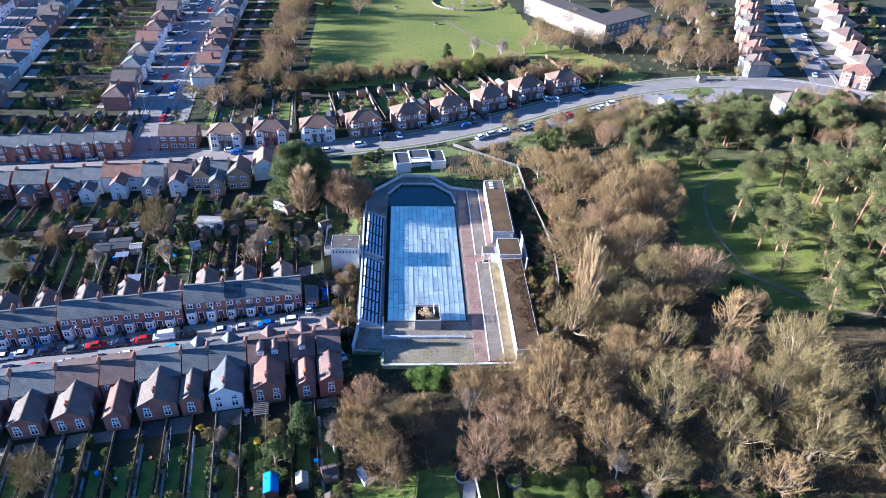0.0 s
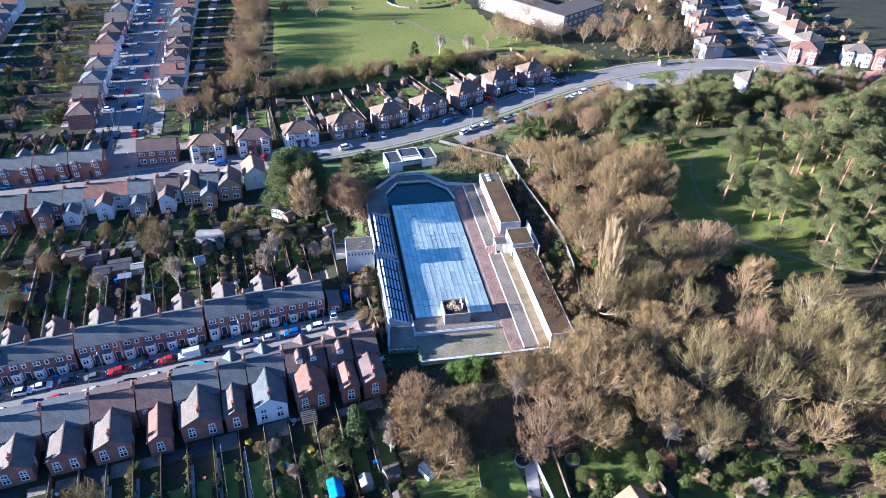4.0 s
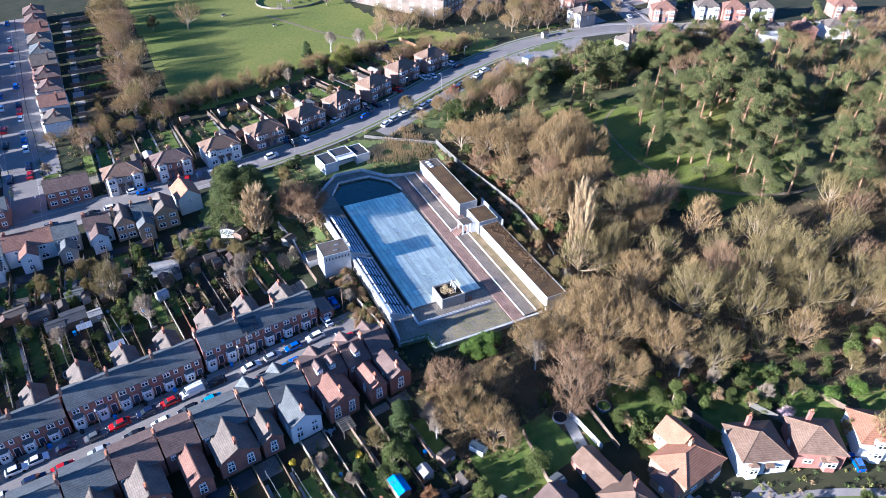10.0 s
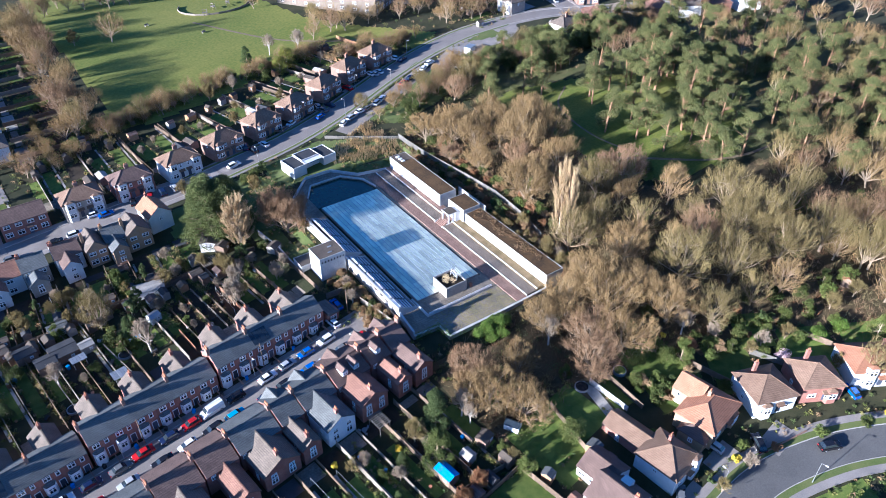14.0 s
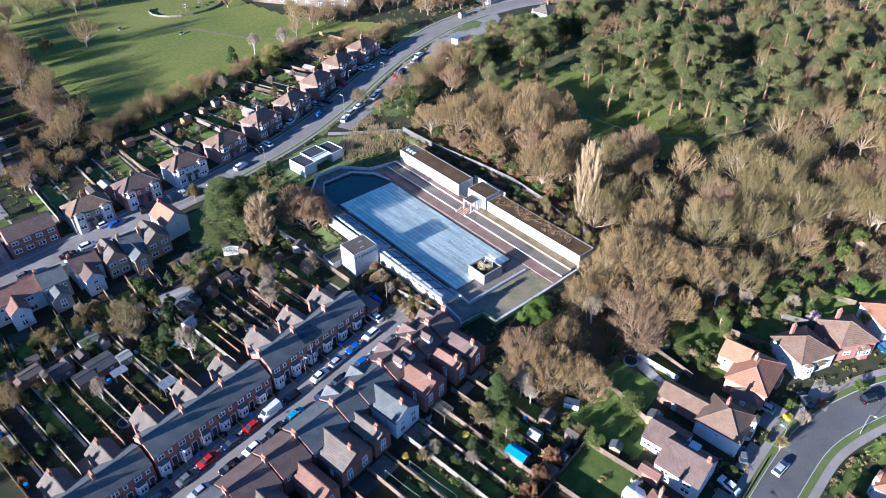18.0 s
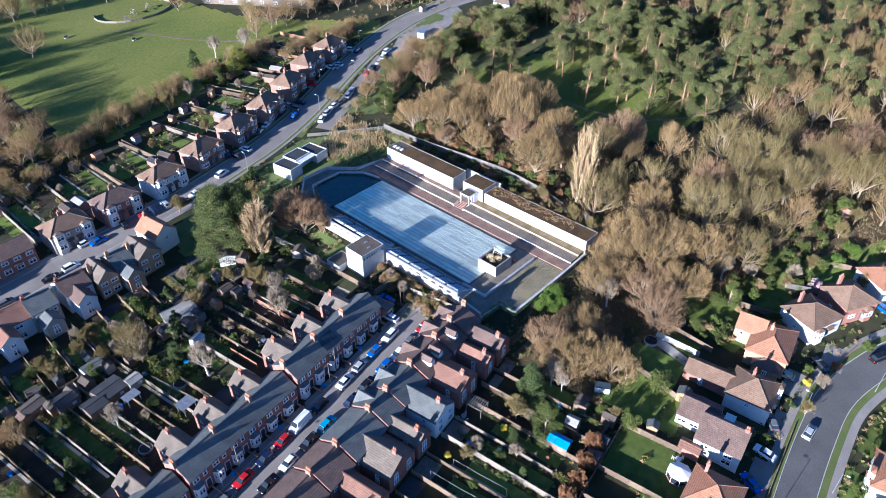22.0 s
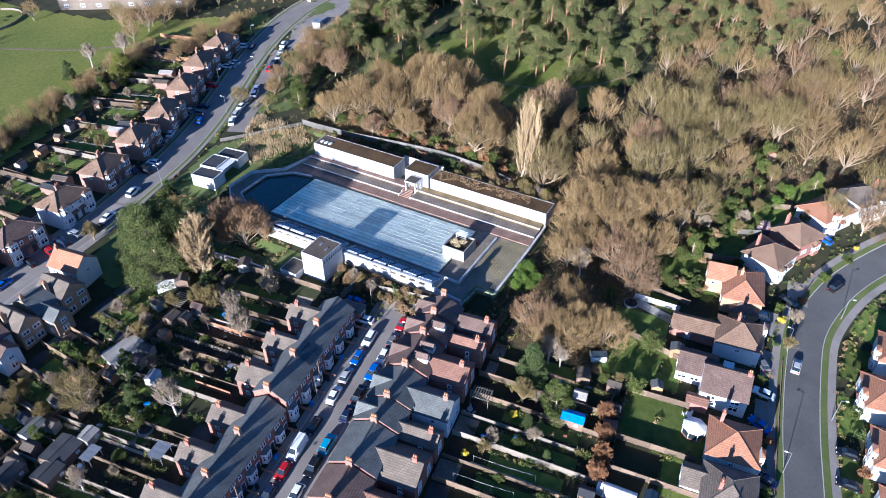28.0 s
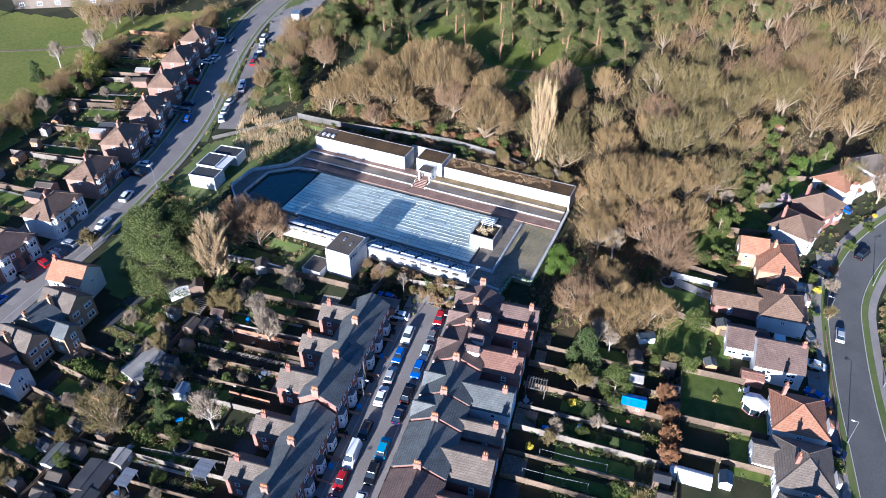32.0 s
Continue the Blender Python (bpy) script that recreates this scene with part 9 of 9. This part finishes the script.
# twiggy scrub below the pump house and at the end of the street
for k in range(26):
    x, y = (rg.uniform(-33.5, -28.6), rg.uniform(13, 20)) if k < 14 else (rg.uniform(-29.6, -27.2), rg.uniform(-6, 12))
    if k % 5 == 4:
        green("bush0", x, y, rg.uniform(0.8, 1.2))
    else:
        bare("thicket", x, y, rg.uniform(0.5, 0.8))
# scrub against the back of the southern changing block
for k in range(18):
    bare(("thicket", "thicket", "small0")[k % 3], 17.0 + rg.uniform(-0.5, 0.8), -15.6 + k * 1.75, rg.uniform(1.2, 1.45) * (0.72 if k % 3 == 2 else 1.0))
# low scrub between the changing blocks and the fence, taller towards the poplars
for k in range(44):
    y = -13 + k * 1.6 + rg.uniform(-0.8, 0.8)
    x = rg.uniform(17.6, 21.5) + max(0, min(y, 22)) * 0.09
    if y < 9:
        bare(("thicket", "small0", "thicket", "small1")[k % 4], x, y, rg.uniform(0.75, 1.1))
    elif not (18 < y < 32 and x < 20):
        green(rg.choice(("bush3", "bush2", "bush0")), x, y, rg.uniform(0.7, 1.2))
# dark evergreens and hedges in the western back gardens
for x, y, k, s in ((-118, 27, "roundtree", 0.7), (-123, 38, "conifer1", 0.7), (-108, 24, "conifer0", 0.6), (-114, 49, "cypress", 0.55), (-103, 55, "roundtree", 0.55), (-94, 44, "conifer1", 0.6), (-89, 27, "roundtree", 0.5), (-66, 37, "conifer1", 0.45), (-60, 34, "roundtree", 0.4), (-47, 38, "conifer1", 0.5), (-127, 22, "roundtree", 0.6), (-131, 45, "conifer0", 0.7), (-136, 33, "roundtree", 0.7)):
    green(k, x, y, s)
for x, y in ((-99, 22), (-108, 30), (-87, 33), (-70, 30), (-119, 40), (-58, 38), (-125, 52), (-45, 28)):
    for k in range(14):
        SCRUB.append((x + 1.3 * k * -0.14 + rg.uniform(-0.3, 0.3), y + 1.0 * k + rg.uniform(-0.3, 0.3), rg.uniform(0.9, 1.5)))

# low shrubs and weeds of all gardens
for k, m in enumerate(("shrub_leaf", "conifer_leaf", "scrub_ochre", "hedge_olive")):
    pts, rs = [], np.random.RandomState(60 + k)
    for x, y, s in SCRUB[k::4]:
        d = rs.normal(size=(40, 3))
        d /= np.linalg.norm(d, axis=1, keepdims=True)
        pts.append(np.array([x, y, hz(x, y) + 0.45 * s]) + d * s * rs.uniform(0.4, 1.0, size=(40, 1)) * np.array([0.9, 0.9, 0.75]))
    tagged(new("undergrowth", blades("undergrowth", np.concatenate(pts), 0.18, m, k)), "mixed low shrubs and weeds along garden fences", "undergrowth", kind="stuff")

# the far wood, out of the same tree shapes, joined
for slot, name, words in ((0, "woodland_trunks", "trunks and limbs of the distant leafless wood"), (1, "woodland_twigs", "brown twig crowns of the distant leafless wood")):
    for kind in range(4):
        src = next((o for o in PROTO[f"far{kind}"].children if o.name.split(".")[0] == ("trunk", "crown")[slot]), None)
        me = src.data
        co = np.empty(len(me.vertices) * 3)
        me.vertices.foreach_get("co", co)
        co = np.c_[co.reshape(-1, 3), np.ones(len(me.vertices))]
        faces = np.array([tuple(p.vertices) for p in me.polygons])
        spots = [m for k, m in FAR_WOOD if k == f"far{kind}"]
        if not spots:
            continue
        v = np.concatenate([(co @ np.array(m).T)[:, :3] for m in spots])
        f = np.concatenate([faces + i * len(co) for i in range(len(spots))])
        wood = bpy.data.meshes.new(name)
        wood.from_pydata(v.tolist(), [], f.tolist())
        wood.materials.append(me.materials[0])
        tagged(new(name, wood), words, "trees", kind="stuff")
for ob, m in FIRST:
    ob.matrix_basis = m
